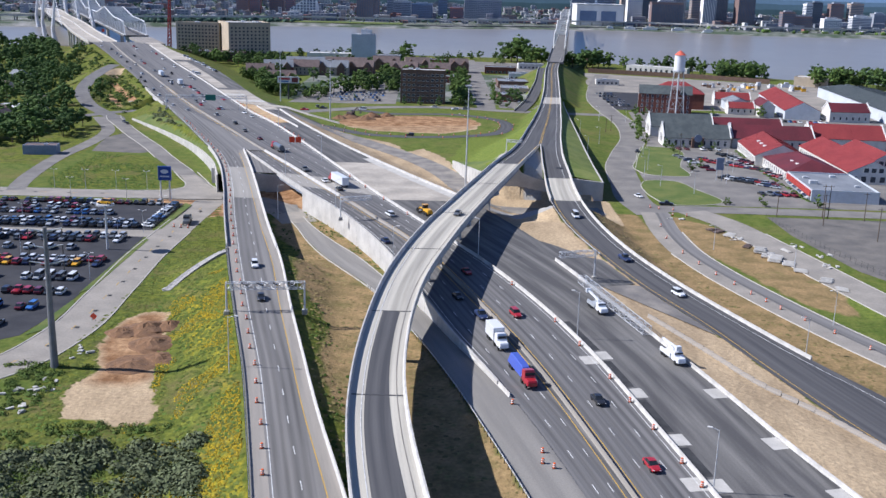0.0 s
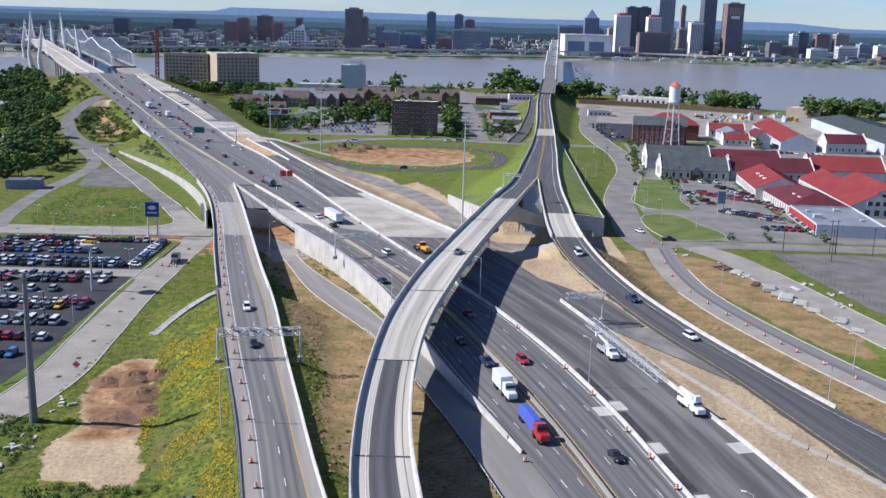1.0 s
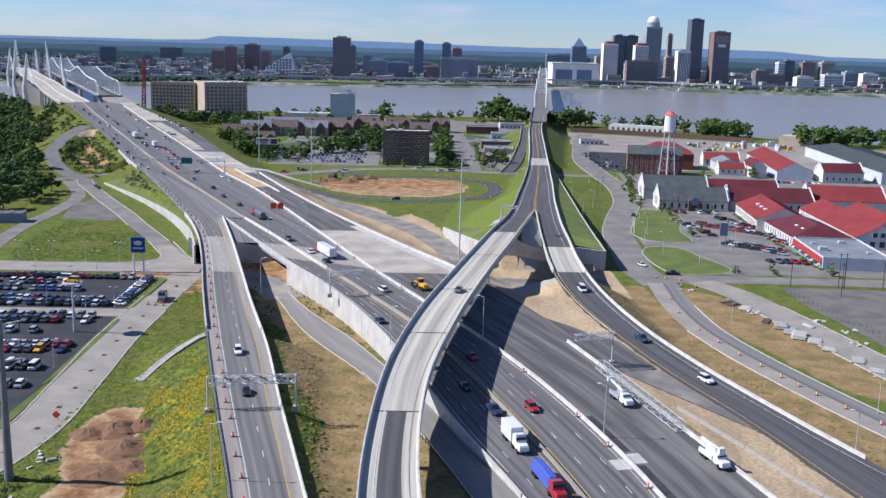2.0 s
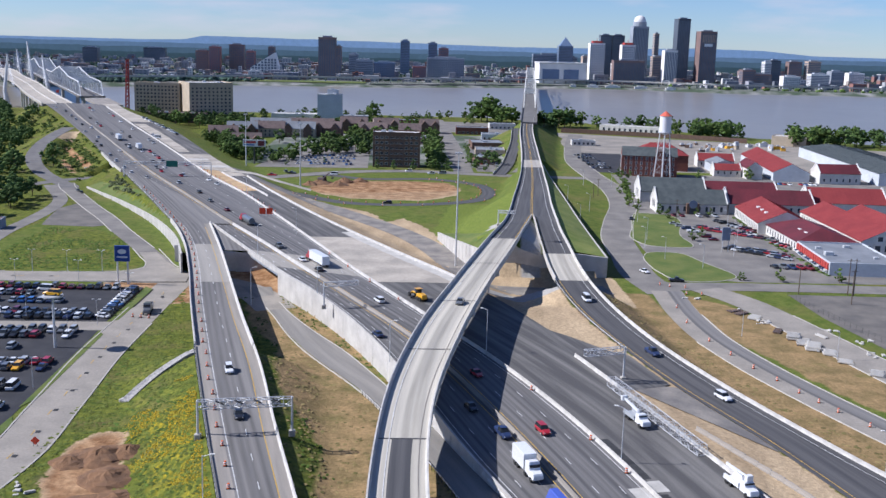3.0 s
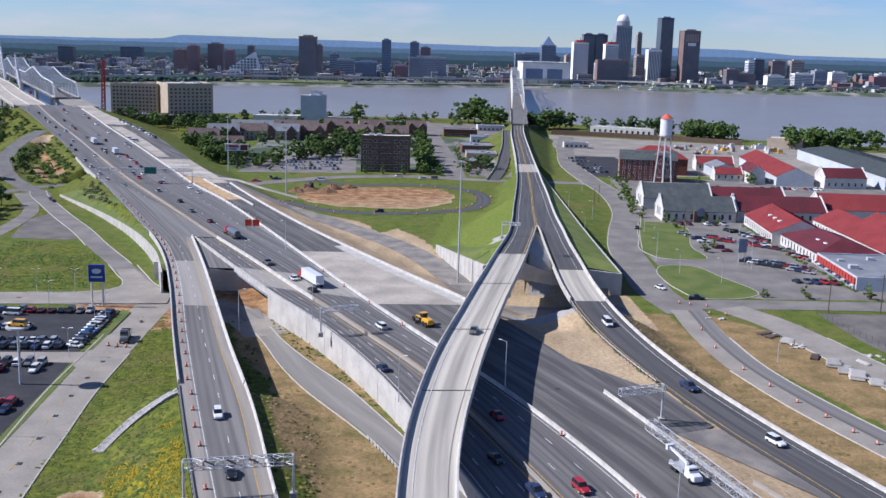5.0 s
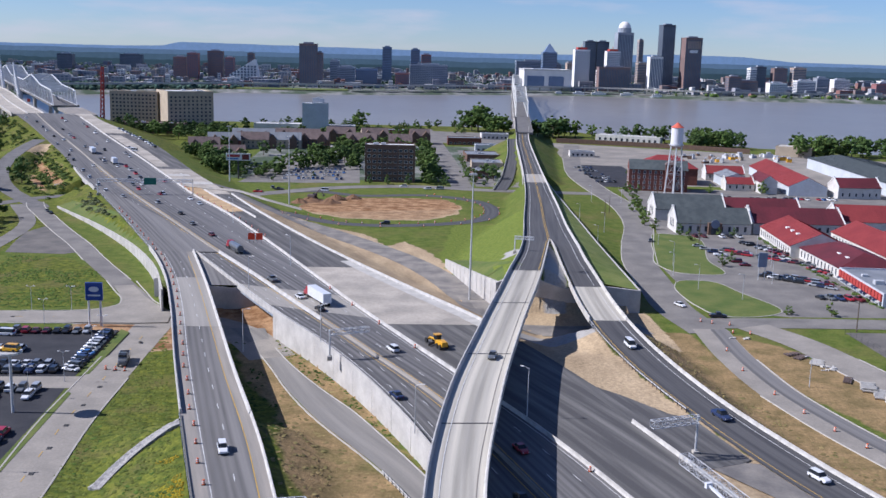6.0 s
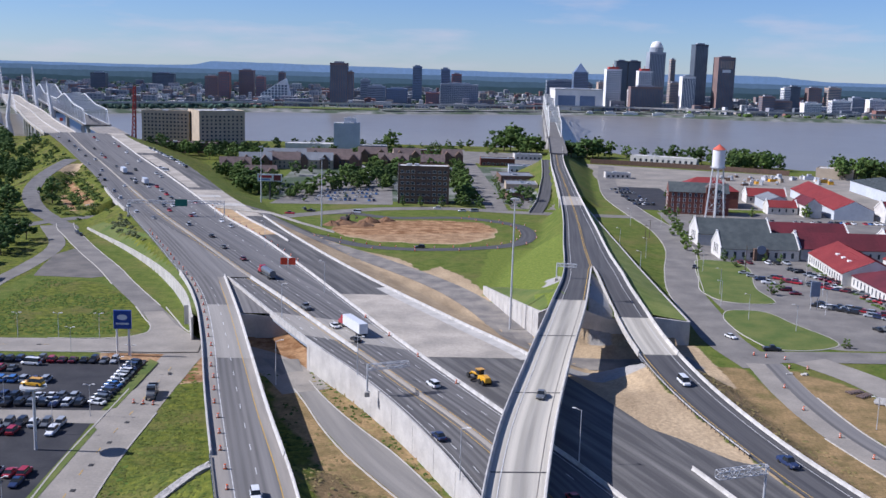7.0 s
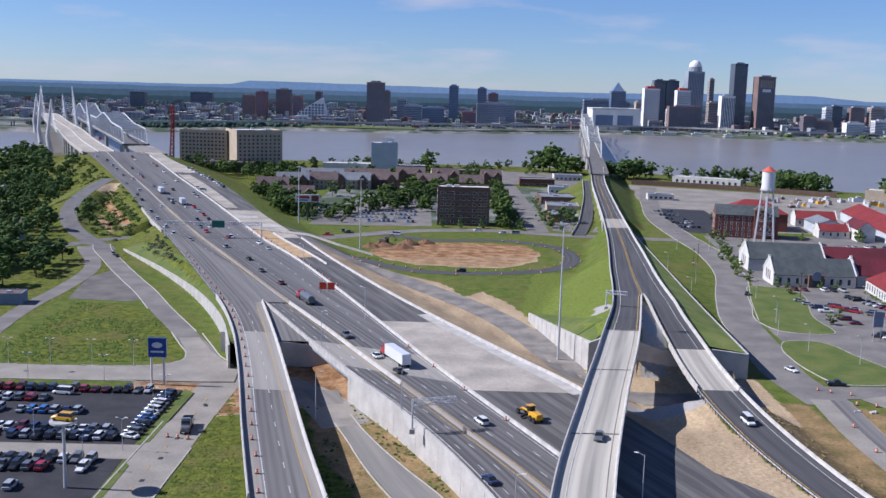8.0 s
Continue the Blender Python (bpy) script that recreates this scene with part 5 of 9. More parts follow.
DARK = ["black", "navy", "grey", "grey", "black", "silver", "navy", "white"]
MIXED = ["white", "silver", "grey", "black", "red", "navy", "white", "silver", "blue", "maroon"]
REDS = ["red", "maroon", "red", "grey", "black", "white"]
BOTH, TALL = ["sedan", "suv"], ["suv", "suv", "pickup"]
row(365.6, -168, -103, 2.85, ["grey", "maroon", "navy", "black", "silver", "red"], BOTH)
row(357, -166, -128, 3.0, REDS, BOTH, 0.3)
row(347.5, -166, -116, 2.85, MIXED, BOTH, 0.12)
row(334.6, -166, -106, 2.85, MIXED + ["white", "silver"], BOTH)
row(329.6, -166, -103, 2.85, DARK, TALL)
row(315, -166, -101, 2.85, DARK, TALL)
row(310.2, -166, -101, 2.85, DARK + ["red", "white"], TALL)
row(299.5, -166, -108, 6.5, ["white", "navy", "silver"], ["suv"], 0.4)
row(287, -166, -100, 2.85, ["white", "silver", "red", "red", "yellow", "navy", "white"], BOTH)
row(282, -166, -100, 2.85, ["red", "yellow", "navy", "grey", "white", "red"], BOTH)
row(268, -166, -102, 3.2, ["white", "silver", "grey"], ["suv", "van", "van"], 0.3)
row(255, -166, -100, 2.85, REDS, TALL)
row(242, -166, -102, 3.0, MIXED, BOTH, 0.2)
row(229, -166, -104, 3.0, MIXED, BOTH, 0.25)
for i in range(13):  # the slanting rank along the kerb
    car(rng.choice(BOTH), ["black", "navy", "navy", "white", "silver", "white", "silver", "blue", "navy", "navy", "black", "grey", "white"][i], -99.6, 363.5 - i * 2.75, 0.05, 68 + rng.uniform(-3, 3), "parked in the dealer's lot", "cars in the dealer's lot")

# traffic on the roads
def heading(f, y, away=True):
    s = float(f(y + 2) - f(y - 2)) / 4
    return -math.degrees(math.atan(s)) + (0 if away else 180)


def on_road(kind, colour, x, y, zf, f, away, where):
    return car(kind, colour, x, y, float(zf(y)) + 0.03, heading(f, y, away), where, "traffic", True)


for k, c, x, y, away in (("suv", "white", -50.5, 261.8, False), ("sedan", "black", -43.8, 234.2, False)):
    on_road(k, c, x, y, ramp_z, ramp_mid, away, "driving on the ramp")
for k, c, x, y in (("sedan", "white", -45.9, 380.2), ("sedan", "black", -38.9, 366), ("suv", "white", -18, 327.6), ("sedan", "navy", -17.4, 294.2), ("pickup", "grey", -56.5, 402), ("sedan", "maroon", -89, 480), ("sedan", "grey", -101, 504), ("sedan", "black", -111, 530), ("suv", "silver", -128, 562), ("sedan", "red", -133, 590), ("sedan", "white", -150, 625), ("suv", "grey", -163, 650), ("sedan", "white", -182, 700), ("van", "white", -197, 726)):
    on_road(k, c, x, y, way_z, way_m, True, "driving on the highway")
for k, c, x, y in (("sedan", "red", 6.6, 264.8), ("sedan", "black", 4.0, 243.5), ("suv", "red", 17.9, 231.5), ("pickup", "navy", 9.6, 229.8), ("sedan", "black", 31, 183), ("sedan", "red", 36.5, 157)):
    on_road(k, c, x, y, way_z, way_m, False, "driving on the highway")
for i in range(26):  # the denser traffic towards the river
    y = 560 + i * 15.5
    f = between(way_m, way_r, rng.choice((0.2, 0.5, 0.82)))
    on_road(rng.choice(BOTH + ["pickup"]), rng.choice(["white", "black", "silver", "grey", "red", "white"]), float(f(y)), y, way_z, way_m, False, "driving on the highway")
for i in range(16):
    y = 575 + i * 25 + rng.uniform(-5, 5)
    f = between(way_l, way_m, rng.choice((0.25, 0.55, 0.85)))
    on_road(rng.choice(BOTH), rng.choice(["white", "black", "silver", "grey", "navy", "white"]), float(f(y)), y, way_z, way_m, True, "driving on the highway")
for i in range(12):
    y = 800 + i * 8.5
    car(rng.choice(["suv", "pickup", "van"]), rng.choice(["white", "white", "silver", "black"]), float(way_n(y)) - 3.5, y, float(way_z(y)) + 0.08, heading(way_n, y) + rng.uniform(-4, 4), "parked along the bridge works", "cars at the bridge works")
on_road("sedan", "grey", 4.1, 297.4, fly_z, between(fly_l, fly_r, 0.5), False, "driving on the flyover")
for k, c, x, y in (("van", "white", 44.2, 332.1), ("pickup", "navy", 52.9, 284.4), ("suv", "white", 62.2, 255)):
    on_road(k, c, x, y, off_z, off_r, False, "driving on the exit ramp")
for k, c, x, y, t in (("sedan", "white", 79, 404.7, 200), ("pickup", "black", 87.3, 390.5, 265), ("sedan", "black", 99.6, 522.5, 160), ("sedan", "black", -181, 571, 30), ("sedan", "grey", -185, 578, 30), ("suv", "black", -20, 557, 90), ("suv", "white", -9, 693, 95)):
    car(k, c, x, y, 0.12, t, "driving on the street", "street traffic", True)

# market and town car parks
MK = "parked at the market"
for x0, y0, dx, dy, n, t in ((118, 512, 1.2, -6.6, 8, 80), (127, 503, 2.4, -2.2, 10, 55), (131, 495, 2.4, -2.3, 10, 55), (142, 522, 0.9, -2.9, 11, 88), (126, 452, 2.2, -2.4, 9, 55), (129, 456, 2.2, -2.4, 8, 55), (150, 470, 1.0, -2.9, 9, 88), (133, 418, 3.2, -0.6, 5, 10), (124, 536, 4.2, 0.0, 6, 5)):
    for i in range(n):
        if rng.random() > 0.15:
            car(rng.choice(BOTH + ["pickup"]), rng.choice(["black", "navy", "grey", "white", "silver", "red", "maroon", "black"]), x0 + i * dx, y0 + i * dy, 0.04, t + rng.uniform(-4, 4) + rng.choice((0, 180)), MK, "cars at the market")
for j in range(4):
    row(722 + j * 17, -84, -46, 3.0, ["white", "silver", "blue", "white", "navy"], BOTH, 0.12, 0, "parked in the office car park", "cars in the office car park")
for j in range(5):
    row(735 + j * 20, 119, 132, 2.9, ["black", "navy", "silver", "white", "grey"], BOTH, 0.1, 0, "parked beside the brick hotel", "cars by the brick hotel")
for j in range(4):
    row(742 + j * 36, 42, 70, 3.4, ["white", "silver", "black", "red"], BOTH, 0.35, 0, "parked at the low shops", "cars at the shops")
row(668, 175, 250, 3.4, MIXED, BOTH, 0.35, 0, MK, "cars at the market")


def lorry(x, y, z, turn, label, cab_paint, load, length=13.5, group="lorries"):
    """A tractor with a box, tank, tarped or open load."""
    root = thing("lorry", (x, y, z), label, "lorry", group, turn)
    bm = hull([(length / 2 - 0.2, 1.15, 1.1, 0.9, 3.1), (length / 2 + 1.4, 1.2, 1.05, 0.8, 3.3), (length / 2 + 1.9, 1.2, 1.1, 0.6, 1.9), (length / 2 + 3.4, 1.1, 1.0, 0.6, 1.75), (length / 2 + 3.6, 1.0, 0.9, 0.65, 1.4)])
    part("cab", bm, PAINTS[cab_paint], root)
    bm = bmesh.new()
    box(bm, -1.0, 1.0, length / 2 + 1.5, length / 2 + 1.78, 1.95, 2.8)
    part("windscreen", bm, M_GLASS, root)
    bm = bmesh.new()
    if load == "tank":
        rod(bm, (0, -length / 2, 2.1), (0, length / 2 - 0.6, 2.1), 1.2, n=16)
        box(bm, -1.0, 1.0, -length / 2, length / 2 - 0.6, 0.8, 1.0)
        mat = PAINTS["grey"]
    elif load == "tarp":
        bm.free()
        bm = hull([(-length / 2, 1.2, 0.5, 1.0, 2.4), (-length / 2 + 0.6, 1.25, 0.8, 1.0, 3.1), (0, 1.25, 0.85, 1.0, 3.3), (length / 2 - 1.2, 1.25, 0.8, 1.0, 3.0), (length / 2 - 0.6, 1.2, 0.6, 1.0, 2.4)])
        mat = paint("blue_tarpaulin", (0.06, 0.10, 0.42), 0.6)
    elif load == "bed":
        for sx in (-1, 1):
            box(bm, sx * 1.15, sx * 1.25, -length / 2, length / 2 - 0.5, 1.0, 2.2)
        box(bm, -1.25, 1.25, -length / 2, length / 2 - 0.5, 0.9, 1.05)
        box(bm, -1.15, 1.15, -length / 2, -length / 2 + 0.1, 1.0, 2.2)
        box(bm, -1.15, 1.15, length / 2 - 0.6, length / 2 - 0.5, 1.0, 2.4)
        mat = PAINTS["grey"]
    else:
        box(bm, -1.3, 1.3, -length / 2, length / 2 - 0.6, 1.05, 4.0)
        bmesh.ops.bevel(bm, geom=bm.edges[:], offset=0.06, segments=1, affect="EDGES")
        mat = PAINTS["white"]
    part("load_body", bm, mat, root)
    for y_ in (-length / 2 + 1.2, -length / 2 + 2.5, length / 2 - 0.2, length / 2 + 2.6):
        for sx in (-1, 1):
            bm = bmesh.new()
            rod(bm, (sx * 0.85, y_, 0.5), (sx * 1.2, y_, 0.5), 0.5, n=12)
            part("wheel", bm, M_TYRE, root, "black tyre")
    return root


lorry(-39.8, 375.5, float(way_z(375)), heading(way_m, 375), "white box trailer lorry with a red cab on the highway", "red", "box")
lorry(-75, 449, float(way_z(450)), heading(way_m, 450), "dark tanker lorry with a red cab on the highway", "red", "tank", 11)
lorry(16.6, 196, float(way_z(196)), heading(way_m, 196, False), "red lorry with a blue tarped load on the highway", "red", "tarp", 10)
lorry(12.2, 214.5, float(way_z(214)), heading(way_m, 214, False), "white box lorry on the highway", "white", "box", 6.5)
lorry(-88.2, 339, 0.1, 188, "dusty tipper lorry with an open bed on the street", "grey", "bed", 4.6)
lorry(-187, 712, float(way_z(712)), heading(way_m, 712), "white box trailer lorry on the highway", "white", "box", 9)
lorry(-214, 762, float(way_z(762)), heading(way_m, 762), "white box trailer lorry on the highway", "white", "box", 12)


def bucket_truck(x, y, turn, crane):
    z = float(way_z(y)) + 0.03
    root = thing("service_truck", (x, y, z), "white service truck with a " + ("crane boom" if crane else "lift bucket") + " on the new carriageway", "truck", "service trucks", turn)
    part("cab", hull([(1.2, 1.1, 1.0, 0.6, 2.5), (2.4, 1.15, 1.0, 0.6, 2.55), (2.9, 1.15, 1.05, 0.55, 1.7), (4.2, 1.0, 0.95, 0.55, 1.55), (4.35, 0.9, 0.85, 0.6, 1.2)]), PAINTS["white"], root)
    bm = bmesh.new()
    box(bm, -0.95, 0.95, 2.45, 2.7, 1.65, 2.35)
    part("windscreen", bm, M_GLASS, root)
    bm = bmesh.new()
    box(bm, -1.2, 1.2, -4.0, 1.0, 0.85, 1.1)
    for sx in (-1, 1):
        box(bm, sx * 0.8, sx * 1.22, -3.8, 0.9, 1.1, 1.75)
    bmesh.ops.bevel(bm, geom=bm.edges[:], offset=0.03, segments=1, affect="EDGES")
    part("bed", bm, PAINTS["white"] if not crane else PAINTS["silver"], root)
    bm = bmesh.new()
    rod(bm, (0, 0.4, 1.1), (0, 0.4, 2.6), 0.35)
    beam(bm, (0, 0.4, 2.6), (0.2, -4.6, 3.3), 0.45, 0.4)
    beam(bm, (0.2, -4.6, 3.3), (0.3, 2.0 if not crane else -5.4, 3.5), 0.3)
    part("boom", bm, PAINTS["white"], root)
    bm = bmesh.new()
    box(bm, -0.4, 0.8, (2.0 if not crane else -6.0), (2.9 if not crane else -5.3), 2.9, 3.9)
    part("bucket", bm, PAINTS["white"], root)
    for y_ in (-3.0, -1.8, 3.2):
        for sx in (-1, 1):
            bm = bmesh.new()
            rod(bm, (sx * 0.8, y_, 0.5), (sx * 1.15, y_, 0.5), 0.5, n=12)
            part("wheel", bm, M_TYRE, root, "black tyre")


bucket_truck(38.4, 237.5, heading(way_n, 237, False), True)
bucket_truck(50.4, 206.5, heading(way_n, 206, False), False)

# motor grader parked under the flyover's far side
gz = float(way_z(332)) + 0.03
grader = thing("motor_grader", (-6.4, 332, gz), "yellow motor grader parked on the new carriageway", "grader", "", heading(way_m, 332))
part("chassis", hull([(-4.0, 0.9, 0.8, 0.7, 2.0), (-2.0, 1.0, 0.9, 0.7, 2.2), (-0.4, 1.0, 0.9, 0.7, 1.9), (0.0, 0.3, 0.3, 1.3, 1.8), (4.0, 0.25, 0.25, 1.1, 1.6), (4.4, 0.5, 0.5, 0.6, 1.3)]), PAINTS["yellow"], grader)
bm = bmesh.new()
box(bm, -0.75, 0.75, -0.6, 0.7, 1.8, 3.1)
part("cab", bm, M_GLASS, grader)
bm = bmesh.new()
box(bm, -0.9, 0.9, -0.8, 0.9, 3.1, 3.25)
part("cab_roof", bm, PAINTS["yellow"], grader)
bm = bmesh.new()
box(bm, -1.9, 1.9, 1.4, 1.6, 0.15, 0.8, Matrix.Rotation(radians(25), 4, "Z"))
part("blade", bm, M_DARK_STEEL, grader)
for y_ in (-3.2, -1.6, 4.2):
    for sx in (-1, 1):
        bm = bmesh.new()
        rod(bm, (sx * 0.8, y_, 0.65), (sx * 1.25, y_, 0.65), 0.65, n=14)
        part("wheel", bm, M_TYRE, grader, "black tyre")


for x, y, k, c, t in ((-92.7, 658, "pickup", "red", 78), (-86.5, 676, "suv", "grey", 20), (-82, 669, "pickup", "black", 75), (-55.7, 668, "van", "white", 80), (5.3, 683, "suv", "white", 92), (12.5, 684, "van", "silver", 92)):
    car(k, c, x, y, 0.15, t, "standing beside the building site", "site vehicles", True)
for x, y in ((-214, 790), (-210, 786), (-206, 789), (-202, 792), (-197, 790), (-191, 778), (-186, 764), (-180, 748), (-173, 726), (-166, 708)):
    if float(way_r(y)) + 2 < x < float(way_n(y)) + 6:
        car(rng.choice(("van", "pickup", "van")), "white", x, y, float(way_z(y)) + 0.08, 60 + rng.uniform(-20, 20), "parked on the bridge works", "cars at the bridge works", True)


M_EXC = material("digger_brown", (0.16, 0.12, 0.11), (0.11, 0.085, 0.08), 0.4, 0.95)


def excavator(x, y, turn):
    """A tracked digger with its arm raised over a heap."""
    root = thing("excavator", (x, y, float(height(x, y)) + 1.2), "dark brown tracked excavator on an earth heap", "excavator", "", turn)
    for sx in (-1, 1):
        part("track", hull([(-2.4, 0.3, 0.3, 0.3, 0.7), (-2.0, 0.34, 0.34, 0.0, 1.0), (2.0, 0.34, 0.34, 0.0, 1.0), (2.4, 0.3, 0.3, 0.3, 0.7)]), M_TYRE, root).location = (sx * 1.25, 0, -0.2)
    part("house", hull([(-2.6, 1.3, 1.2, 1.0, 2.3), (-2.0, 1.4, 1.3, 0.9, 2.5), (1.0, 1.4, 1.3, 0.9, 2.2), (1.4, 1.3, 1.2, 1.0, 2.0)]), M_EXC, root, "rust-brown engine house")
    part("cab", hull([(-0.2, 0.5, 0.45, 0.9, 3.2), (1.5, 0.5, 0.45, 0.9, 3.1), (1.8, 0.5, 0.45, 0.9, 2.4)]), M_GLASS, root, "dark glazed cab").location = (-0.8, 0.3, 0)
    for nm, a, b, w in (("boom", (0.4, 1.0, 2.0), (0.4, 4.4, 5.4), 0.6), ("arm", (0.4, 4.4, 5.4), (0.4, 6.6, 2.8), 0.42)):
        bm = bmesh.new()
        beam(bm, a, b, w, w * 0.8)
        bmesh.ops.bevel(bm, geom=bm.edges[:], offset=0.06, segments=1, affect="EDGES")
        part(nm, bm, M_EXC, root)
    part("bucket", hull([(6.0, 0.6, 0.6, 1.7, 2.6), (6.9, 0.6, 0.6, 1.9, 2.9)]), M_DARK_STEEL, root)


excavator(-59.5, 628, 250)

# ---- trees ----
def foliage(name, a, b):
    m = material(name, a, b, 0.35, 0.9, bump=0.5, fine=6, spread=0.22, fine_amount=0.5)
    nt = m.node_tree
    g, hs, vr = nt.nodes.new("ShaderNodeNewGeometry"), nt.nodes.new("ShaderNodeHueSaturation"), nt.nodes.new("ShaderNodeMapRange")
    bsdf = nt.nodes["Principled BSDF"]
    old = bsdf.inputs["Base Color"].links[0].from_socket
    vr.inputs["To Min"].default_value, vr.inputs["To Max"].default_value = 0.7, 1.35
    nt.links.new(g.outputs["Random Per Island"], vr.inputs["Value"])
    nt.links.new(vr.outputs[0], hs.inputs["Value"])
    nt.links.new(old, hs.inputs["Color"])
    nt.links.new(hs.outputs[0], bsdf.inputs["Base Color"])
    bsdf.inputs["Specular IOR Level"].default_value = 0.15
    return m


M_LEAF = [foliage("leaves_dark", (0.046, 0.084, 0.026), (0.076, 0.118, 0.034)), foliage("leaves_mid", (0.060, 0.106, 0.026), (0.098, 0.144, 0.036)), foliage("leaves_light", (0.080, 0.130, 0.028), (0.126, 0.172, 0.042))]
M_BARK = material("bark", (0.14, 0.105, 0.075), (0.09, 0.07, 0.05), 2.0, 0.95, bump=0.5)
ICO = bmesh.new()
bmesh.ops.create_icosphere(ICO, subdivisions=1, radius=1)
ICO_V = np.array([v.co[:] for v in ICO.verts])
ICO_F = [tuple(v.index for v in q.verts) for q in ICO.faces]
ICO.free()


def clumps(name, centres, radii, r, jag=0.35, sides=None):
    """Ragged leaf clumps as one mesh, plus loose leaf sprays that break the outline."""
    g = np.random.default_rng(r.randrange(10**6))
    c, q = np.array([tuple(v) for v in centres], dtype=float), np.array(radii, dtype=float)
    n, k = len(c), len(ICO_V)
    stretch = np.stack([g.uniform(0.8, 1.25, n), g.uniform(0.8, 1.25, n), g.uniform(0.65, 0.95, n)], 1)
    core = 0.8 if (sides or 0) > 4 else 1.0
    v = c[:, None] + ICO_V[None] * g.uniform(1 - jag, 1 + jag, (n, k, 1)) * (q[:, None] * stretch * core)[:, None]
    verts, faces = [v.reshape(-1, 3)], [tuple(map(int, t)) for t in (np.arange(n)[:, None, None] * k + np.array(ICO_F)[None]).reshape(-1, 3)]
    if sides:
        d = g.normal(size=(n, sides, 3)) * np.array([1, 1, 0.85])
        d /= np.linalg.norm(d, axis=2, keepdims=True)
        at = c[:, None] + d * (q[:, None] * stretch)[:, None] * g.uniform(0.75, 1.25, (n, sides, 1))
        nor = d + g.normal(size=d.shape) * 0.45 + np.array([0, 0, 0.3])
        u = np.cross(nor, g.normal(size=d.shape))
        u /= np.linalg.norm(u, axis=2, keepdims=True)
        w = np.cross(nor, u)
        w /= np.linalg.norm(w, axis=2, keepdims=True)
        s = q[:, None, None] * g.uniform(0.16, 0.42, (n, sides, 1))
        verts.append(np.stack([at - u * s, at + w * s * 0.8, at + u * s, at - w * s * 0.8], 2).reshape(-1, 3))
        faces += [tuple(map(int, t)) for t in (n * k + np.arange(n * sides * 4)).reshape(-1, 4)]
    return mesh(name, np.concatenate(verts), faces)


def tree_mesh(seed, tall, wide, n=46, low=0.1):
    """Trunk with limbs, and a crown of clumps gathered round the limb ends."""
    r = random.Random(seed)
    bm = bmesh.new()
    rod(bm, (0, 0, -0.4), (r.uniform(-0.2, 0.2), r.uniform(-0.2, 0.2), tall * 0.45), tall * 0.026, tall * 0.017, 7)
    ends = []
    for i in range(7):
        a = i * 2.4 + r.uniform(-0.4, 0.4)
        d = wide * r.uniform(0.45, 0.85)
        e = Vector((math.cos(a) * d, math.sin(a) * d, tall * r.uniform(0.26, 0.76)))
        rod(bm, (0, 0, tall * r.uniform(0.25, 0.42)), e, tall * 0.012, tall * 0.004, 5)
        ends.append(e)
    ends.append(Vector((0, 0, tall * 0.85)))
    trunk = bpy.data.meshes.new("trunk")
    bm.to_mesh(trunk)
    bm.free()
    trunk.materials.append(M_BARK)
    cs, rs = [], []
    for i in range(n):
        e = ends[i % len(ends)]
        sp = wide * 0.24
        p = e + Vector((r.gauss(0, sp), r.gauss(0, sp), r.gauss(0, tall * 0.1)))
        p.z = min(max(p.z, tall * low), tall * 0.98)
        cs.append(p)
        rs.append(wide * r.uniform(0.17, 0.34))
    return trunk, cs, rs, r


TREES = []
for i, (tall, wide, n) in enumerate(((13, 5.2, 44), (10, 4.2, 38), (16, 5.8, 50), (8, 3.2, 34), (19, 7.5, 56), (6, 2.1, 28))):
    trunk, cs, rs, r = tree_mesh(i + 3, tall, wide, n)
    crowns = []
    for m in M_LEAF:
        me = clumps("crown", cs, rs, random.Random(i), 0.33, 9)
        me.materials.append(m)
        crowns.append(me)
    TREES.append((tall, trunk, crowns))


def tree(x, y, tall, shade=1, label="broad green leafy tree", group="trees", z=None):
    i = min(range(len(TREES)), key=lambda k: abs(TREES[k][0] - tall) + rng.uniform(0, 2.5))
    k = tall / TREES[i][0]
    root = thing("tree", (x, y, float(height(x, y)) if z is None else z), label, "tree", group, rng.uniform(0, 360))
    root.scale = (k * rng.uniform(0.9, 1.15), k * rng.uniform(0.9, 1.15), k)
    part("trunk", TREES[i][1], None, root)
    part("crown", TREES[i][2][shade], None, root)
    return root


def grove(n, x0, x1, y0, y1, t0, t1, shades, label, group):
    for _ in range(n):
        x, y = rng.uniform(x0, x1), rng.uniform(y0, y1)
        if (y < 1000 and float(way_l(y)) - 6 < x < float(way_n(y)) + 8) or (abs(x - float(np.interp(y, [600, 690, 870, 1030], [-205, -250, -302, -345]))) < 9 and y > 590):
            continue
        tree(x, y, rng.uniform(t0, t1), rng.choice(shades), label, group)


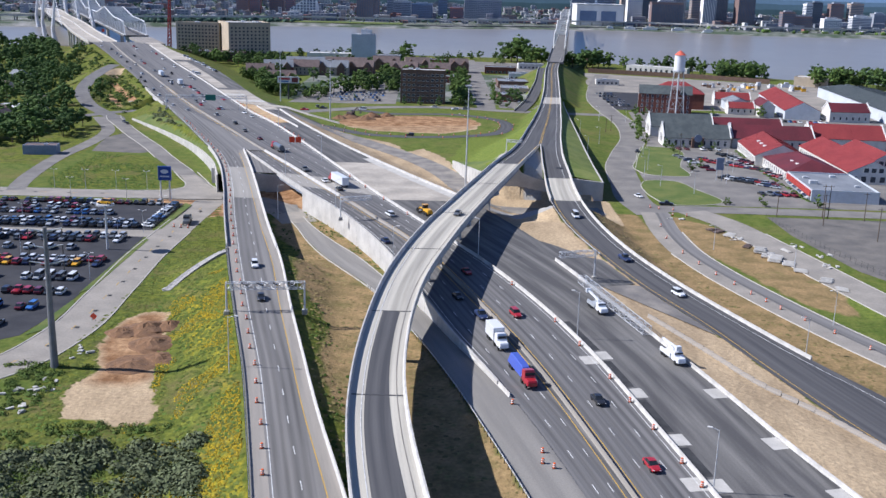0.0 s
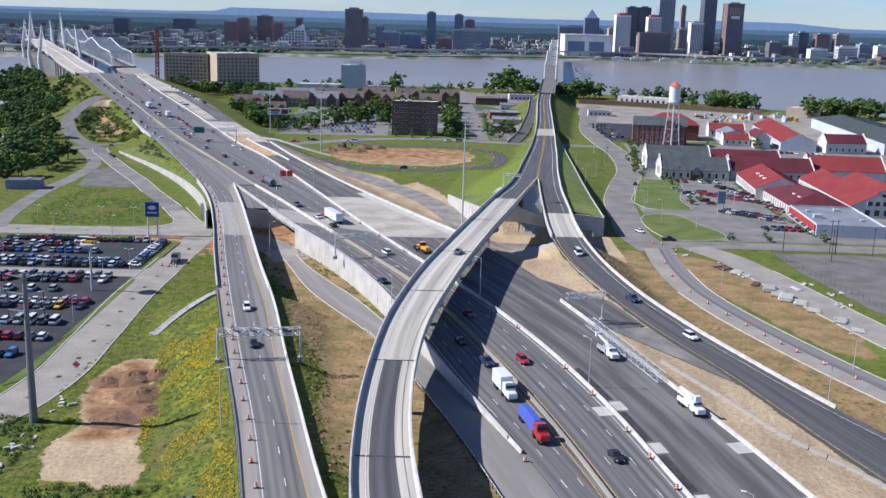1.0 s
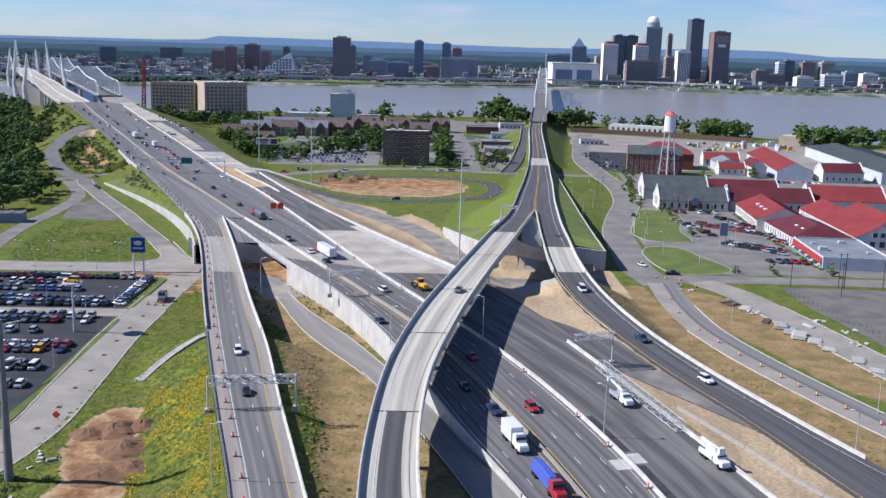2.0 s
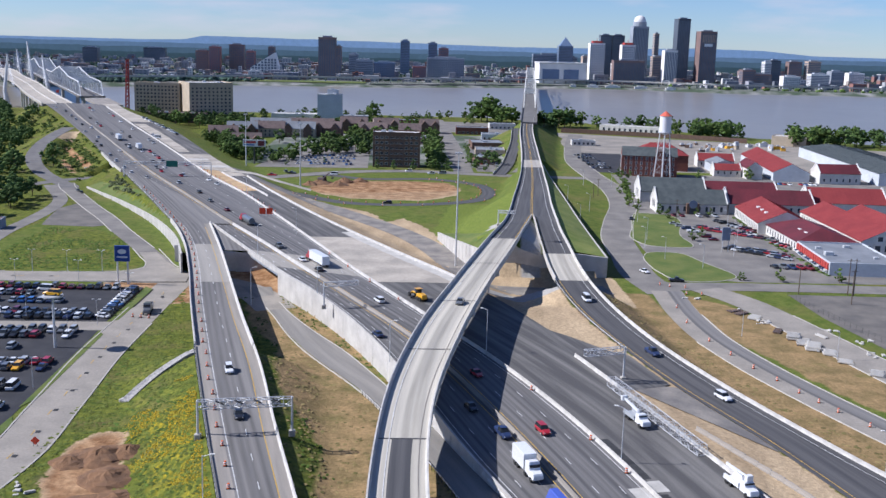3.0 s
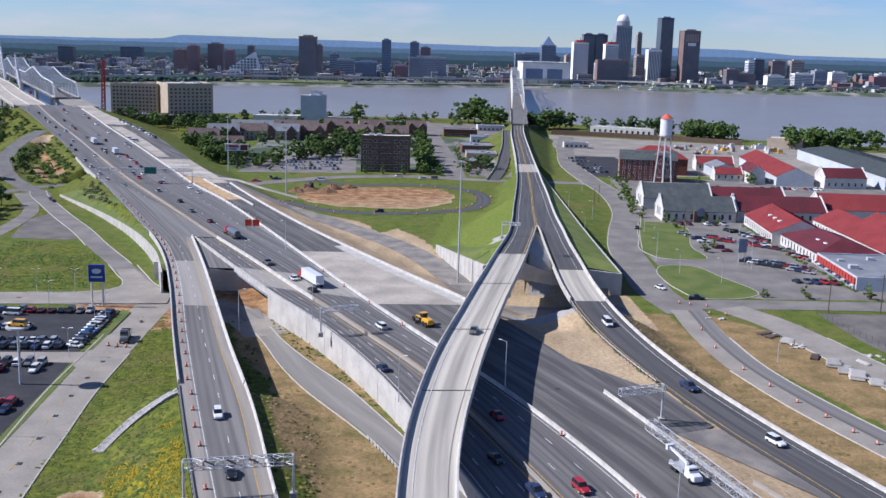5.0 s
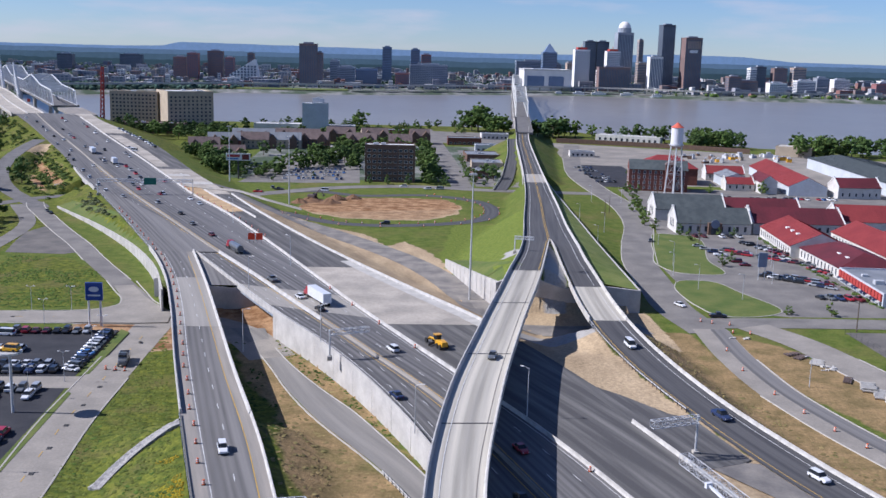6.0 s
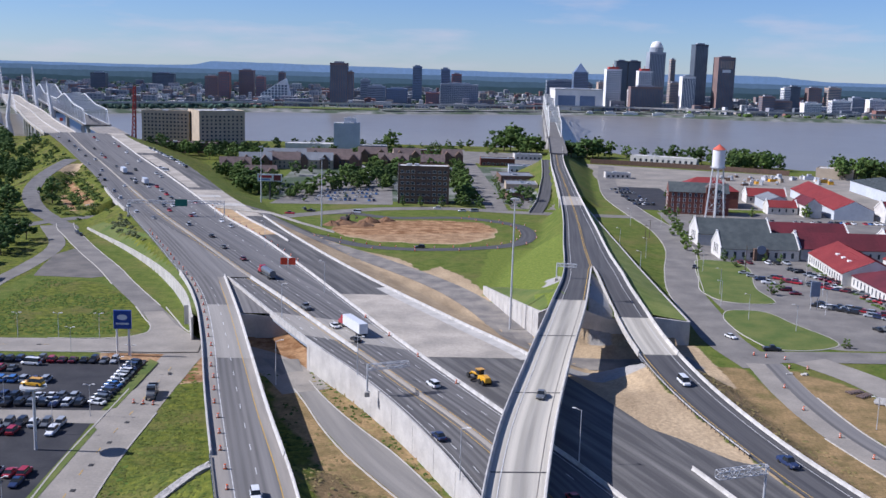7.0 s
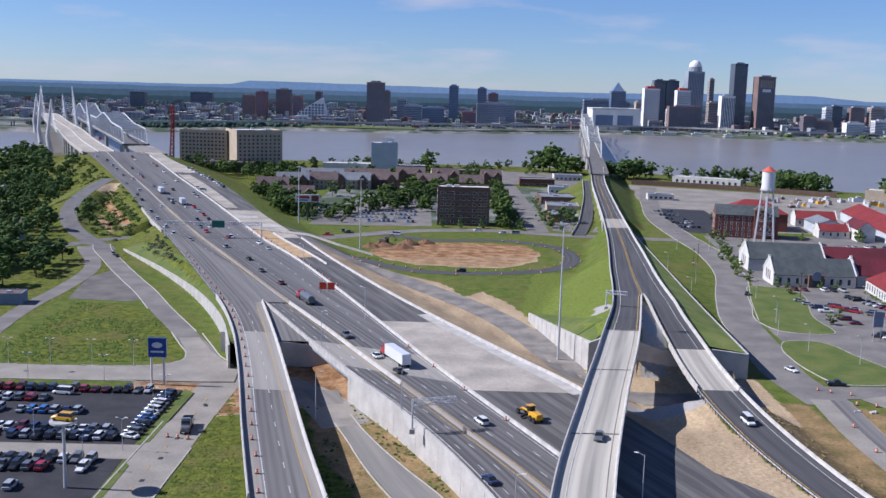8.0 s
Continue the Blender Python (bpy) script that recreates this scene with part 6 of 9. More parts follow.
OAK = "tall dark green tree in a leafy neighbourhood"
grove(34, -330, -228, 540, 700, 8, 15, (0, 0, 1), OAK, "trees in the neighbourhood")
grove(20, -240, -195, 490, 560, 8, 13, (0, 0, 1), OAK, "trees in the neighbourhood")
grove(16, -400, -320, 700, 800, 9, 16, (0, 0, 1), OAK, "trees in the neighbourhood")
grove(12, -470, -390, 900, 1000, 10, 17, (0, 1), OAK, "trees in the neighbourhood")
grove(8, -262, -238, 850, 890, 5, 8, (1, 2), "young tree on the slope below the highway", "trees by the highway")
TOWN = "green street tree in the town"
for x, y, h in ((-123, 742, 11), (-128, 756, 12), (-134, 770, 13), (-140, 790, 13), (-131, 792, 12), (-146, 806, 14), (-124, 775, 11), (-150, 830, 13), (-112, 728, 7), (-104, 735, 8), (-98, 742, 9), (-92, 756, 10), (-86, 770, 11), (-80, 782, 12), (-64, 790, 13), (-56, 800, 14), (-50, 820, 12), (-68, 830, 12), (-74, 845, 11), (-42, 838, 13), (-36, 862, 12), (-30, 705, 6), (-19, 703, 6.5), (-6, 703, 7), (6, 709, 8), (9, 722, 11), (11, 738, 12), (10, 756, 13), (8, 780, 13), (12, 804, 12), (6, 838, 12), (42, 704, 7), (37, 715, 8), (34, 730, 8), (47, 745, 9), (17, 703, 8), (35, 770, 6), (36, 795, 6), (36, 815, 6.5), (37, 838, 6), (50, 730, 10), (-66, 727, 5), (-90, 712, 6)):
    tree(x, y, h * rng.uniform(0.9, 1.1), rng.choice((0, 1, 1)), TOWN, "town trees")
grove(16, -160, -95, 850, 1010, 8, 13, (0, 1, 1), TOWN, "town trees")
grove(22, -80, 20, 860, 1060, 7, 12, (0, 1, 1), TOWN, "town trees")
grove(14, -250, -165, 960, 1040, 8, 13, (0, 1), TOWN, "town trees")
RIV = "large tree on the river bank"
for x, y, h in ((76, 1136, 25), (70, 1142, 21), (84, 1132, 19), (95, 1112, 17), (101, 1120, 16), (90, 1120, 15), (62, 1150, 13), (-48, 1165, 15), (124, 1092, 13), (131, 1085, 14), (145, 1076, 18), (152, 1082, 17), (160, 1096, 17), (170, 1090, 13), (140, 1092, 14), (184, 1078, 11), (200, 1072, 10), (214, 1066, 11), (226, 1062, 13), (238, 1040, 13), (246, 1034, 14)):
    tree(x, y, h * 1.25, rng.choice((0, 0, 1)), RIV, "river bank trees")
grove(5, 205, 250, 1055, 1085, 8, 12, (0, 1), RIV, "river bank trees")
grove(20, 246, 304, 985, 1030, 13, 18, (0, 0, 1), RIV, "river bank trees")
grove(18, 330, 400, 925, 965, 15, 20, (0, 1), RIV, "river bank trees")
grove(14, 400, 520, 885, 930, 13, 18, (0, 0), RIV, "river bank trees")
grove(16, -20, 60, 1090, 1175, 6, 10, (1,), RIV, "river bank trees")
grove(16, -150, -50, 1120, 1180, 6, 9, (0, 1), RIV, "river bank trees")
MKT = "small ornamental tree by the market"
for x, y, h in ((115.5, 470.8, 5.5), (122, 480, 5), (111.9, 395.2, 3.4), (113.4, 395.2, 3.2), (126.4, 393.8, 5), (148.4, 393.5, 6), (117.7, 622, 6), (133.7, 650, 6), (123.5, 600, 6.5), (125.5, 575, 7), (118.8, 528, 5), (118, 541, 5.5), (123, 543, 3.4), (137, 541.5, 4.2), (144, 541.5, 4.2), (128, 541, 3), (110, 556, 6), (108, 566, 6.5), (111, 580, 7), (113, 592, 6.5), (115, 606, 7), (118, 622, 7), (121, 640, 6), (124, 660, 7), (127, 684, 7), (133, 684, 6), (112, 612, 5), (213, 690, 8), (180, 690, 6), (150, 780, 5), (165, 790, 5), (190, 800, 6)):
    tree(x, y, h, rng.choice((1, 2)), MKT, "market trees")


def wood(name, spots, mat, label):
    """A stand of trees too many to count, as one mesh of trunks and crowns."""
    vs, fs, n = [], [], 0
    for x, y, tall in spots:
        i = rng.randrange(5)
        me = TREES[i][2][0]
        co = np.empty(len(me.vertices) * 3)
        me.vertices.foreach_get("co", co)
        a, k = rng.uniform(0, 6.28), tall / TREES[i][0]
        co = co.reshape(-1, 3) * k
        r = np.stack([co[:, 0] * math.cos(a) - co[:, 1] * math.sin(a) + x, co[:, 0] * math.sin(a) + co[:, 1] * math.cos(a) + y, co[:, 2] + float(height(x, y))], 1)
        vs.append(r)
        fs += [tuple(v + n for v in q.vertices) for q in me.polygons]
        n += len(r)
    return tagged(part(name, mesh(name, np.concatenate(vs), fs), mat), label, "woods", kind="stuff")


def scatter(n, x0, x1, y0, y1, t0, t1, ok=None):
    out = []
    for _ in range(n):
        x, y = rng.uniform(x0, x1), rng.uniform(y0, y1)
        if (float(way_l(y)) - 14 < x < float(way_n(y)) + 10 and y < 1000) or abs(x - float(np.interp(y, [600, 690, 870, 1030], [-205, -250, -302, -345]))) < 12 or (ok and not ok(x, y)):
            continue
        out.append((x, y, rng.uniform(t0, t1)))
    return out


def off_streets(x, y):
    """Clear of the western streets and lots."""
    d = (x + 204) * 0.697 - (y - 620) * 0.717
    return not (abs(d) < 9 and y < 650 and x > -232) and abs(x - float(farw_x(min(max(y, 595), 835)))) > 11 and not bool(inside(x, y, [(-232, 590), (-320, 560), (-320, 540), (-228, 574)])) and abs(x - float(np.interp(y, [383, 430, 462, 540, 598], [-166, -175, -178, -182, -206]))) > 5.5


WEST = [s for s in scatter(230, -330, -184, 452, 590, 7, 12, off_streets)]
WEST += scatter(34, -204, -170, 496, 572, 8, 12, lambda x, y: off_streets(x, y) and x < -176 - (y - 530) * 0.35)
WEST += scatter(300, -420, -228, 580, 840, 7, 13, lambda x, y: off_streets(x, y) and x < float(farw_x(max(y, 606))) - 11 and math.sin(x * 0.09) * math.sin(y * 0.07) > -0.6)
WEST += scatter(110, -345, -268, 800, 985, 6, 11, lambda x, y: x < float(way_l(y)) - 15)
WEST += scatter(90, -520, -300, 830, 1000, 9, 16, lambda x, y: x < -318 - (y - 830) * 0.3) + scatter(120, -640, -350, 980, 1160, 10, 17, lambda x, y: x < -372 - (y - 980) * 0.42)
wood("west_wood", WEST, M_LEAF[0], "dense dark green trees over the western neighbourhood")
TOWN_SPOTS = scatter(60, -168, -112, 716, 850, 7, 12, lambda x, y: x > float(way_n(y)) + 16 and x < -108 - (y - 716) * 0.12) + scatter(26, -76, -40, 772, 850, 7, 11) + scatter(22, 4, 17, 706, 900, 7, 11) + scatter(34, -60, 20, 850, 1000, 7, 11) + scatter(14, -112, -88, 722, 760, 4, 7)
wood("town_wood", TOWN_SPOTS, M_LEAF[1], "leafy green trees between the town buildings")
wood("east_wood", scatter(50, 400, 640, 880, 990, 12, 18), M_LEAF[0], "dense dark green trees along the eastern bank")
wood("hotel_wood", scatter(34, -265, -165, 1000, 1055, 8, 12) + scatter(40, -170, 10, 990, 1150, 6, 10, lambda x, y: y > 1070 or x > -40), M_LEAF[0], "dark green trees round the hotel and river front")
M_WILLOW = foliage("leaves_grey_green", (0.082, 0.102, 0.048), (0.125, 0.142, 0.075))


def low_shrubs(name, n, x0, x1, y0, y1, ok, s0, s1, seed, mat, label, m=44, leaf=0.33):
    """Loose domes of small leaf sprays, as one mesh."""
    r, g = random.Random(seed), np.random.default_rng(seed)
    cs, rs = [], []
    for _ in range(n):
        x, y = r.uniform(x0, x1), r.uniform(y0, y1)
        if ok(x, y):
            cs.append((x, y, 0.0))
            rs.append(r.uniform(s0, s1))
    cs, rs = np.array(cs), np.array(rs)
    cs[:, 2] = height(cs[:, 0], cs[:, 1])
    d = g.normal(size=(len(cs), m, 3))
    d[..., 2] = np.abs(d[..., 2]) * 0.8 + 0.1
    d /= np.linalg.norm(d, axis=2, keepdims=True)
    at = cs[:, None] + d * rs[:, None, None] * g.uniform(0.45, 1.15, (len(cs), m, 1)) * np.array([1.25, 1.25, 0.9])
    nor = d + g.normal(size=d.shape) * 0.35 + np.array([0, 0, 0.35])
    u = np.cross(nor, g.normal(size=d.shape))
    u /= np.linalg.norm(u, axis=2, keepdims=True)
    w = np.cross(nor, u)
    w /= np.linalg.norm(w, axis=2, keepdims=True)
    k = rs[:, None, None] * g.uniform(leaf * 0.6, leaf * 1.4, (len(cs), m, 1))
    vs = np.stack([at - u * k, at + w * k * 0.7, at + u * k, at - w * k * 0.7], 2).reshape(-1, 3)
    me = mesh(name, vs, np.arange(len(vs)).reshape(-1, 4))
    tagged(part(name, me, mat), label, "shrubs", kind="stuff")


low_shrubs("bank_shrubs", 3000, -190, -95, 432, 640, lambda x, y: float(wall_w(min(y, 579))) + 5.5 < x < float(ramp_l(min(y, 600))) - 2.2 and x < float(way_l(y)) - 3, 0.6, 1.3, 31, M_WILLOW, "low grey-green scrub on the bank above the wall")
low_shrubs("terrace_shrubs", 1200, -262, -190, 640, 815, lambda x, y: bool(inside(x, y, [(-206, 640), (-238, 695), (-256, 775), (-256, 805), (-236, 765), (-212, 712), (-194, 655)])) and math.sin(x * 0.62 + y * 0.28) < 0.0, 0.6, 1.5, 32, M_LEAF[1], "rows of green scrub on the terraced slope")
low_shrubs("slope_scrub", 2600, -330, -160, 615, 985, lambda x, y: float(farw_x(min(max(y, 606), 835))) + 9 < x < float(way_l(y)) - 4 and noise.noise((x * 0.05, y * 0.05, 6)) > -0.2 or y > 830 and float(way_l(y)) - 45 < x < float(way_l(y)) - 4, 0.7, 1.9, 35, M_LEAF[1], "green scrub on the highway embankment", 40, 0.3)
low_shrubs("thicket", 620, -96, -38, 112, 172, lambda x, y: x < float(ramp_l(y)) - 8 and (x + 56) ** 2 / 1.7 + (y - 146) ** 2 < 460 and not bool(inside(x, y, DIRT_PIT)) and noise.noise((x * 0.09, y * 0.09, 2)) > -0.25, 0.9, 2.3, 33, M_WILLOW, "low grey-green thicket beside the dirt clearing", 150, 0.17)
low_shrubs("thicket_green", 1500, -100, -50, 112, 205, lambda x, y: not bool(inside(x, y, DIRT_PIT)) and x < float(ramp_l(y)) - 13 and noise.noise((x * 0.1, y * 0.1, 9)) > -0.1 and (y < 176 or x < -74), 0.4, 1.1, 34, M_LEAF[2], "green scrub beside the dirt clearing", 60, 0.22)


low_shrubs("market_hedge", 420, 147, 155, 404, 538, lambda x, y: abs(x - float(np.interp(y, [404, 434, 453, 488, 538], [148.6, 149.4, 149.4, 150.8, 154.5]))) < 0.9, 0.45, 0.95, 41, M_LEAF[1], "clipped green hedge along the market front")


# ---- buildings ----
M_BRICK_BROWN = material("brown_brick", (0.17, 0.105, 0.075), (0.12, 0.08, 0.06), 0.6, 0.9, bump=0.2)
M_BRICK_RED = material("red_brick", (0.20, 0.075, 0.055), (0.14, 0.055, 0.045), 0.5, 0.9, bump=0.2)
M_ROOF_RED = material("red_metal_roof", (0.27 * 0.85, 0.036, 0.036), (0.19, 0.028, 0.03), 0.12, 0.9, bump=0.1, stretch=(1, 1, 0.3))
M_ROOF_MAROON = material("maroon_metal_roof", (0.13, 0.022, 0.03), (0.09, 0.018, 0.024), 0.12, 0.7, bump=0.1, stretch=(1, 1, 0.3))
M_ROOF_DARK = material("charcoal_roof", (0.085, 0.10, 0.10), (0.06, 0.072, 0.075), 0.3, 0.9, bump=0.2)
M_ROOF_GREY = material("grey_roof", (0.22, 0.235, 0.255), (0.165, 0.18, 0.20), 0.15, 0.85)
M_ROOF_BROWN = material("brown_shingle", (0.16, 0.12, 0.11), (0.11, 0.085, 0.08), 0.4, 0.95)
M_ROOF_WHITE = material("white_membrane", (0.62, 0.62, 0.6), (0.48, 0.47, 0.45), 0.2, 0.85)
M_STUCCO = material("white_stucco", (0.62, 0.60, 0.56), (0.52, 0.50, 0.46), 0.3, 0.9)
M_BEIGE = material("beige_facade", (0.45, 0.37, 0.27), (0.38, 0.315, 0.235), 0.15, 0.9)
M_PALE = material("pale_cladding", (0.50, 0.53, 0.56), (0.43, 0.46, 0.49), 0.1, 0.7)
M_BLUEGREY = material("bluegrey_facade", (0.22, 0.26, 0.33), (0.17, 0.205, 0.27), 0.1, 0.7)
M_PANE_PALE = material("curtained_pane", (0.20, 0.21, 0.22), (0.12, 0.13, 0.15), 0.5, 0.15)
M_PANE = material("window_pane", (0.035, 0.045, 0.06), (0.05, 0.06, 0.075), 0.5, 0.12)
M_TRIM = material("white_trim", (0.7, 0.69, 0.66), (0.6, 0.59, 0.56), 0.5, 0.7)
M_ORANGE = material("orange_plastic", (0.70, 0.13, 0.03), (0.55, 0.10, 0.03), 1.0, 0.6)

WIN = {}


def window_mesh(w, h, trim):
    """A pane in a slim frame with a sill, facing -y."""
    key = (round(w, 2), round(h, 2), trim.name if trim else "")
    if key not in WIN:
        bm = bmesh.new()
        box(bm, -w / 2, w / 2, -0.05, 0.05, 0, h)
        pane = bpy.data.meshes.new("pane")
        bm.to_mesh(pane)
        bm.free()
        pane.materials.append(M_PANE)
        bm = bmesh.new()
        for a in ((-w / 2 - 0.1, -w / 2 + 0.04, 0, h), (w / 2 - 0.04, w / 2 + 0.1, 0, h), (-w / 2 - 0.1, w / 2 + 0.1, h, h + 0.12), (-w / 2 - 0.16, w / 2 + 0.16, -0.14, 0)):
            box(bm, a[0], a[1], -0.09, 0.05, a[2], a[3])
        fr = bpy.data.meshes.new("window")
        bm.to_mesh(fr)
        bm.free()
        fr.materials.append(trim or M_TRIM)
        WIN[key] = fr, pane
    return WIN[key]


def windows(root, side, w, d, floors, cols, size, first, storey, trim=None, span=0.94, framed=True):
    """Rows of windows on one side (0 front, 1 right, 2 back, 3 left) of a block w by d."""
    run, out = (w, d / 2) if side % 2 == 0 else (d, w / 2)
    fr, pane = window_mesh(size[0], size[1], trim)
    turn = Matrix.Rotation(side * math.pi / 2, 4, "Z")
    for f in range(floors):
        for c in range(cols):
            u = (c + 0.5) / cols * run * span - run * span / 2
            o = part("window", fr if framed else pane, None, root)
            o.matrix_basis = turn @ Matrix.Translation((u, -out - 0.005, first + f * storey))
            if framed:
                part("pane", pane, None, o)


def block(name, x, y, w, d, h, turn, label, wall, category="building", roof_mat=None, parapet=0.7, group="", z=0.0):
    """A flat-roofed building; x, y is its middle."""
    root = thing(name, (x, y, z), label, category, group, turn)
    bm = bmesh.new()
    box(bm, -w / 2, w / 2, -d / 2, d / 2, -0.5, h)
    part("wall", bm, wall, root)
    bm = bmesh.new()
    for a in ((-w / 2, w / 2, -d / 2, -d / 2 + 0.35), (-w / 2, w / 2, d / 2 - 0.35, d / 2), (-w / 2, -w / 2 + 0.35, -d / 2 + 0.35, d / 2 - 0.35), (w / 2 - 0.35, w / 2, -d / 2 + 0.35, d / 2 - 0.35)):
        box(bm, *a, h, h + parapet)
    part("parapet", bm, wall, root)
    bm = bmesh.new()
    box(bm, -w / 2 + 0.35, w / 2 - 0.35, -d / 2 + 0.35, d / 2 - 0.35, h, h + 0.12)
    part("roof", bm, roof_mat or M_ROOF_GREY, root)
    for i in range(max(1, min(5, int(w * d / 250)))):
        bm = bmesh.new()
        u, v, s = rng.uniform(-w * 0.33, w * 0.33), rng.uniform(-d * 0.3, d * 0.3), rng.uniform(0.8, 1.8)
        box(bm, u - s, u + s, v - s * 0.7, v + s * 0.7, h + 0.1, h + 0.1 + s * 0.9)
        bmesh.ops.bevel(bm, geom=bm.edges[:], offset=0.08, segments=1, affect="EDGES")
        part("roof_unit", bm, M_STEEL, root, "grey rooftop air unit")
    return root


def hall(name, x, y, w, d, eave, ridge, turn, label, wall, roof, category="hall", group="", gable_trim=True, hip=0.0, z=0.0, parapet=0.5):
    """A pitched-roof building with its ridge along its own x axis."""
    root = thing(name, (x, y, z), label, category, group, turn)
    a, b = w / 2, d / 2
    v = [(-a, -b, -0.5), (a, -b, -0.5), (a, b, -0.5), (-a, b, -0.5), (-a, -b, eave), (a, -b, eave), (a, b, eave), (-a, b, eave), (-a + hip, 0, ridge), (a - hip, 0, ridge)]
    part("wall", mesh("wall", v, [(0, 1, 5, 4), (1, 2, 6, 5), (2, 3, 7, 6), (3, 0, 4, 7)] + ([(5, 6, 9), (7, 4, 8)] if not hip else [])), wall, root)
    o, t = 0.5, 0.18
    k = (ridge - eave) / b
    for sy in (-1, 1):
        e = (-a - (0.0 if not hip else o), a + (0.0 if not hip else o))
        pts = [(e[0], sy * (b + o), eave - o * k), (e[1], sy * (b + o), eave - o * k), (a - hip, 0, ridge), (-a + hip, 0, ridge)]
        vv = pts + [(p[0], p[1], p[2] + t) for p in pts]
        bm = bmesh.new()
        q = [bm.verts.new(p) for p in vv]
        for fidx in ((0, 1, 2, 3), (4, 5, 6, 7), (0, 1, 5, 4), (1, 2, 6, 5), (2, 3, 7, 6), (3, 0, 4, 7)):
            bm.faces.new([q[i] for i in fidx])
        bmesh.ops.recalc_face_normals(bm, faces=bm.faces)
        part("roof_slope", bm, roof, root)
        if not hip:
            n = int(w / 2.4)  # standing seams
            bm = bmesh.new()
            for i in range(1, n):
                xx = -a + w * i / n
                beam(bm, (xx, sy * (b + o), eave - o * k + t + 0.03), (xx, 0, ridge + t + 0.03), 0.07, 0.07)
            part("roof_seam", bm, roof, root)
    if hip:
        for sx in (-1, 1):
            bm = bmesh.new()
            q = [bm.verts.new(p) for p in ((sx * (a + o), -b - o, eave - o * k + t), (sx * (a + o), b + o, eave - o * k + t), (sx * (a - hip), 0, ridge + t))]
            bm.faces.new(q)
            bmesh.ops.recalc_face_normals(bm, faces=bm.faces)
            part("roof_slope", bm, roof, root)
    elif gable_trim:
        for sx in (-1, 1):
            bm = bmesh.new()
            for sy in (-1, 1):
                beam(bm, (sx * a, sy * (b + 0.2), eave + 0.1), (sx * a, 0, ridge + parapet), 0.5, 0.7)
            box(bm, sx * a - 0.5, sx * a + 0.5, -0.5, 0.5, ridge + parapet - 0.6, ridge + parapet + 0.5)
            part("gable_coping", bm, M_TRIM, root, "pale raised gable coping")
    return root


# market halls
h1 = hall("market_hall", 136, 553.5, 36, 17, 5.2, 11.5, -2, "white market hall with charcoal roof and stepped gables", M_STUCCO, M_ROOF_DARK, group="market halls")
windows(h1, 0, 36, 17, 1, 9, (1.4, 2.6), 1.2, 4)
windows(h1, 3, 36, 17, 1, 3, (1.2, 4.2), 2.0, 4, span=0.5)
bm = bmesh.new()
box(bm, -3.2, 3.2, -10.8, -8.4, -0.4, 5.6)
part("porch", bm, M_BRICK_BROWN, h1, "brown brick entrance porch")
bm = bmesh.new()
box(bm, -1.9, 1.9, -10.9, -10.75, 0.1, 3.2)
part("door", bm, M_PANE, h1)
bm = bmesh.new()
bmesh.ops.create_circle(bm, cap_ends=True, segments=20, radius=2.1, matrix=Matrix.Translation((0, -10.9, 5.2)) @ Matrix.Rotation(math.pi / 2, 4, "X"))
bmesh.ops.solidify(bm, geom=bm.faces[:], thickness=0.2)
part("porch_sign", bm, M_BLUEGREY, h1, "round blue entrance sign")
h2 = hall("market_hall", 136, 592, 36, 20, 6.0, 12.5, -3, "white market hall with charcoal roof and stepped gables", M_STUCCO, M_ROOF_DARK, group="market halls")
windows(h2, 3, 36, 20, 1, 3, (1.3, 4.2), 2.0, 4, span=0.5)
h3 = hall("market_hall", 176, 600, 42, 16, 5.5, 10.0, -3, "white market hall with dark red roof and gables", M_STUCCO, M_ROOF_MAROON, group="market halls")
h4 = hall("market_hall", 178, 557, 44, 22, 5.5, 11.5, -3, "white market hall with dark red roof and gables", M_STUCCO, M_ROOF_MAROON, group="market halls")
windows(h4, 0, 42, 22, 1, 10, (1.3, 2.4), 1.5, 4)
h5 = hall("market_hall", 166.5, 515, 50, 25, 5.0, 10.5, 84, "white market hall with bright red roof", M_STUCCO, M_ROOF_RED, group="market halls", gable_trim=False)
windows(h5, 2, 50, 25, 1, 14, (1.2, 2.8), 1.0, 4)
h6 = hall("market_hall", 167.5, 470, 42, 26, 4.6, 9.0, 88, "white market hall with dark red hipped roof", M_STUCCO, M_ROOF_MAROON, group="market halls", hip=9)
windows(h6, 2, 42, 26, 1, 11, (1.2, 2.6), 1.0, 4)
for q, n0, yb, zb in ((h5, 3, 5.0, 7.4), (h6, 2, 5.2, 6.2)):
    for i in range(n0):
        bm = bmesh.new()
        box(bm, -13 + i * 8, -10.5 + i * 8, yb, yb + 1.7, zb - 0.4, zb + 1.0)
        bmesh.ops.bevel(bm, geom=bm.edges[:], offset=0.08, segments=1, affect="EDGES")
        part("dormer", bm, M_TRIM, q, "white roof dormer")
b7 = block("market_annex", 164.8, 426, 27, 43, 4.4, -5, "low market annex with grey roof and red and blue shopfront", M_PALE, roof_mat=M_ROOF_GREY, category="shop")
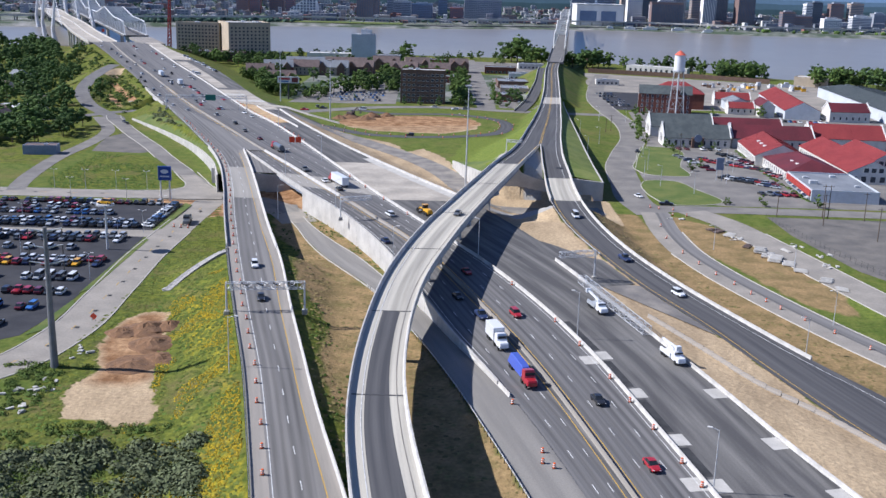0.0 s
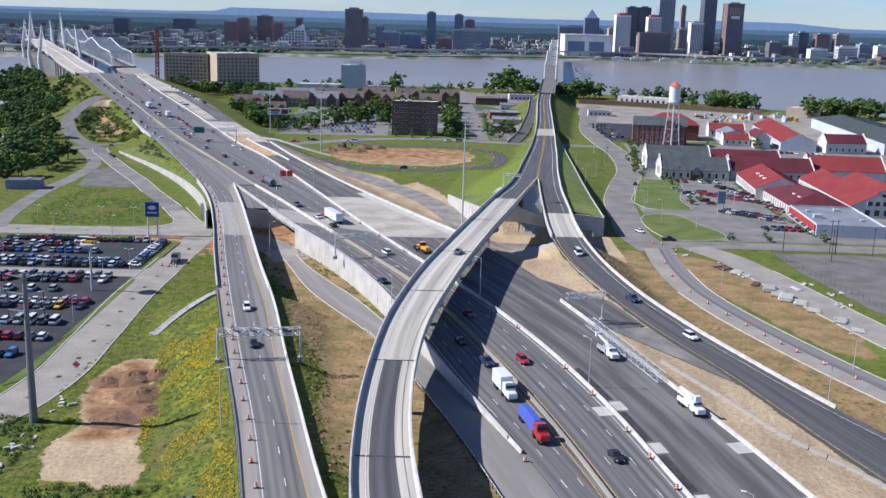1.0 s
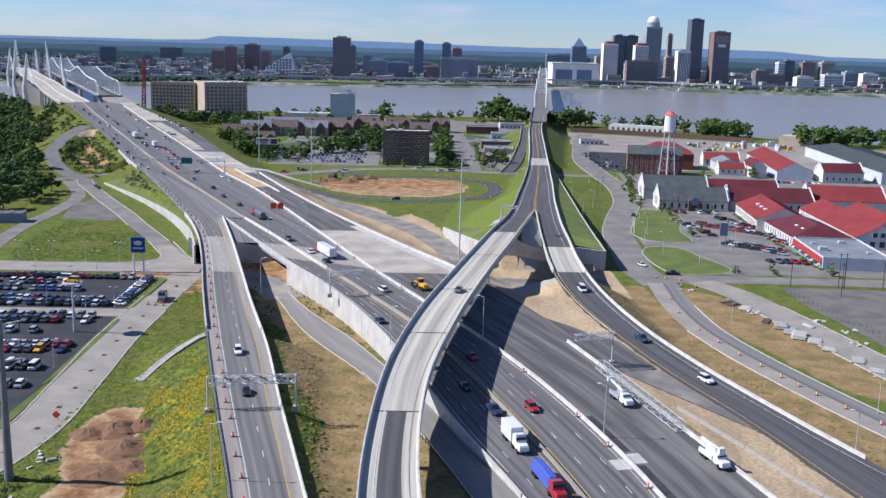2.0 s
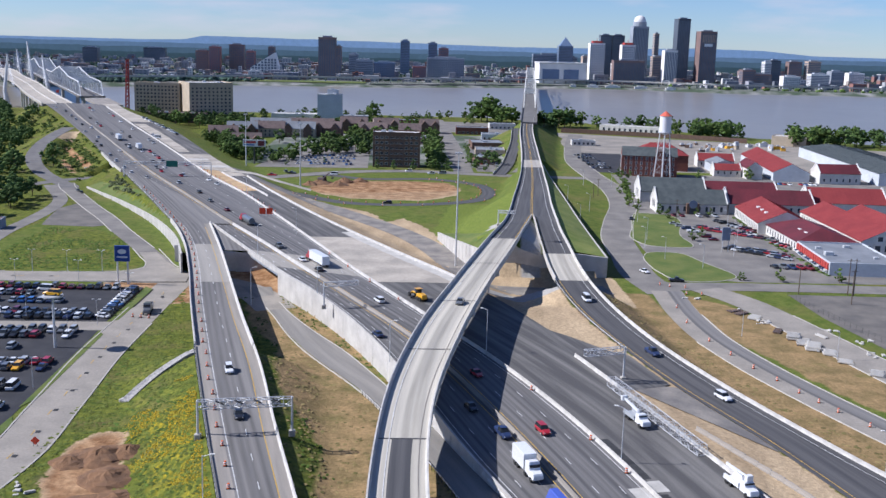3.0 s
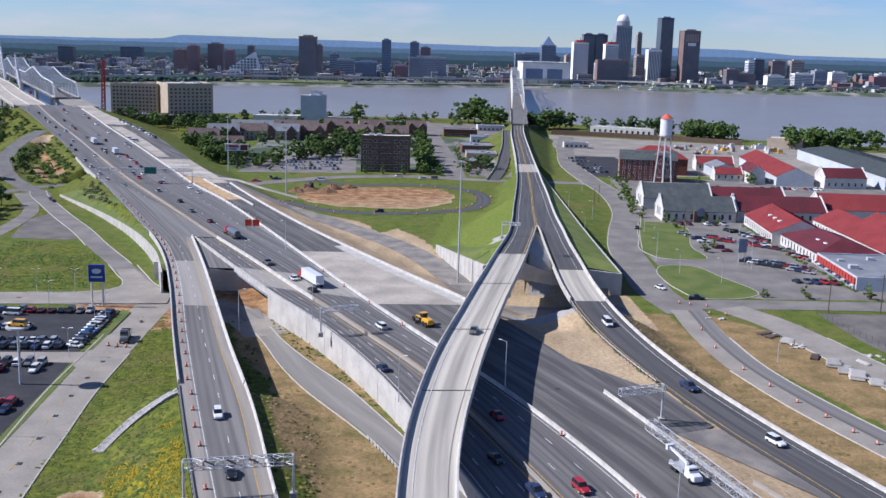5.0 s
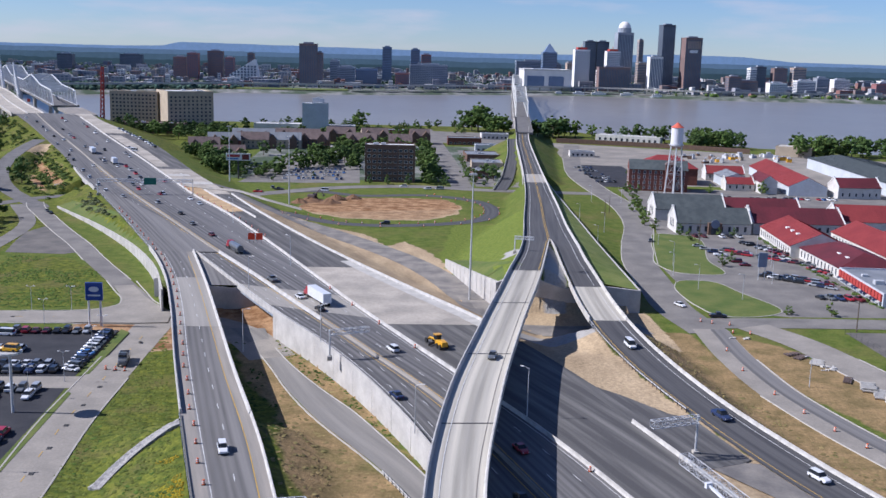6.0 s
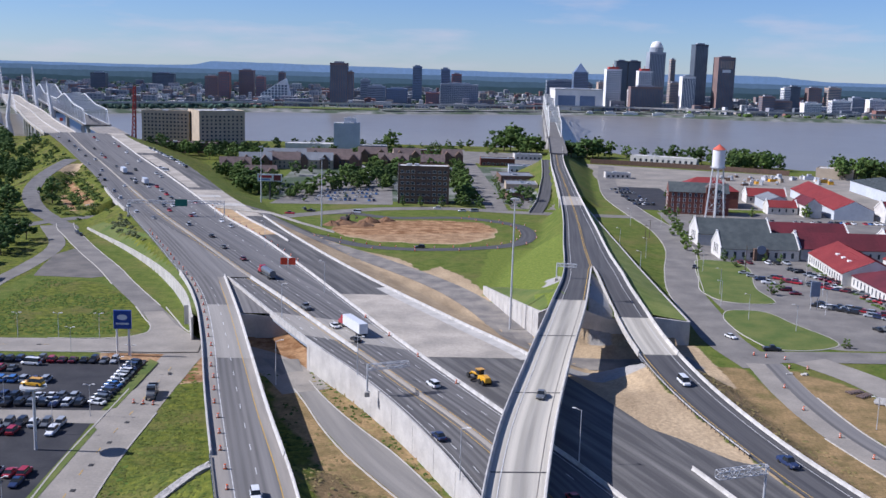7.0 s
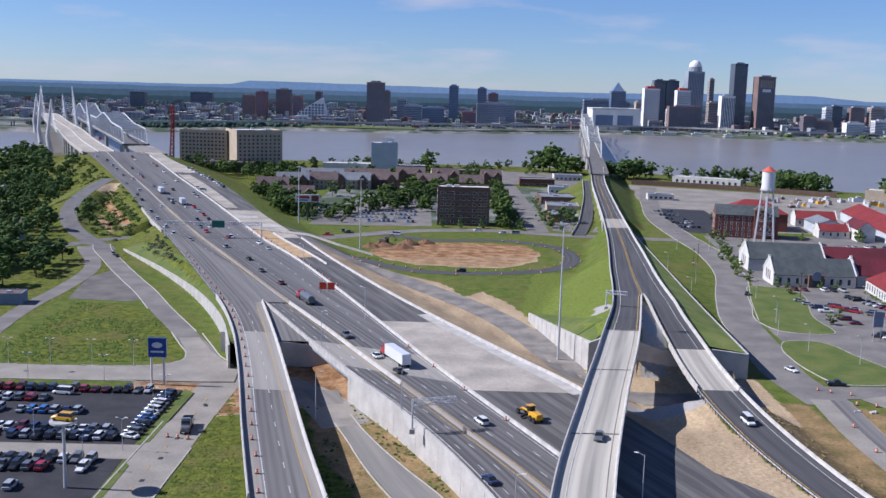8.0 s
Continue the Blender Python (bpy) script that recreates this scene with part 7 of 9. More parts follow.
for i in range(14):
    bm = bmesh.new()
    box(bm, -14.1, -13.4, -20.6 + i * 2.95, -18.3 + i * 2.95, 2.1, 4.5)
    part("fascia_panel", bm, M_RED, b7, "red shopfront panel")
    bm = bmesh.new()
    vs = [bm.verts.new(p) for p in ((-13.6, -20.6 + i * 2.95, 2.3), (-13.6, -18.3 + i * 2.95, 2.3), (-15.0, -18.3 + i * 2.95, 1.5), (-15.0, -20.6 + i * 2.95, 1.5))]
    bm.faces.new(vs)
    bmesh.ops.solidify(bm, geom=bm.faces[:], thickness=0.12)
    part("awning", bm, PAINTS["navy"] if i % 3 else M_TRIM, b7, "dark blue awning" if i % 3 else "white awning")
h8 = hall("market_hall", 194, 488, 79, 22, 5.3, 10.5, 87, "long white market hall with bright red roof", M_STUCCO, M_ROOF_RED, group="market halls", gable_trim=False)
windows(h8, 2, 79, 22, 1, 22, (1.2, 2.8), 1.2, 4)
windows(h8, 3, 79, 22, 1, 5, (2.4, 2.6), 1.0, 3.2)
windows(h8, 3, 79, 22, 1, 3, (2.2, 2.0), 5.4, 3.2, span=0.45)
h8b = hall("market_hall", 205, 486, 46, 14, 8.0, 12.0, 87, "raised red roof of a market hall with a gable front", M_STUCCO, M_ROOF_RED, group="market halls", gable_trim=False)
windows(h8b, 3, 46, 14, 1, 3, (2.2, 2.2), 6.2, 3.2, span=0.6)
h9 = hall("market_hall", 221, 563, 40, 24, 6.0, 12.5, -6, "white market hall with red roof and tall gable", M_STUCCO, M_ROOF_RED, group="market halls")
windows(h9, 3, 40, 24, 1, 2, (1.4, 4.2), 3.0, 4, span=0.4)
for x, y, w, d, e, r, t, wm, rm, gt in ((212, 762, 26, 14, 5, 9.5, -6, M_STUCCO, M_ROOF_RED, True), (204, 709, 18, 12, 4.5, 8, -4, M_STUCCO, M_ROOF_RED, True), (208, 734, 28, 16, 6, 9, 85, M_PALE, M_ROOF_GREY, False), (218.6, 704, 26, 10, 7.5, 11.5, 86, M_STUCCO, M_ROOF_MAROON, False), (247.1, 740.3, 116, 23, 6, 11.5, 82, M_PALE, M_ROOF_RED, False), (268, 683, 27, 15, 7, 12, 1, M_STUCCO, M_ROOF_MAROON, True)):
    q = hall("market_house", x, y, w, d, e, r, t, "pale shop house with a grey roof" if rm is M_ROOF_GREY else "pale shop house with a red metal roof", wm, rm, "house", "market houses", gable_trim=gt)
    windows(q, 0, w, d, 1, max(2, int(w / 4)), (1.2, 2.0), 1.6, 3)
hall("warehouse", 322, 757, 176, 46, 8, 11, 85, "huge grey metal warehouse with a shallow roof", M_PALE, M_ROOF_DARK, "warehouse", gable_trim=False)
block("tan_shed", 335, 941, 30, 16, 8, -30, "plain tan metal shed by the trees", M_BEIGE, "shed", M_ROOF_WHITE)
bl = block("river_building", 212, 1038, 62, 13, 6.5, -26, "long cream building with square windows by the river", M_STUCCO, "building", M_ROOF_WHITE)
windows(bl, 0, 62, 13, 1, 11, (2.4, 2.6), 2.0, 4)
structure("flood_wall", sweep("flood_wall", spline([(140, 1026, 0), (172, 1016, 0), (235, 990, 0), (300, 954, 0)], 6), [(-0.4, -0.5), (-0.4, 4.2), (0.4, 4.2), (0.4, -0.5)]), M_BRICK_BROWN, "dark river flood wall", "wall")
for i in range(26):  # stored plant in the yard
    x, y = rng.uniform(225, 312), rng.uniform(866, 930)
    block("storage_box", x, y, rng.uniform(2.5, 9), rng.uniform(2, 4), rng.uniform(1.2, 3), rng.uniform(0, 90), "stored building material in the river yard", rng.choice((M_BEIGE, M_ROOF_WHITE, M_BRICK_BROWN, PAINTS["yellow"], PAINTS["white"])), "storage", M_ROOF_GREY, 0.05, "stored material")

# brick hotel and its red-roofed neighbour
bh = hall("brick_hotel", 150, 703, 36, 17, 13.5, 18.5, -10, "four-storey red brick hotel with a charcoal roof", M_BRICK_RED, M_ROOF_DARK, "hotel", gable_trim=False)
windows(bh, 0, 36, 17, 4, 10, (1.2, 1.8), 1.2, 3.2)
windows(bh, 3, 36, 17, 4, 4, (1.2, 1.8), 1.2, 3.2)
bm = bmesh.new()
box(bm, 4, 9.5, -10.5, -8.2, -0.4, 17)
part("stair_tower", bm, M_BRICK_RED, bh)
bm = bmesh.new()
bmesh.ops.create_cone(bm, segments=4, radius1=4.6, radius2=0, depth=3.4, matrix=Matrix.Translation((6.7, -9.0, 18.7)) @ Matrix.Rotation(math.pi / 4, 4, "Z"))
part("tower_roof", bm, M_ROOF_BROWN, bh, "rust-coloured pyramid roof")
hall("red_roof_hall", 166, 742, 38, 28, 11, 18, -8, "large hall with a dark red hipped roof", M_BRICK_RED, M_ROOF_RED, "hall", hip=13)

# office block of the town
bk = block("office_block", -17.5, 722, 31.5, 17, 22.5, 1, "dark brown brick office block with bands of windows", M_BRICK_BROWN, "office", M_ROOF_WHITE, 1.0)
windows(bk, 0, 31.5, 17, 6, 9, (1.9, 1.5), 1.6, 3.5)
windows(bk, 1, 31.5, 17, 6, 5, (1.9, 1.5), 1.6, 3.5)
windows(bk, 3, 31.5, 17, 6, 5, (1.9, 1.5), 1.6, 3.5)
bm = bmesh.new()
for i in range(6):
    box(bm, -4.2, 4.2, -8.9, -8.5, 2.6 + i * 3.5, 3.3 + i * 3.5)
for sx in (-1, 1):
    box(bm, sx * 4.0, sx * 4.7, -9.0, -8.5, 0, 22)
part("balcony_bay", bm, M_ROOF_BROWN, bk, "darker central bay with balconies")

# hotel slabs by the river
for x, y, w, d, h, t, fl, cl in ((-262, 1085, 46, 17, 35, -4, 9, 12), (-214.4, 1079, 44, 40, 37, 27, 9, 10)):
    q = block("slab_hotel", x, y, w, d, h, t, "beige slab hotel with rows of square windows", M_BEIGE, "hotel", M_ROOF_WHITE, 1.0, "hotel slabs")
    windows(q, 0, w, d, fl, cl, (1.8, 1.7), 3.0, 3.55, M_BEIGE, framed=False)
block("hotel_podium", -235, 1040, 58, 24, 9, 2, "low dark hotel wing with a flat roof", M_BRICK_BROWN, "building", M_ROOF_BROWN)

# pale grain elevator and its low neighbours
block("elevator_block", -86.5, 1046, 24, 18, 30, 2, "tall windowless pale grain elevator", M_PALE, "elevator", M_ROOF_WHITE, 0.6)
block("rooftop_block", -84, 1050, 11, 9, 34.5, 2, "pale rooftop house of the grain elevator", M_PALE, "elevator", M_ROOF_WHITE, 0.4)
block("elevator_shed", -122, 1052, 44, 20, 10, 2, "long white shed beside the elevator", M_STUCCO, "shed", M_ROOF_WHITE)
block("elevator_shed", -62, 1058, 26, 14, 9, 2, "blue and white shed beside the elevator", M_BLUEGREY, "shed", M_ROOF_WHITE)

# brick apartment houses with pitched roofs
for x, y, w, t in ((-150, 905, 26, 10), (-128, 915, 26, 4), (-104, 918, 30, 0), (-80, 930, 26, -4), (-132, 950, 36, 4), (-96, 960, 40, 0), (-158, 860, 24, 8), (-40, 930, 26, -6), (-30, 985, 24, 8), (-8, 925, 20, 0), (-60, 990, 26, 2), (10, 985, 18, 5), (-130, 800, 22, 12)):
    q = hall("brick_house", x, y, w, 14, 7.5, 13, t, "brick apartment house with a grey shingle roof", rng.choice((M_BRICK_BROWN, M_BRICK_RED, M_BEIGE)), rng.choice((M_ROOF_BROWN, M_ROOF_GREY, M_ROOF_BROWN)), "house", "brick apartment houses", gable_trim=False)
    windows(q, 0, w, 14, 2, max(3, int(w / 3.4)), (1.2, 1.6), 1.2, 3.1, framed=False)
    if rng.random() < 0.7:
        for u in (-w * 0.28, w * 0.28):
            bm = bmesh.new()
            vs = [bm.verts.new(p) for p in ((u - 3.2, -8.2, -0.3), (u + 3.2, -8.2, -0.3), (u + 3.2, -8.2, 7.8), (u, -8.2, 11.6), (u - 3.2, -8.2, 7.8), (u - 3.2, 0, 7.8), (u, 0, 11.6), (u + 3.2, 0, 7.8), (u - 3.2, 0, -0.3), (u + 3.2, 0, -0.3))]
            for fi in ((0, 1, 2, 3, 4), (4, 3, 6, 5), (3, 2, 7, 6), (0, 4, 5, 8), (1, 9, 7, 2)):
                bm.faces.new([vs[i] for i in fi])
            bmesh.ops.recalc_face_normals(bm, faces=bm.faces)
            part("gable_front", bm, M_BRICK_BROWN, q, "projecting gabled bay")
for x, y, w, d, h, m in ((44, 752, 14, 22, 4.5, M_BRICK_BROWN), (52, 800, 22, 26, 5, M_BEIGE), (54, 858, 26, 30, 5, M_BRICK_BROWN), (66, 930, 22, 18, 5, M_PALE), (2, 880, 22, 16, 5, M_BRICK_RED), (50, 985, 30, 16, 6, M_BRICK_RED), (84, 1050, 26, 14, 5, M_STUCCO), (-10, 1060, 34, 16, 6, M_BRICK_RED), (140, 900, 20, 10, 4, M_STUCCO)):
    q = block("low_shop", x, y, w, d, h, rng.uniform(-4, 4), "low flat-roofed commercial building", m, "shop", M_ROOF_GREY, 0.6, "low shops")
    windows(q, 0, w, d, 1, int(w / 4), (2.0, 1.8), 1.0, 3)
# houses among the trees, west
for i in range(34):
    x, y = rng.uniform(-420, -215), rng.uniform(470, 900)
    if abs(x - float(np.interp(y, [600, 690, 870, 1030], [-205, -250, -302, -345]))) < 24 or x > -215 - (y - 470) * 0.2 or abs(y - 620) < 14:
        continue
    q = hall("house", x, y, rng.uniform(10, 15), rng.uniform(8, 10), 3.2, 6.2, rng.choice((5, 95, -30)), "small pale house under trees", rng.choice((M_STUCCO, M_PALE, M_BLUEGREY, M_BRICK_RED)), rng.choice((M_ROOF_GREY, M_ROOF_BROWN)), "house", "houses in the neighbourhood", gable_trim=False)
    windows(q, 0, 10, 8, 1, 3, (1.1, 1.3), 1.0, 3)
block("filling_station", -262, 596, 30, 14, 4.6, 6, "white flat canopy of a filling station", M_PALE, "canopy", M_ROOF_WHITE, 0.5)
block("white_store", -256, 612, 26, 9, 4.2, 4, "long low white-roofed store", M_BLUEGREY, "store", M_ROOF_WHITE, 0.4)
block("blue_house", -189, 468, 15, 8, 4.0, 8, "pale blue house beside dark trees", M_BLUEGREY, "house", M_ROOF_BROWN, 0.3)

# water tower
wt_root = thing("water_tower", (149, 662, 0), "white steel water tower with a red cone roof", "water tower")
legs = []
for i in range(6):
    a = i * math.pi / 3 + 0.3
    bm = bmesh.new()
    rod(bm, (6.2 * math.cos(a), 6.2 * math.sin(a), -0.3), (3.3 * math.cos(a), 3.3 * math.sin(a), 32.5), 0.3)
    part("leg", bm, M_STEEL, wt_root, "pale steel leg")
for z0 in (7, 14.5, 22):
    bm = bmesh.new()
    for i in range(6):
        for dz in (0, 6.5):
            a, b = i * math.pi / 3 + 0.3, (i + 1) * math.pi / 3 + 0.3
            r0, r1 = 6.2 - 2.5 * z0 / 29, 6.2 - 2.5 * (z0 + dz) / 29
            rod(bm, (r0 * math.cos(a), r0 * math.sin(a), z0), (r1 * math.cos(b), r1 * math.sin(b), z0 + dz), 0.09, n=5)
    tagged(part("bracing", bm, M_STEEL, wt_root), "thin pale steel cross bracing", kind="stuff")
bm = bmesh.new()
rod(bm, (0, 0, 0), (0, 0, 30), 0.5)
part("riser_pipe", bm, M_STEEL, wt_root)
bm = bmesh.new()
rod(bm, (0, 0, 32.5), (0, 0, 42), 3.5, n=28)
bmesh.ops.create_uvsphere(bm, u_segments=28, v_segments=8, radius=3.5, matrix=Matrix.Translation((0, 0, 32.5)) @ Matrix.Diagonal((1, 1, 0.6, 1)))
part("tank", bm, material("tank_paint", (0.72, 0.72, 0.74), (0.55, 0.5, 0.48), 0.25, 0.5, edges=(0.5, 0.8)), wt_root, "white riveted tank with rust marks")
bm = bmesh.new()
rod(bm, (0, 0, 31.6), (0, 0, 32.0), 4.3, n=28)
part("walkway", bm, M_STEEL, wt_root)
bm = bmesh.new()
bmesh.ops.create_cone(bm, cap_ends=True, segments=28, radius1=3.9, radius2=0.1, depth=3.0, matrix=Matrix.Translation((0, 0, 43.4)))
part("cone_roof", bm, material("coral_roof", (0.62, 0.13, 0.08), (0.5, 0.11, 0.07), 0.4, 0.6), wt_root, "coral red cone roof")


# ---- river bridges ----
M_TRUSS = material("truss_paint", (0.70, 0.69, 0.64), (0.60, 0.59, 0.55), 0.1, 0.6)
M_TRUSS_GREY = material("truss_grey", (0.62, 0.63, 0.63), (0.50, 0.51, 0.52), 0.1, 0.6)
M_TOWER = material("bridge_tower", (0.66, 0.66, 0.67), (0.56, 0.57, 0.58), 0.05, 0.8)


def truss_bridge(name, axis, y0, y1, z, half, tops, label, mat, panel=14.0, deck_mat=M_RAMP_FLAT, piers=()):
    """A through truss; tops gives the top chord's height over the deck by y."""
    root = thing(name, (float(axis(y0)), y0, 0), label, "bridge")
    inv = root.matrix_basis.inverted()

    def put(nm, bm, m, lab=""):
        if isinstance(bm, bmesh.types.BMesh):
            bm.transform(inv)
        else:
            bm.transform(inv)
        return part(nm, bm, m, root, lab)

    zf = lambda y: np.full(np.shape(y), z, dtype=float)
    put("deck", sweep("deck", along(axis, zf, y0, y1 + 30, 20), [(-half - 2, 0), (half + 2, 0), (half + 2, -1.4), (-half - 2, -1.4)]), deck_mat)
    n = int((y1 - y0) / panel)
    ys = np.linspace(y0, y1, n + 1)
    nor = normals(np.stack([axis(ys), ys, ys * 0], 1))
    th = np.interp(ys, *tops)
    for s in (-1, 1):
        lo = [Vector((float(axis(y)) + s * half * nr[0], y + s * half * nr[1], z)) for y, nr in zip(ys, nor)]
        hi = [p + Vector((0, 0, h)) for p, h in zip(lo, th)]
        bm = bmesh.new()
        for i in range(n):
            beam(bm, lo[i], lo[i + 1], 0.9)
        put("bottom_chord", bm, mat)
        bm = bmesh.new()
        for i in range(1, n - 1):
            beam(bm, hi[i], hi[i + 1], 1.0)
        beam(bm, lo[0], hi[1], 0.8), beam(bm, lo[n], hi[n - 1], 0.8)
        put("top_chord", bm, mat)
        bm = bmesh.new()
        for i in range(1, n):
            beam(bm, lo[i], hi[i], 0.6)
            if i < n - 1:
                a, b = (lo[i], hi[i + 1]) if i % 2 else (hi[i], lo[i + 1])
                beam(bm, a, b, 0.4)
        tagged(put("web", bm, mat), "pale steel truss web", kind="stuff")
    bm = bmesh.new()
    for i in range(1, n):
        a = Vector((float(axis(ys[i])) - half * nor[i][0], ys[i] - half * nor[i][1], z + th[i]))
        b = Vector((float(axis(ys[i])) + half * nor[i][0], ys[i] + half * nor[i][1], z + th[i]))
        beam(bm, a, b, 0.75)
        if i < n - 1:
            c = Vector((float(axis(ys[i + 1])) + half * nor[i + 1][0], ys[i + 1] + half * nor[i + 1][1], z + th[i + 1]))
            beam(bm, a, c, 0.5)
    tagged(put("sway_bracing", bm, mat), "pale steel sway bracing", kind="stuff")
    for y in piers:
        bm = bmesh.new()
        for s in (-1, 1):
            rod(bm, (float(axis(y)) + s * half * 0.8, y, -10), (float(axis(y)) + s * half * 0.8, y, z - 1.4), 2.4, 1.9, 12)
        x = float(axis(y))
        box(bm, x - half, x + half, y - 2, y + 2, z - 4.2, z - 1.4)
        put("pier", bm, M_WALL)
    return root


old_axis = curve([(900, 93), (1000, 105), (1300, 141), (2120, 238)])
truss_bridge("old_river_bridge", old_axis, 1132, 2110, 16.6, 6.2, ([1132, 1150, 1240, 1330, 1420, 1560, 1660, 1760, 1900, 2000, 2110], [12, 15, 16, 25, 16, 16, 27, 17, 16, 25, 13]), "old cream steel truss bridge over the river", M_TRUSS, 17, piers=(1240, 1420, 1560, 1760, 2110))
ob_ = bpy.data.objects["old_river_bridge"]
q_ = sweep("approach_deck", along(old_axis, lambda y: np.interp(y, [960, 1004], [15.6, 16.6]), 940, 1131, 8), [(-7.4, 0), (-7.4, 1.1), (-7.0, 1.1), (-7.0, 0), (7.0, 0), (7.0, 1.1), (7.4, 1.1), (7.4, -1.8), (-7.4, -1.8)])
q_.transform(ob_.matrix_basis.inverted())
part("approach_deck", q_, M_RAMP_FLAT, ob_)
for y in (1000, 1050, 1100, 1150):
    bm = bmesh.new()
    box(bm, float(old_axis(y)) - 5, float(old_axis(y)) + 5, y - 1, y + 1, -9, 15.2)
    bm.transform(ob_.matrix_basis.inverted())
    part("pier", bm, M_WALL, ob_)
ken_axis = curve([(985, -284), (1060, -318), (1182, -371), (1500, -511), (1900, -686)])
truss_bridge("grey_truss_bridge", ken_axis, 1090, 1830, 20, 11, ([1090, 1105, 1200, 1290, 1380, 1470, 1560, 1650, 1740, 1830], [5, 14, 15, 23, 13, 13, 13, 24, 15, 6]), "grey steel through-truss highway bridge under repair", M_TRUSS_GREY, 13, piers=(1090, 1290, 1650, 1830))
part("deck_end", sweep("deck_end", along(ken_axis, lambda y: np.interp(y, [980, 1060], [19.1, 20]), 978, 1060, 10), [(-11, 0), (11, 0), (11, -2), (-11, -2)]), M_SHOULDER, bpy.data.objects["grey_truss_bridge"]).matrix_parent_inverse = bpy.data.objects["grey_truss_bridge"].matrix_basis.inverted()

# cable-stayed bridge with three pairs of slender towers
lin_axis = curve([(960, -320), (1000, -340), (1100, -387), (1290, -470), (1460, -549), (1720, -661), (1960, -768)])
lin = thing("cable_stayed_bridge", (-341, 1000, 0), "white cable-stayed highway bridge with slender towers", "bridge")
lin_inv = lin.matrix_basis.inverted()


def lput(nm, me, m, lab=""):
    me.transform(lin_inv)
    return part(nm, me, m, lin, lab)


lin_z = curve([(960, 18.6), (1000, 19.6), (1100, 20.6), (1300, 22), (1700, 22), (1960, 16)])
lput("deck", sweep("deck", along(lin_axis, lin_z, 978, 1960, 15), [(-13, 0), (13, 0), (13, -2), (-13, -2)]), M_PAD, "pale concrete deck")
for s in (-13, 13, 0):
    lput("parapet", sweep("parapet", along(lin_axis, lin_z, 978, 1960, 15, s), [(-0.3, 0), (-0.3, 1.1), (0.3, 1.1), (0.3, 0)]), M_WHITE)
for y, top in ((1290, 56), (1460, 70), (1720, 55)):
    for s in (-1, 1):
        x, yy = float(lin_axis(y)) + s * 17.5, y + s * 8
        bm = bmesh.new()
        rod(bm, (x + s * 2.5, yy, -8), (x + s * 5.5, yy, 13), 4.2, 2.6, 8)
        rod(bm, (x + s * 5.5, yy, 13), (x, yy, top), 2.6, 1.0, 8)
        lput("tower", bm, M_TOWER, "slender white tower leg")
        for i in range(7):
            for k in (-1, 1):
                bm = bmesh.new()
                q = y + k * (14 + i * 10)
                rod(bm, (x, yy, top - 3 - (6 - i) * 3.0), (float(lin_axis(q)) + s * 16, q + s * 7, float(lin_z(q))), 0.1, n=4)
                lput("stay_cable", bm, M_TOWER)
for y in (1010, 1050, 1090, 1130, 1170, 1210, 1850, 1900, 1950):
    bm = bmesh.new()
    for s in (-10, 0, 10):
        rod(bm, (float(lin_axis(y)) + s, y + s * 0.45, -10 if y > 1180 else -0.5), (float(lin_axis(y)) + s, y + s * 0.45, float(lin_z(y)) - 2), 1.2, n=8)
    lput("pier", bm, M_WALL)

# red lattice crane beside the truss bridge
crane = thing("lattice_crane", (-275, 1010, 0), "red lattice boom crane at the bridge works", "crane")
bm = bmesh.new()
for dx in (-1, 1):
    for dy in (-1, 1):
        beam(bm, (dx * 1.8, dy * 1.8, 2), (dx * 0.9 + 2, dy * 0.9, 60), 0.5)
for i in range(16):
    k, k2 = i / 16, (i + 1) / 16
    a, b = 1.8 - 0.9 * k, 1.8 - 0.9 * k2
    for sx, sy in ((1, 1), (-1, 1), (1, -1), (-1, -1)):
        beam(bm, (sx * a + 2 * k, sy * a, 2 + 58 * k), (-sx * b + 2 * k2, sy * b, 2 + 58 * k2), 0.3)
part("boom", bm, M_RED, crane)
bm = bmesh.new()
box(bm, -3, 3, -4, 4, -0.3, 3.4)
bmesh.ops.bevel(bm, geom=bm.edges[:], offset=0.2, segments=1, affect="EDGES")
part("carrier", bm, M_RED, crane)


# ---- the city across the river ----
M_CITY = {}
for k, a, b in (("dark", (0.05, 0.058, 0.075), (0.04, 0.045, 0.06)), ("grey", (0.20, 0.215, 0.24), (0.16, 0.175, 0.2)), ("pale", (0.50, 0.49, 0.47), (0.42, 0.41, 0.4)), ("brown", (0.15, 0.10, 0.09), (0.11, 0.08, 0.075)), ("tan", (0.30, 0.23, 0.18), (0.25, 0.19, 0.15)), ("blue", (0.10, 0.14, 0.21), (0.08, 0.11, 0.17)), ("maroon", (0.19, 0.085, 0.08), (0.15, 0.07, 0.068))):
    M_CITY[k] = material("city_" + k, tuple(v * 1.65 for v in a), tuple(v * 1.65 for v in b), 0.03, 0.3 if k in ("dark", "blue", "grey") else 0.6)


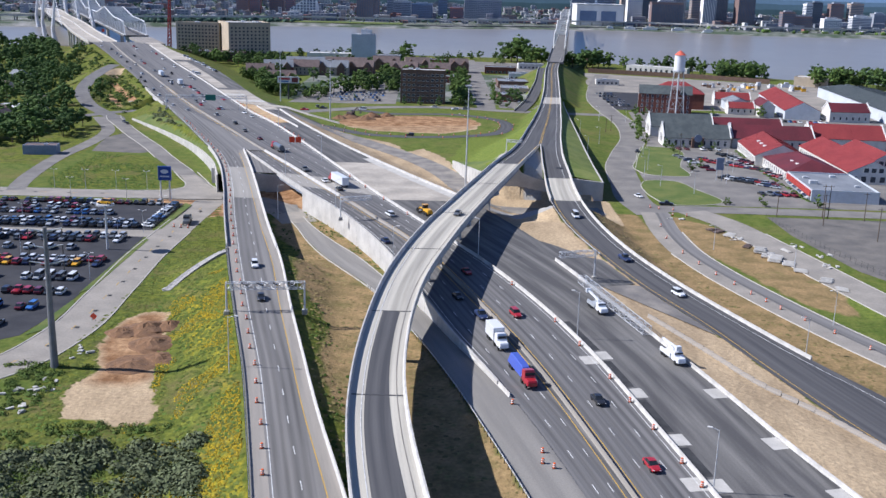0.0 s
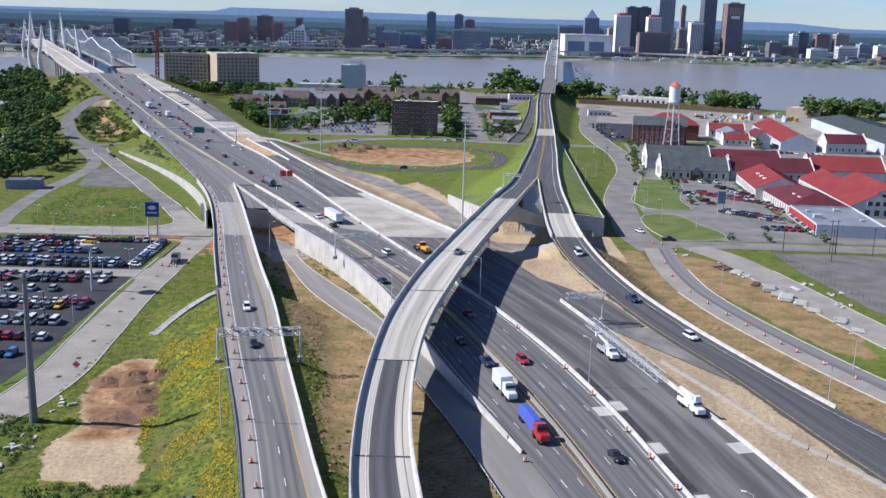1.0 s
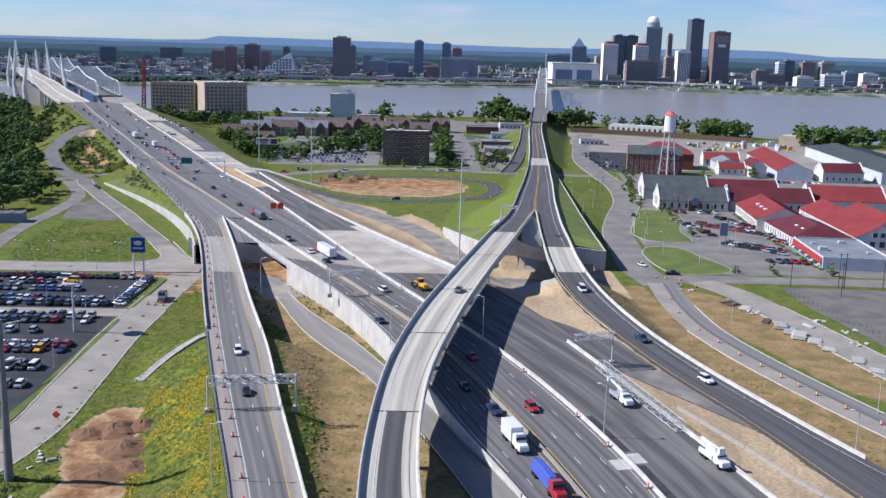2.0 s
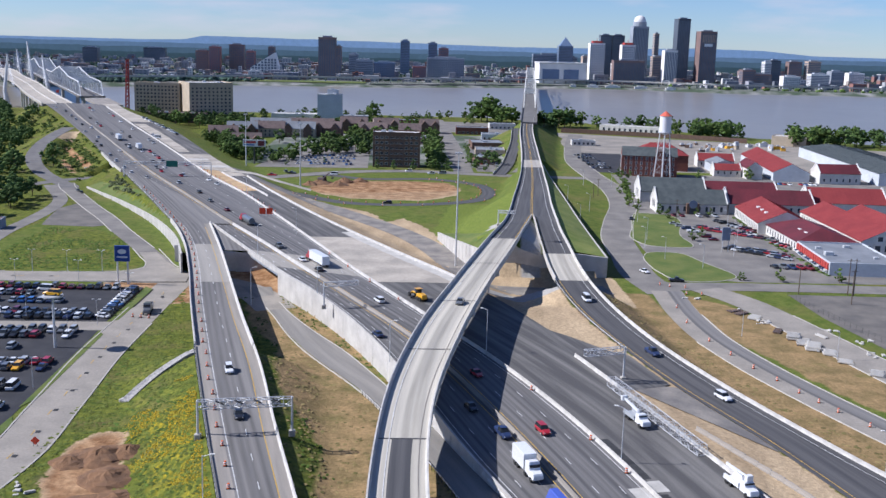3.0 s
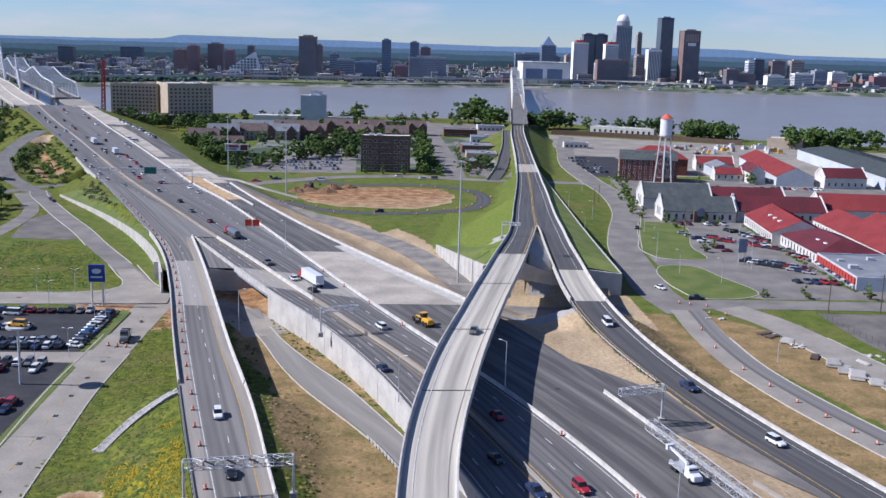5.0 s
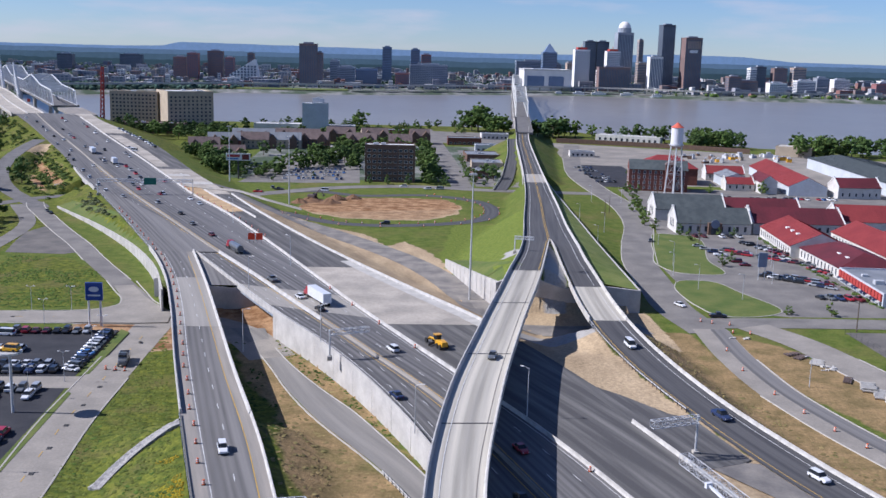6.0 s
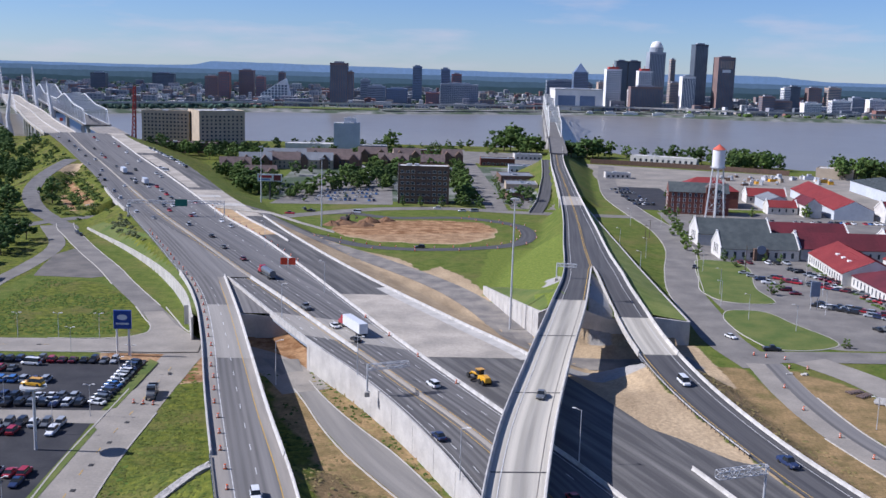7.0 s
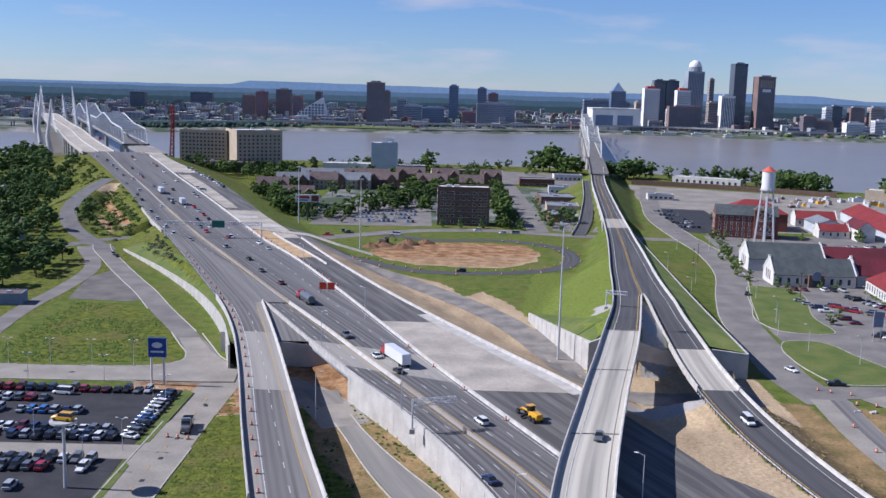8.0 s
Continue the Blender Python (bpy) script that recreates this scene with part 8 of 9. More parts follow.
def tower(name, x0, x1, y, top, depth, label, mat, bands="grid", pane=None, base=0.0):
    """A tall building with its window bands as relief."""
    w = x1 - x0
    root = thing(name, ((x0 + x1) / 2, y, base), label, "tower block", "skyline")
    h = top - base
    bm = bmesh.new()
    box(bm, -w / 2, w / 2, -depth / 2, depth / 2, -2, h)
    part("shaft", bm, M_CITY[mat], root)
    bm = bmesh.new()
    if bands in ("grid", "rows"):
        n = max(3, int(h / 4.2))
        for i in range(n):
            z = 3 + i * (h - 5) / n
            if bands == "rows":
                box(bm, -w / 2 + 0.6, w / 2 - 0.6, -depth / 2 - 0.25, -depth / 2 + 0.2, z, z + 2.1)
                box(bm, -w / 2 - 0.25, -w / 2 + 0.2, -depth / 2 + 0.6, depth / 2 - 0.6, z, z + 2.1)
            else:
                c = max(3, int(w / 4.2))
                for j in range(c):
                    u = -w / 2 + (j + 0.5) * w / c
                    box(bm, u - w / c * 0.33, u + w / c * 0.33, -depth / 2 - 0.25, -depth / 2 + 0.2, z, z + 2.3)
    elif bands == "cols":
        c = max(4, int(w / 3.6))
        for j in range(c):
            u = -w / 2 + (j + 0.5) * w / c
            box(bm, u - w / c * 0.3, u + w / c * 0.3, -depth / 2 - 0.25, -depth / 2 + 0.2, 4, h - 4)
    if bands != "none":
        tagged(part("window_band", bm, pane or M_PANE_CITY, root, "dark glass bands"), "dark glass bands", kind="stuff")
    else:
        bm.free()
    bm = bmesh.new()
    box(bm, -w / 2 - 0.3, w / 2 + 0.3, -depth / 2 - 0.3, depth / 2 + 0.3, h - 1.2, h + 0.8)
    part("cornice", bm, M_CITY[mat], root)
    bm = bmesh.new()
    box(bm, -w * 0.28, w * 0.28, -depth * 0.25, depth * 0.25, h, h + 4)
    part("plant_room", bm, M_CITY["grey"], root)
    return root


M_PANE_CITY = material("city_glass", (0.11, 0.14, 0.19), (0.15, 0.18, 0.23), 0.05, 0.15)
Y = 2600
dome = tower("domed_tower", 545, 584, Y, 136, 38, "tall granite tower with a pale dome", "grey", "cols")
bm = bmesh.new()
rod(bm, (0, 0, 134), (0, 0, 148), 17, 17, 16)
part("drum", bm, M_CITY["grey"], dome)
bm = bmesh.new()
bmesh.ops.create_uvsphere(bm, u_segments=24, v_segments=12, radius=15, matrix=Matrix.Translation((0, 0, 148)) @ Matrix.Diagonal((1, 1, 1.05, 1)))
part("dome", bm, M_CITY["pale"], dome, "pale ribbed dome")
tower("black_tower", 661, 692, Y + 20, 158, 42, "tall black glass tower", "dark", "cols")
tower("slim_tower", 640, 652, Y + 160, 122, 20, "slim beige tower behind the black tower", "tan", "rows")
tower("slim_tower", 694, 708, Y + 120, 124, 20, "slim grey tower behind the black tower", "grey", "rows")
hum = tower("granite_tower", 708, 749, Y - 20, 128, 44, "broad pink granite tower with a stepped top", "brown", "cols")
bm = bmesh.new()
for i in range(8):
    box(bm, -15 + i * 4.1, -13.2 + i * 4.1, -23, -21.5, 102, 120)
part("crown_fins", bm, M_CITY["tan"], hum, "tan fins at the crown")
bm = bmesh.new()
box(bm, -10, 10, -22.6, -21.5, 92, 99)
part("crown_panel", bm, M_CITY["pale"], hum)
for a, b, tp, y in ((420, 455, 92, Y - 120), (502, 534, 90, Y - 90)):
    q = tower("white_hotel_tower", a, b, y, tp, 30, "white gridded hotel tower with a red top", "pale", "grid")
    bm = bmesh.new()
    box(bm, -(b - a) * 0.32, (b - a) * 0.32, -12, 12, tp, tp + 6)
    rod(bm, (0, 0, tp + 5), (0, 0, tp + 13), 1.0, 0.2)
    part("red_cap", bm, M_RED, q, "red rooftop sign house")
for a, b in ((483, 512), (514, 545)):
    tower("twin_tower", a, b, Y + 90, 114, 28, "dark round-cornered glass tower", "dark", "rows")
tower("white_band_tower", 601, 632, Y - 110, 80, 30, "dark tower with white corner piers", "pale", "cols")
tower("river_hotel", 464, 536, Y - 190, 54, 28, "brown riverside hotel slab with ribs", "brown", "cols")
pyr = tower("pyramid_tower", 372, 408, Y + 60, 84, 30, "dark blue tower with a pointed roof", "blue", "rows")
bm = bmesh.new()
bmesh.ops.create_cone(bm, segments=4, radius1=22, radius2=1, depth=22, matrix=Matrix.Translation((0, 0, 95)) @ Matrix.Rotation(math.pi / 4, 4, "Z"))
part("spire_roof", bm, M_CITY["blue"], pyr)
arena = tower("arena", 286, 392, Y - 210, 44, 90, "wide white arena with dark glass front", "pale", "none")
for u, v in ((-46, -8), (2, 36)):
    bm = bmesh.new()
    box(bm, u, v, -45.6, -44.5, 8, 32)
    part("glass_front", bm, M_CITY["blue"], arena, "blue glass wall")
bm = bmesh.new()
box(bm, -54, 54, -47, 46, 44, 47)
part("roof", bm, M_ROOF_WHITE, arena)
tl = tower("brown_tower", -203, -166, Y - 330, 88, 30, "tall brown apartment tower by the park", "brown", "cols")
tower("stepped_tower", -166, -154, Y - 330, 70, 24, "lower wing of the brown apartment tower", "brown", "cols")
tower("office_slab", -30, -7, Y + 60, 86, 22, "dark blue office tower", "blue", "rows")
tower("grey_slab", 33, 118, Y - 200, 49, 24, "wide grey hospital slab", "grey", "grid")
tower("red_slab", 40, 62, Y + 40, 82, 24, "dark blue block", "blue", "rows")
tower("red_slab", 66, 90, Y + 20, 70, 24, "red brick block", "maroon", "rows")
tower("red_block", 0, 30, Y - 260, 30, 26, "low red brick warehouse", "maroon", "grid")
for a, b, tp, y, m in ((884, 900, 58, Y, "pale"), (902, 928, 62, Y + 10, "dark"), (945, 978, 60, Y, "brown"), (990, 1022, 62, Y - 10, "tan"), (1030, 1060, 40, Y - 60, "grey"), (470, 500, 46, Y - 150, "pale"), (590, 618, 64, Y - 40, "tan"), (424, 440, 60, Y, "tan"), (398, 424, 56, Y + 80, "grey"), (330, 436, 60, Y + 250, "grey"), (-130, -90, 40, Y - 200, "grey"), (-88, -40, 36, Y - 220, "blue"), (-150, -128, 52, Y - 120, "grey"), (-480, -455, 60, Y - 100, "maroon"), (-440, -405, 66, Y - 60, "brown"), (-395, -375, 52, Y - 90, "maroon"), (-360, -345, 62, Y + 40, "brown"), (-520, -490, 50, Y - 60, "brown"), (-900, -860, 46, Y + 300, "dark"), (-760, -700, 48, Y + 400, "dark"), (940, 985, 34, Y - 160, "pale"), (860, 900, 28, Y - 200, "pale"), (800, 850, 30, Y - 150, "brown"), (770, 800, 40, Y - 180, "brown"), (1100, 1140, 36, Y, "pale"), (1160, 1210, 30, Y - 100, "maroon"), (1250, 1290, 34, Y + 60, "pale")):
    tower("city_block", a, b, y, tp, 26, "mid-rise city building beyond the river", m, rng.choice(("rows", "grid")))
atr = thing("glass_pyramid", (-331, Y - 230, 0), "white and glass wedge-shaped riverside building", "building", "skyline")
part("wedge", mesh("wedge", [(-32, -18, -1), (30, -18, -1), (30, 18, -1), (-32, 18, -1), (22, -18, 52), (22, 18, 52), (30, -18, 20), (30, 18, 20), (-32, -18, 18), (-32, 18, 18)], [(0, 1, 6, 4, 8), (3, 9, 5, 7, 2), (8, 4, 5, 9), (4, 6, 7, 5), (0, 8, 9, 3), (1, 2, 7, 6)]), M_CITY["pale"], atr)
bm = bmesh.new()
for i in range(6):
    for j in range(8):
        if 6 + i * 6 < 20 + (j * 7.4) * 0.58:
            box(bm, -29 + j * 7.2, -24.5 + j * 7.2, -18.6, -17.6, 4 + i * 6, 8 + i * 6)
tagged(part("window_band", bm, M_PANE_CITY, atr), "dark glass bands", kind="stuff")


def city_mass(name, n, x0, x1, y0, y1, h0, h1, seed, label):
    """Low roofs of the city, past counting, as one sheet of blocks."""
    r = random.Random(seed)
    verts, faces, tone = [], [], []
    for _ in range(n):
        x, y = r.uniform(x0, x1), y0 + (y1 - y0) * r.random() ** 1.3
        if y < float(bank_far(x)) + 95:
            continue
        w, d, h = 7 + 30 * r.random() ** 2, r.uniform(8, 24), h0 + (h1 - h0) * r.random() ** 3
        b = float(height(x, y)) - 1
        k = len(verts)
        for z in (b, b + h + 1):
            verts += [(x - w / 2, y - d / 2, z), (x + w / 2, y - d / 2, z), (x + w / 2, y + d / 2, z), (x - w / 2, y + d / 2, z)]
        faces += [(k + 4, k + 5, k + 6, k + 7), (k, k + 1, k + 5, k + 4), (k + 1, k + 2, k + 6, k + 5), (k + 2, k + 3, k + 7, k + 6), (k + 3, k, k + 4, k + 7)]
        # a row of dark openings on the face towards the river
        m = max(2, int(w / 7))
        for f in range(max(1, int(h / 5))):
            for j in range(m):
                u = x - w / 2 + (j + 0.5) * w / m
                q = len(verts)
                z = b + 2.5 + f * 5
                verts += [(u - w / m * 0.3, y - d / 2 - 0.2, z), (u + w / m * 0.3, y - d / 2 - 0.2, z), (u + w / m * 0.3, y - d / 2 - 0.2, z + 2.4), (u - w / m * 0.3, y - d / 2 - 0.2, z + 2.4)]
                faces.append((q, q + 1, q + 2, q + 3))
                tone.append(len(faces) - 1)
    me = mesh(name, verts, faces)
    me.materials.append(M_MASS)
    me.materials.append(M_PANE_CITY)
    idx = np.zeros(len(me.polygons), dtype=np.int32)
    idx[[t for t in tone if t < len(idx)]] = 1
    me.polygons.foreach_set("material_index", idx)
    return tagged(new(name, me), label, "city", kind="stuff")


M_MASS = bpy.data.materials.new("city_roofs")
M_MASS.use_nodes = True
_nt = M_MASS.node_tree
_g, _r = _nt.nodes.new("ShaderNodeNewGeometry"), _nt.nodes.new("ShaderNodeValToRGB")
_r.color_ramp.interpolation = "CONSTANT"
for i, c in enumerate(((0.34, 0.34, 0.36), (0.22, 0.17, 0.16), (0.46, 0.46, 0.46), (0.24, 0.12, 0.10), (0.34, 0.30, 0.27), (0.16, 0.18, 0.22), (0.30, 0.30, 0.33), (0.62, 0.61, 0.59))):
    e = _r.color_ramp.elements[i] if i < 2 else _r.color_ramp.elements.new(i / 8)
    e.position, e.color = i / 8, (*c, 1)
_nt.links.new(_g.outputs["Random Per Island"], _r.inputs[0])
_nt.links.new(_r.outputs[0], _nt.nodes["Principled BSDF"].inputs["Base Color"])
_nt.nodes["Principled BSDF"].inputs["Roughness"].default_value = 0.85
city_mass("city_roofs", 2500, -1500, 1700, 2120, 3500, 4, 20, 5, "low city roofs and walls beyond the river")


def far_woods(name, n, x0, x1, y0, y1, s0, s1, seed, mat, label, keep=None, power=1.0):
    r = random.Random(seed)
    cs, rs = [], []
    for _ in range(n):
        x, y = r.uniform(x0, x1), y0 + (y1 - y0) * r.random() ** power
        if not keep or keep(x, y):
            cs.append((x, y))
            rs.append(r.uniform(s0, s1))
    cs, rs = np.array(cs), np.array(rs)
    z = height(cs[:, 0], cs[:, 1]) + rs * 0.55
    return tagged(part(name, clumps(name, np.column_stack([cs, z]), rs, r, 0.3, 2), mat), label, "woods", kind="stuff")


# leaf colour pulled towards blue to stand in for distance haze
M_LEAF_FAR = foliage("leaves_far_hazed", (0.032, 0.062, 0.048), (0.052, 0.084, 0.062))
far_woods("city_trees", 9500, -1700, 1900, 2150, 3600, 2.4, 5.0, 3, M_LEAF_FAR, "dark green tree crowns all over the far city with a haze-blue tint", lambda x, y: y > float(bank_far(x)) + (140 if -420 < x < 1000 else 40), 0.85)
far_woods("bank_woods", 900, -760, -300, 1850, 2080, 3, 6, 6, M_LEAF_FAR, "dense dark trees on the far bank with a haze-blue tint", lambda x, y: y > float(bank_far(x)) + 12)
far_woods("bank_bushes", 300, 560, 2000, 2200, 2330, 3, 6, 8, M_LEAF[1], "bushes along the far river bank", lambda x, y: 8 < y - float(bank_far(x)) < 40)
far_woods("west_woods", 1300, -1500, -440, 700, 1170, 3, 6, 12, M_LEAF[0], "dark trees west of the bridges", lambda x, y: y < float(bank_near(x)) - 12 and x < -470 - (y - 700) * 0.25)
far_woods("east_woods", 600, 430, 1300, 640, 900, 3, 6, 13, M_LEAF[0], "dark trees east of the market")

# elevated riverside highway and park
rx = np.linspace(-1600, 2000, 90)
rv = np.stack([rx, bank_far(rx) + 62, np.full(90, 9.5)], 1)
rh = structure("road_riverside", sweep("road_riverside", rv, [(-9, 0), (-9, 1.2), (-8.5, 1.2), (-8.5, 0.2), (8.5, 0.2), (8.5, 1.2), (9, 1.2), (9, -1.6), (-9, -1.6)]), M_WALL, "elevated riverside highway in pale concrete", "road")
bm = bmesh.new()
for x in np.arange(-1580, 1980, 26):
    yv = float(bank_far(x)) + 62
    for s in (-5, 5):
        box(bm, x - 0.9, x + 0.9, yv + s - 0.9, yv + s + 0.9, -2, 8.2)
part("viaduct_piers", bm, M_WALL, rh)
px_ = np.linspace(-335, -95, 30)
structure("park_lawn", strip("park_lawn", np.stack([px_, bank_far(px_) + 8, np.full(30, 0.8)], 1), np.stack([px_, bank_far(px_) + 50, np.full(30, 2.2)], 1), 2), M_LAWN, "bright green riverside park lawn", "lawn")
qx = np.linspace(-90, 560, 60)
structure("quay", sweep("quay", np.stack([qx, bank_far(qx) + 6, np.full(60, -1.5)], 1), [(-8, -3), (-6, 0), (10, 1.5), (10, -4)]), M_LOT_GREY, "pale stone river quay", "quay")
for x, w, c in ((395, 34, "white"), (440, 46, "white"), (350, 20, "silver"), (500, 40, "grey"), (560, 30, "white")):
    yb_ = float(bank_far(x)) - 8
    q = thing("river_boat", (x, yb_, WATER), "moored white river boat at the quay", "boat", "river boats")
    part("hull", hull([(-3, w * 0.3, w * 0.34, -0.8, 2.2), (0, w * 0.5, w * 0.5, -0.8, 2.4), (4, w * 0.42, w * 0.48, -0.8, 2.4)]), PAINTS[c], q)
    bm = bmesh.new()
    box(bm, -w * 0.35, w * 0.35, -1.6, 3.2, 2.3, 7)
    box(bm, -w * 0.2, w * 0.2, -1, 2.5, 7, 9.5)
    bmesh.ops.bevel(bm, geom=bm.edges[:], offset=0.15, segments=1, affect="EDGES")
    part("cabin", bm, M_TRIM, q)


# ---- gantries, lamps, signs and barriers ----
def lattice(a, b, size, n, bar=0.09, web=0.06):
    """A box truss between two points."""
    bm = bmesh.new()
    a, b = Vector(a), Vector(b)
    d = (b - a).normalized()
    s = d.cross(Vector((0, 0, 1))).normalized() * size / 2
    u = Vector((0, 0, size / 2))
    corners = [s + u, s - u, -s - u, -s + u]
    for c in corners:
        rod(bm, a + c, b + c, bar, n=6)
    for i in range(n + 1):
        p = a + (b - a) * i / n
        for j in range(4):
            rod(bm, p + corners[j], p + corners[(j + 1) % 4], web, n=5)
            if i < n:
                q = a + (b - a) * (i + 1) / n
                e, g = (j, (j + 1) % 4) if i % 2 else ((j + 1) % 4, j)
                rod(bm, p + corners[e], q + corners[g], web, n=5)
    return bm


def gantry(name, posts, top, label, over=0.0, size=1.5):
    """Posts (x, y, z) that carry a lattice beam at height top; one post makes a bracket that reaches over."""
    x, y, z = posts[0]
    root = thing(name, (x, y, z), label, "sign gantry", "sign gantries")
    base = Vector((x, y, z))
    for p in posts:
        q = Vector(p) - base
        bm = bmesh.new()
        rod(bm, q + Vector((0, 0, -0.4)), q + Vector((0, 0, top - z + size * 0.6)), 0.26, 0.2, 10)
        post = part("post", bm, M_STEEL, root, "galvanised steel post")
        bm = bmesh.new()
        box(bm, q.x - 0.6, q.x + 0.6, q.y - 0.6, q.y + 0.6, q.z - 0.5, q.z + 0.7)
        bmesh.ops.bevel(bm, geom=bm.edges[:], offset=0.06, segments=1, affect="EDGES")
        part("footing", bm, M_KERB, post, "concrete footing")
    a = Vector((0, 0, top - z))
    b = (Vector(posts[1]) - base) if len(posts) > 1 else Vector(over)
    b.z = top - z
    part("lattice_beam", lattice(a, b, size, max(6, int((b - a).length / 1.6))), M_STEEL, root, "galvanised lattice beam")
    return root, b


g1, gb = gantry("sign_gantry", [(-50.2, 225.0, 5.9), (-32.3, 227.6, 5.9)], 12.6, "galvanised lattice sign gantry across the ramp")
for i in range(4):
    u = (i + 1) / 5
    bm = bmesh.new()
    beam(bm, (gb.x * u, gb.y * u - 0.9, 7.6), (gb.x * u + 1.6, gb.y * u - 1.1, 7.0), 0.22)
    part("luminaire", bm, M_DARK_STEEL, g1)
gantry("sign_gantry", [(-33.6, 320.6, 7.0)], 13.6, "galvanised bracket gantry beside the highway", (9.5, 3.6, 0), 1.2)
gantry("sign_gantry", [(41.4, 265.3, 5.3)], 12.6, "galvanised bracket gantry over the new carriageway", (-9.9, -3.2, 0), 1.4)
gantry("sign_gantry", [(26.0, 432, 12.2)], 17.6, "galvanised bracket gantry on the bridge approach", (6.5, -1.5, 0), 1.0)
g5, gb5 = gantry("sign_gantry", [(-163, 588, 7.4), (-117, 592, 7.4)], 14.5, "galvanised lattice sign gantry over the highway", 0, 1.4)
bm = bmesh.new()
box(bm, 22.5, 28.5, 1.0, 1.3, 5.2, 8.6)
part("sign_panel", bm, material("sign_green", (0.02, 0.17, 0.12), (0.02, 0.14, 0.10), 0.5, 0.5), g5, "plain green road sign")

# lattice beam lying by the outer barrier, waiting to be raised
yy0, yy1 = 259, 221
tb = thing("lying_lattice_beam", (float(way_n(yy0)), yy0, float(way_z(yy0))), "galvanised lattice beam lying along the barrier", "lattice beam")
part("lattice_frame", lattice((-1.2, 0, 1.25), (float(way_n(yy1) - way_n(yy0)) - 1.2, yy1 - yy0, 1.1 + float(way_z(yy1) - way_z(yy0))), 2.0, 24, 0.08, 0.05), M_STEEL, tb)


def lamp(x, y, z, tall, label, arm=1.6, heads=1, turn=0, group="street lamps", r=0.12):
    root = thing("street_lamp", (x, y, z), label, "lamp post", group, turn)
    bm = bmesh.new()
    rod(bm, (0, 0, -0.3), (0, 0, tall), r, r * 0.55, 8)
    part("pole", bm, M_STEEL, root, "pale steel pole")
    for i in range(heads):
        s = 1 if i == 0 else -1
        bm = bmesh.new()
        rod(bm, (0, 0, tall - 0.15), (s * arm, 0, tall + 0.25), 0.06, n=6)
        a = part("arm", bm, M_STEEL, root)
        bm = bmesh.new()
        box(bm, s * arm - 0.15, s * (arm + 0.7), -0.17, 0.17, tall + 0.15, tall + 0.34)
        bmesh.ops.bevel(bm, geom=bm.edges[:], offset=0.05, segments=1, affect="EDGES")
        part("lamp_head", bm, M_TRIM, a, "pale lamp head")


HW = "pale steel lamp post beside the highway"
for x, y, f, t in ((10.2, 282.5, way_z, 11), (-52.9, 426, way_z, 10.5), (31.0, 217.5, way_z, 11), (45.0, 149.3, way_z, 11), (-85, 510, way_z, 10.5), (-121, 590, way_z, 10.5)):
    lamp(x, y, float(f(y)), t, HW, 1.2, 1, 160)
for x, y in ((-13.9, 273), (-36.6, 333), (-62.5, 390)):
    lamp(x, y, float(way_z(y)) + 0.5, 10, HW, 1.2, 1, -20)
lamp(-58.6, 348, 0, 12, "pale steel lamp post beside the slip road", 1.4)
lamp(-42.5, 191.2, 4.6, 12, "pale steel lamp post beside the ramp", 1.4)
for x, y, t in ((86, 224.5, 9), (100.7, 247, 9), (88.8, 322, 8), (108, 300, 8), (93, 430, 9), (95, 470, 10), (90, 452, 9), (101, 515, 9), (104, 415, 9), (82, 540, 9), (74, 560, 9), (70.5, 500, 9), (124, 440, 9), (140, 500, 9), (135, 470, 9), (113, 640, 9), (96, 640, 9)):
    lamp(x, y, float(height(x, y)), t, "pale lamp post beside the street", 1.3, 1, 180)
for x, y in ((-141, 389.4), (-129, 389.6), (-117, 390), (-153, 389), (-141, 373.5), (-120, 373.5), (-103, 310), (-98.5, 322), (-120.4, 327), (-98.2, 345), (-98.2, 356), (-140, 327), (-126, 291), (-145, 291), (-97.4, 268)):
    lamp(x, y, 0.05, 7.5, "double-headed lamp post at the dealer's lot", 0.7, 2, 0, "lot lamps", 0.09)

# high masts with ring heads
for x, y, h in ((8.5, 410.5, 43), (-71, 615, 36), (-115, 700, 34)):
    q = thing("high_mast", (x, y, float(height(x, y))), "tall tapering high-mast light pole with a ring head", "light mast", "high masts")
    bm = bmesh.new()
    rod(bm, (0, 0, -0.3), (0, 0, h), 0.42, 0.16, 10)
    part("mast", bm, M_STEEL, q, "pale tapering steel mast")
    for i in range(8):
        bm = bmesh.new()
        a = i * math.pi / 4
        box(bm, 1.1 * math.cos(a) - 0.25, 1.1 * math.cos(a) + 0.25, 1.1 * math.sin(a) - 0.25, 1.1 * math.sin(a) + 0.25, h - 0.8, h - 0.25)
        rod(bm, (0, 0, h - 0.2), (1.1 * math.cos(a), 1.1 * math.sin(a), h - 0.3), 0.05, n=5)
        part("lamp_head", bm, M_STEEL, q)

# steel power pole and wooden poles
pp = thing("power_pole", (-82.6, 203, 0), "tall dark steel transmission pole with cross-arms", "power pole")
bm = bmesh.new()
rod(bm, (0, 0, -0.4), (0, 0, 31), 0.85, 0.4, 12)
part("pole", bm, material("weathered_steel", (0.20, 0.20, 0.21), (0.15, 0.15, 0.16), 0.6, 0.7), pp)
for z in (30, 26.5, 23):
    for s in (-1, 1):
        bm = bmesh.new()
        rod(bm, (0, 0, z), (s * 3.4, 0.6 * s, z + 0.7), 0.2, 0.1, 8)
        arm = part("cross_arm", bm, M_STEEL, pp)
        bm = bmesh.new()
        rod(bm, (s * 3.3, 0.6 * s, z + 0.6), (s * 3.3, 0.6 * s, z - 1.4), 0.12, n=6)
        part("insulator", bm, M_DARK_STEEL, arm)
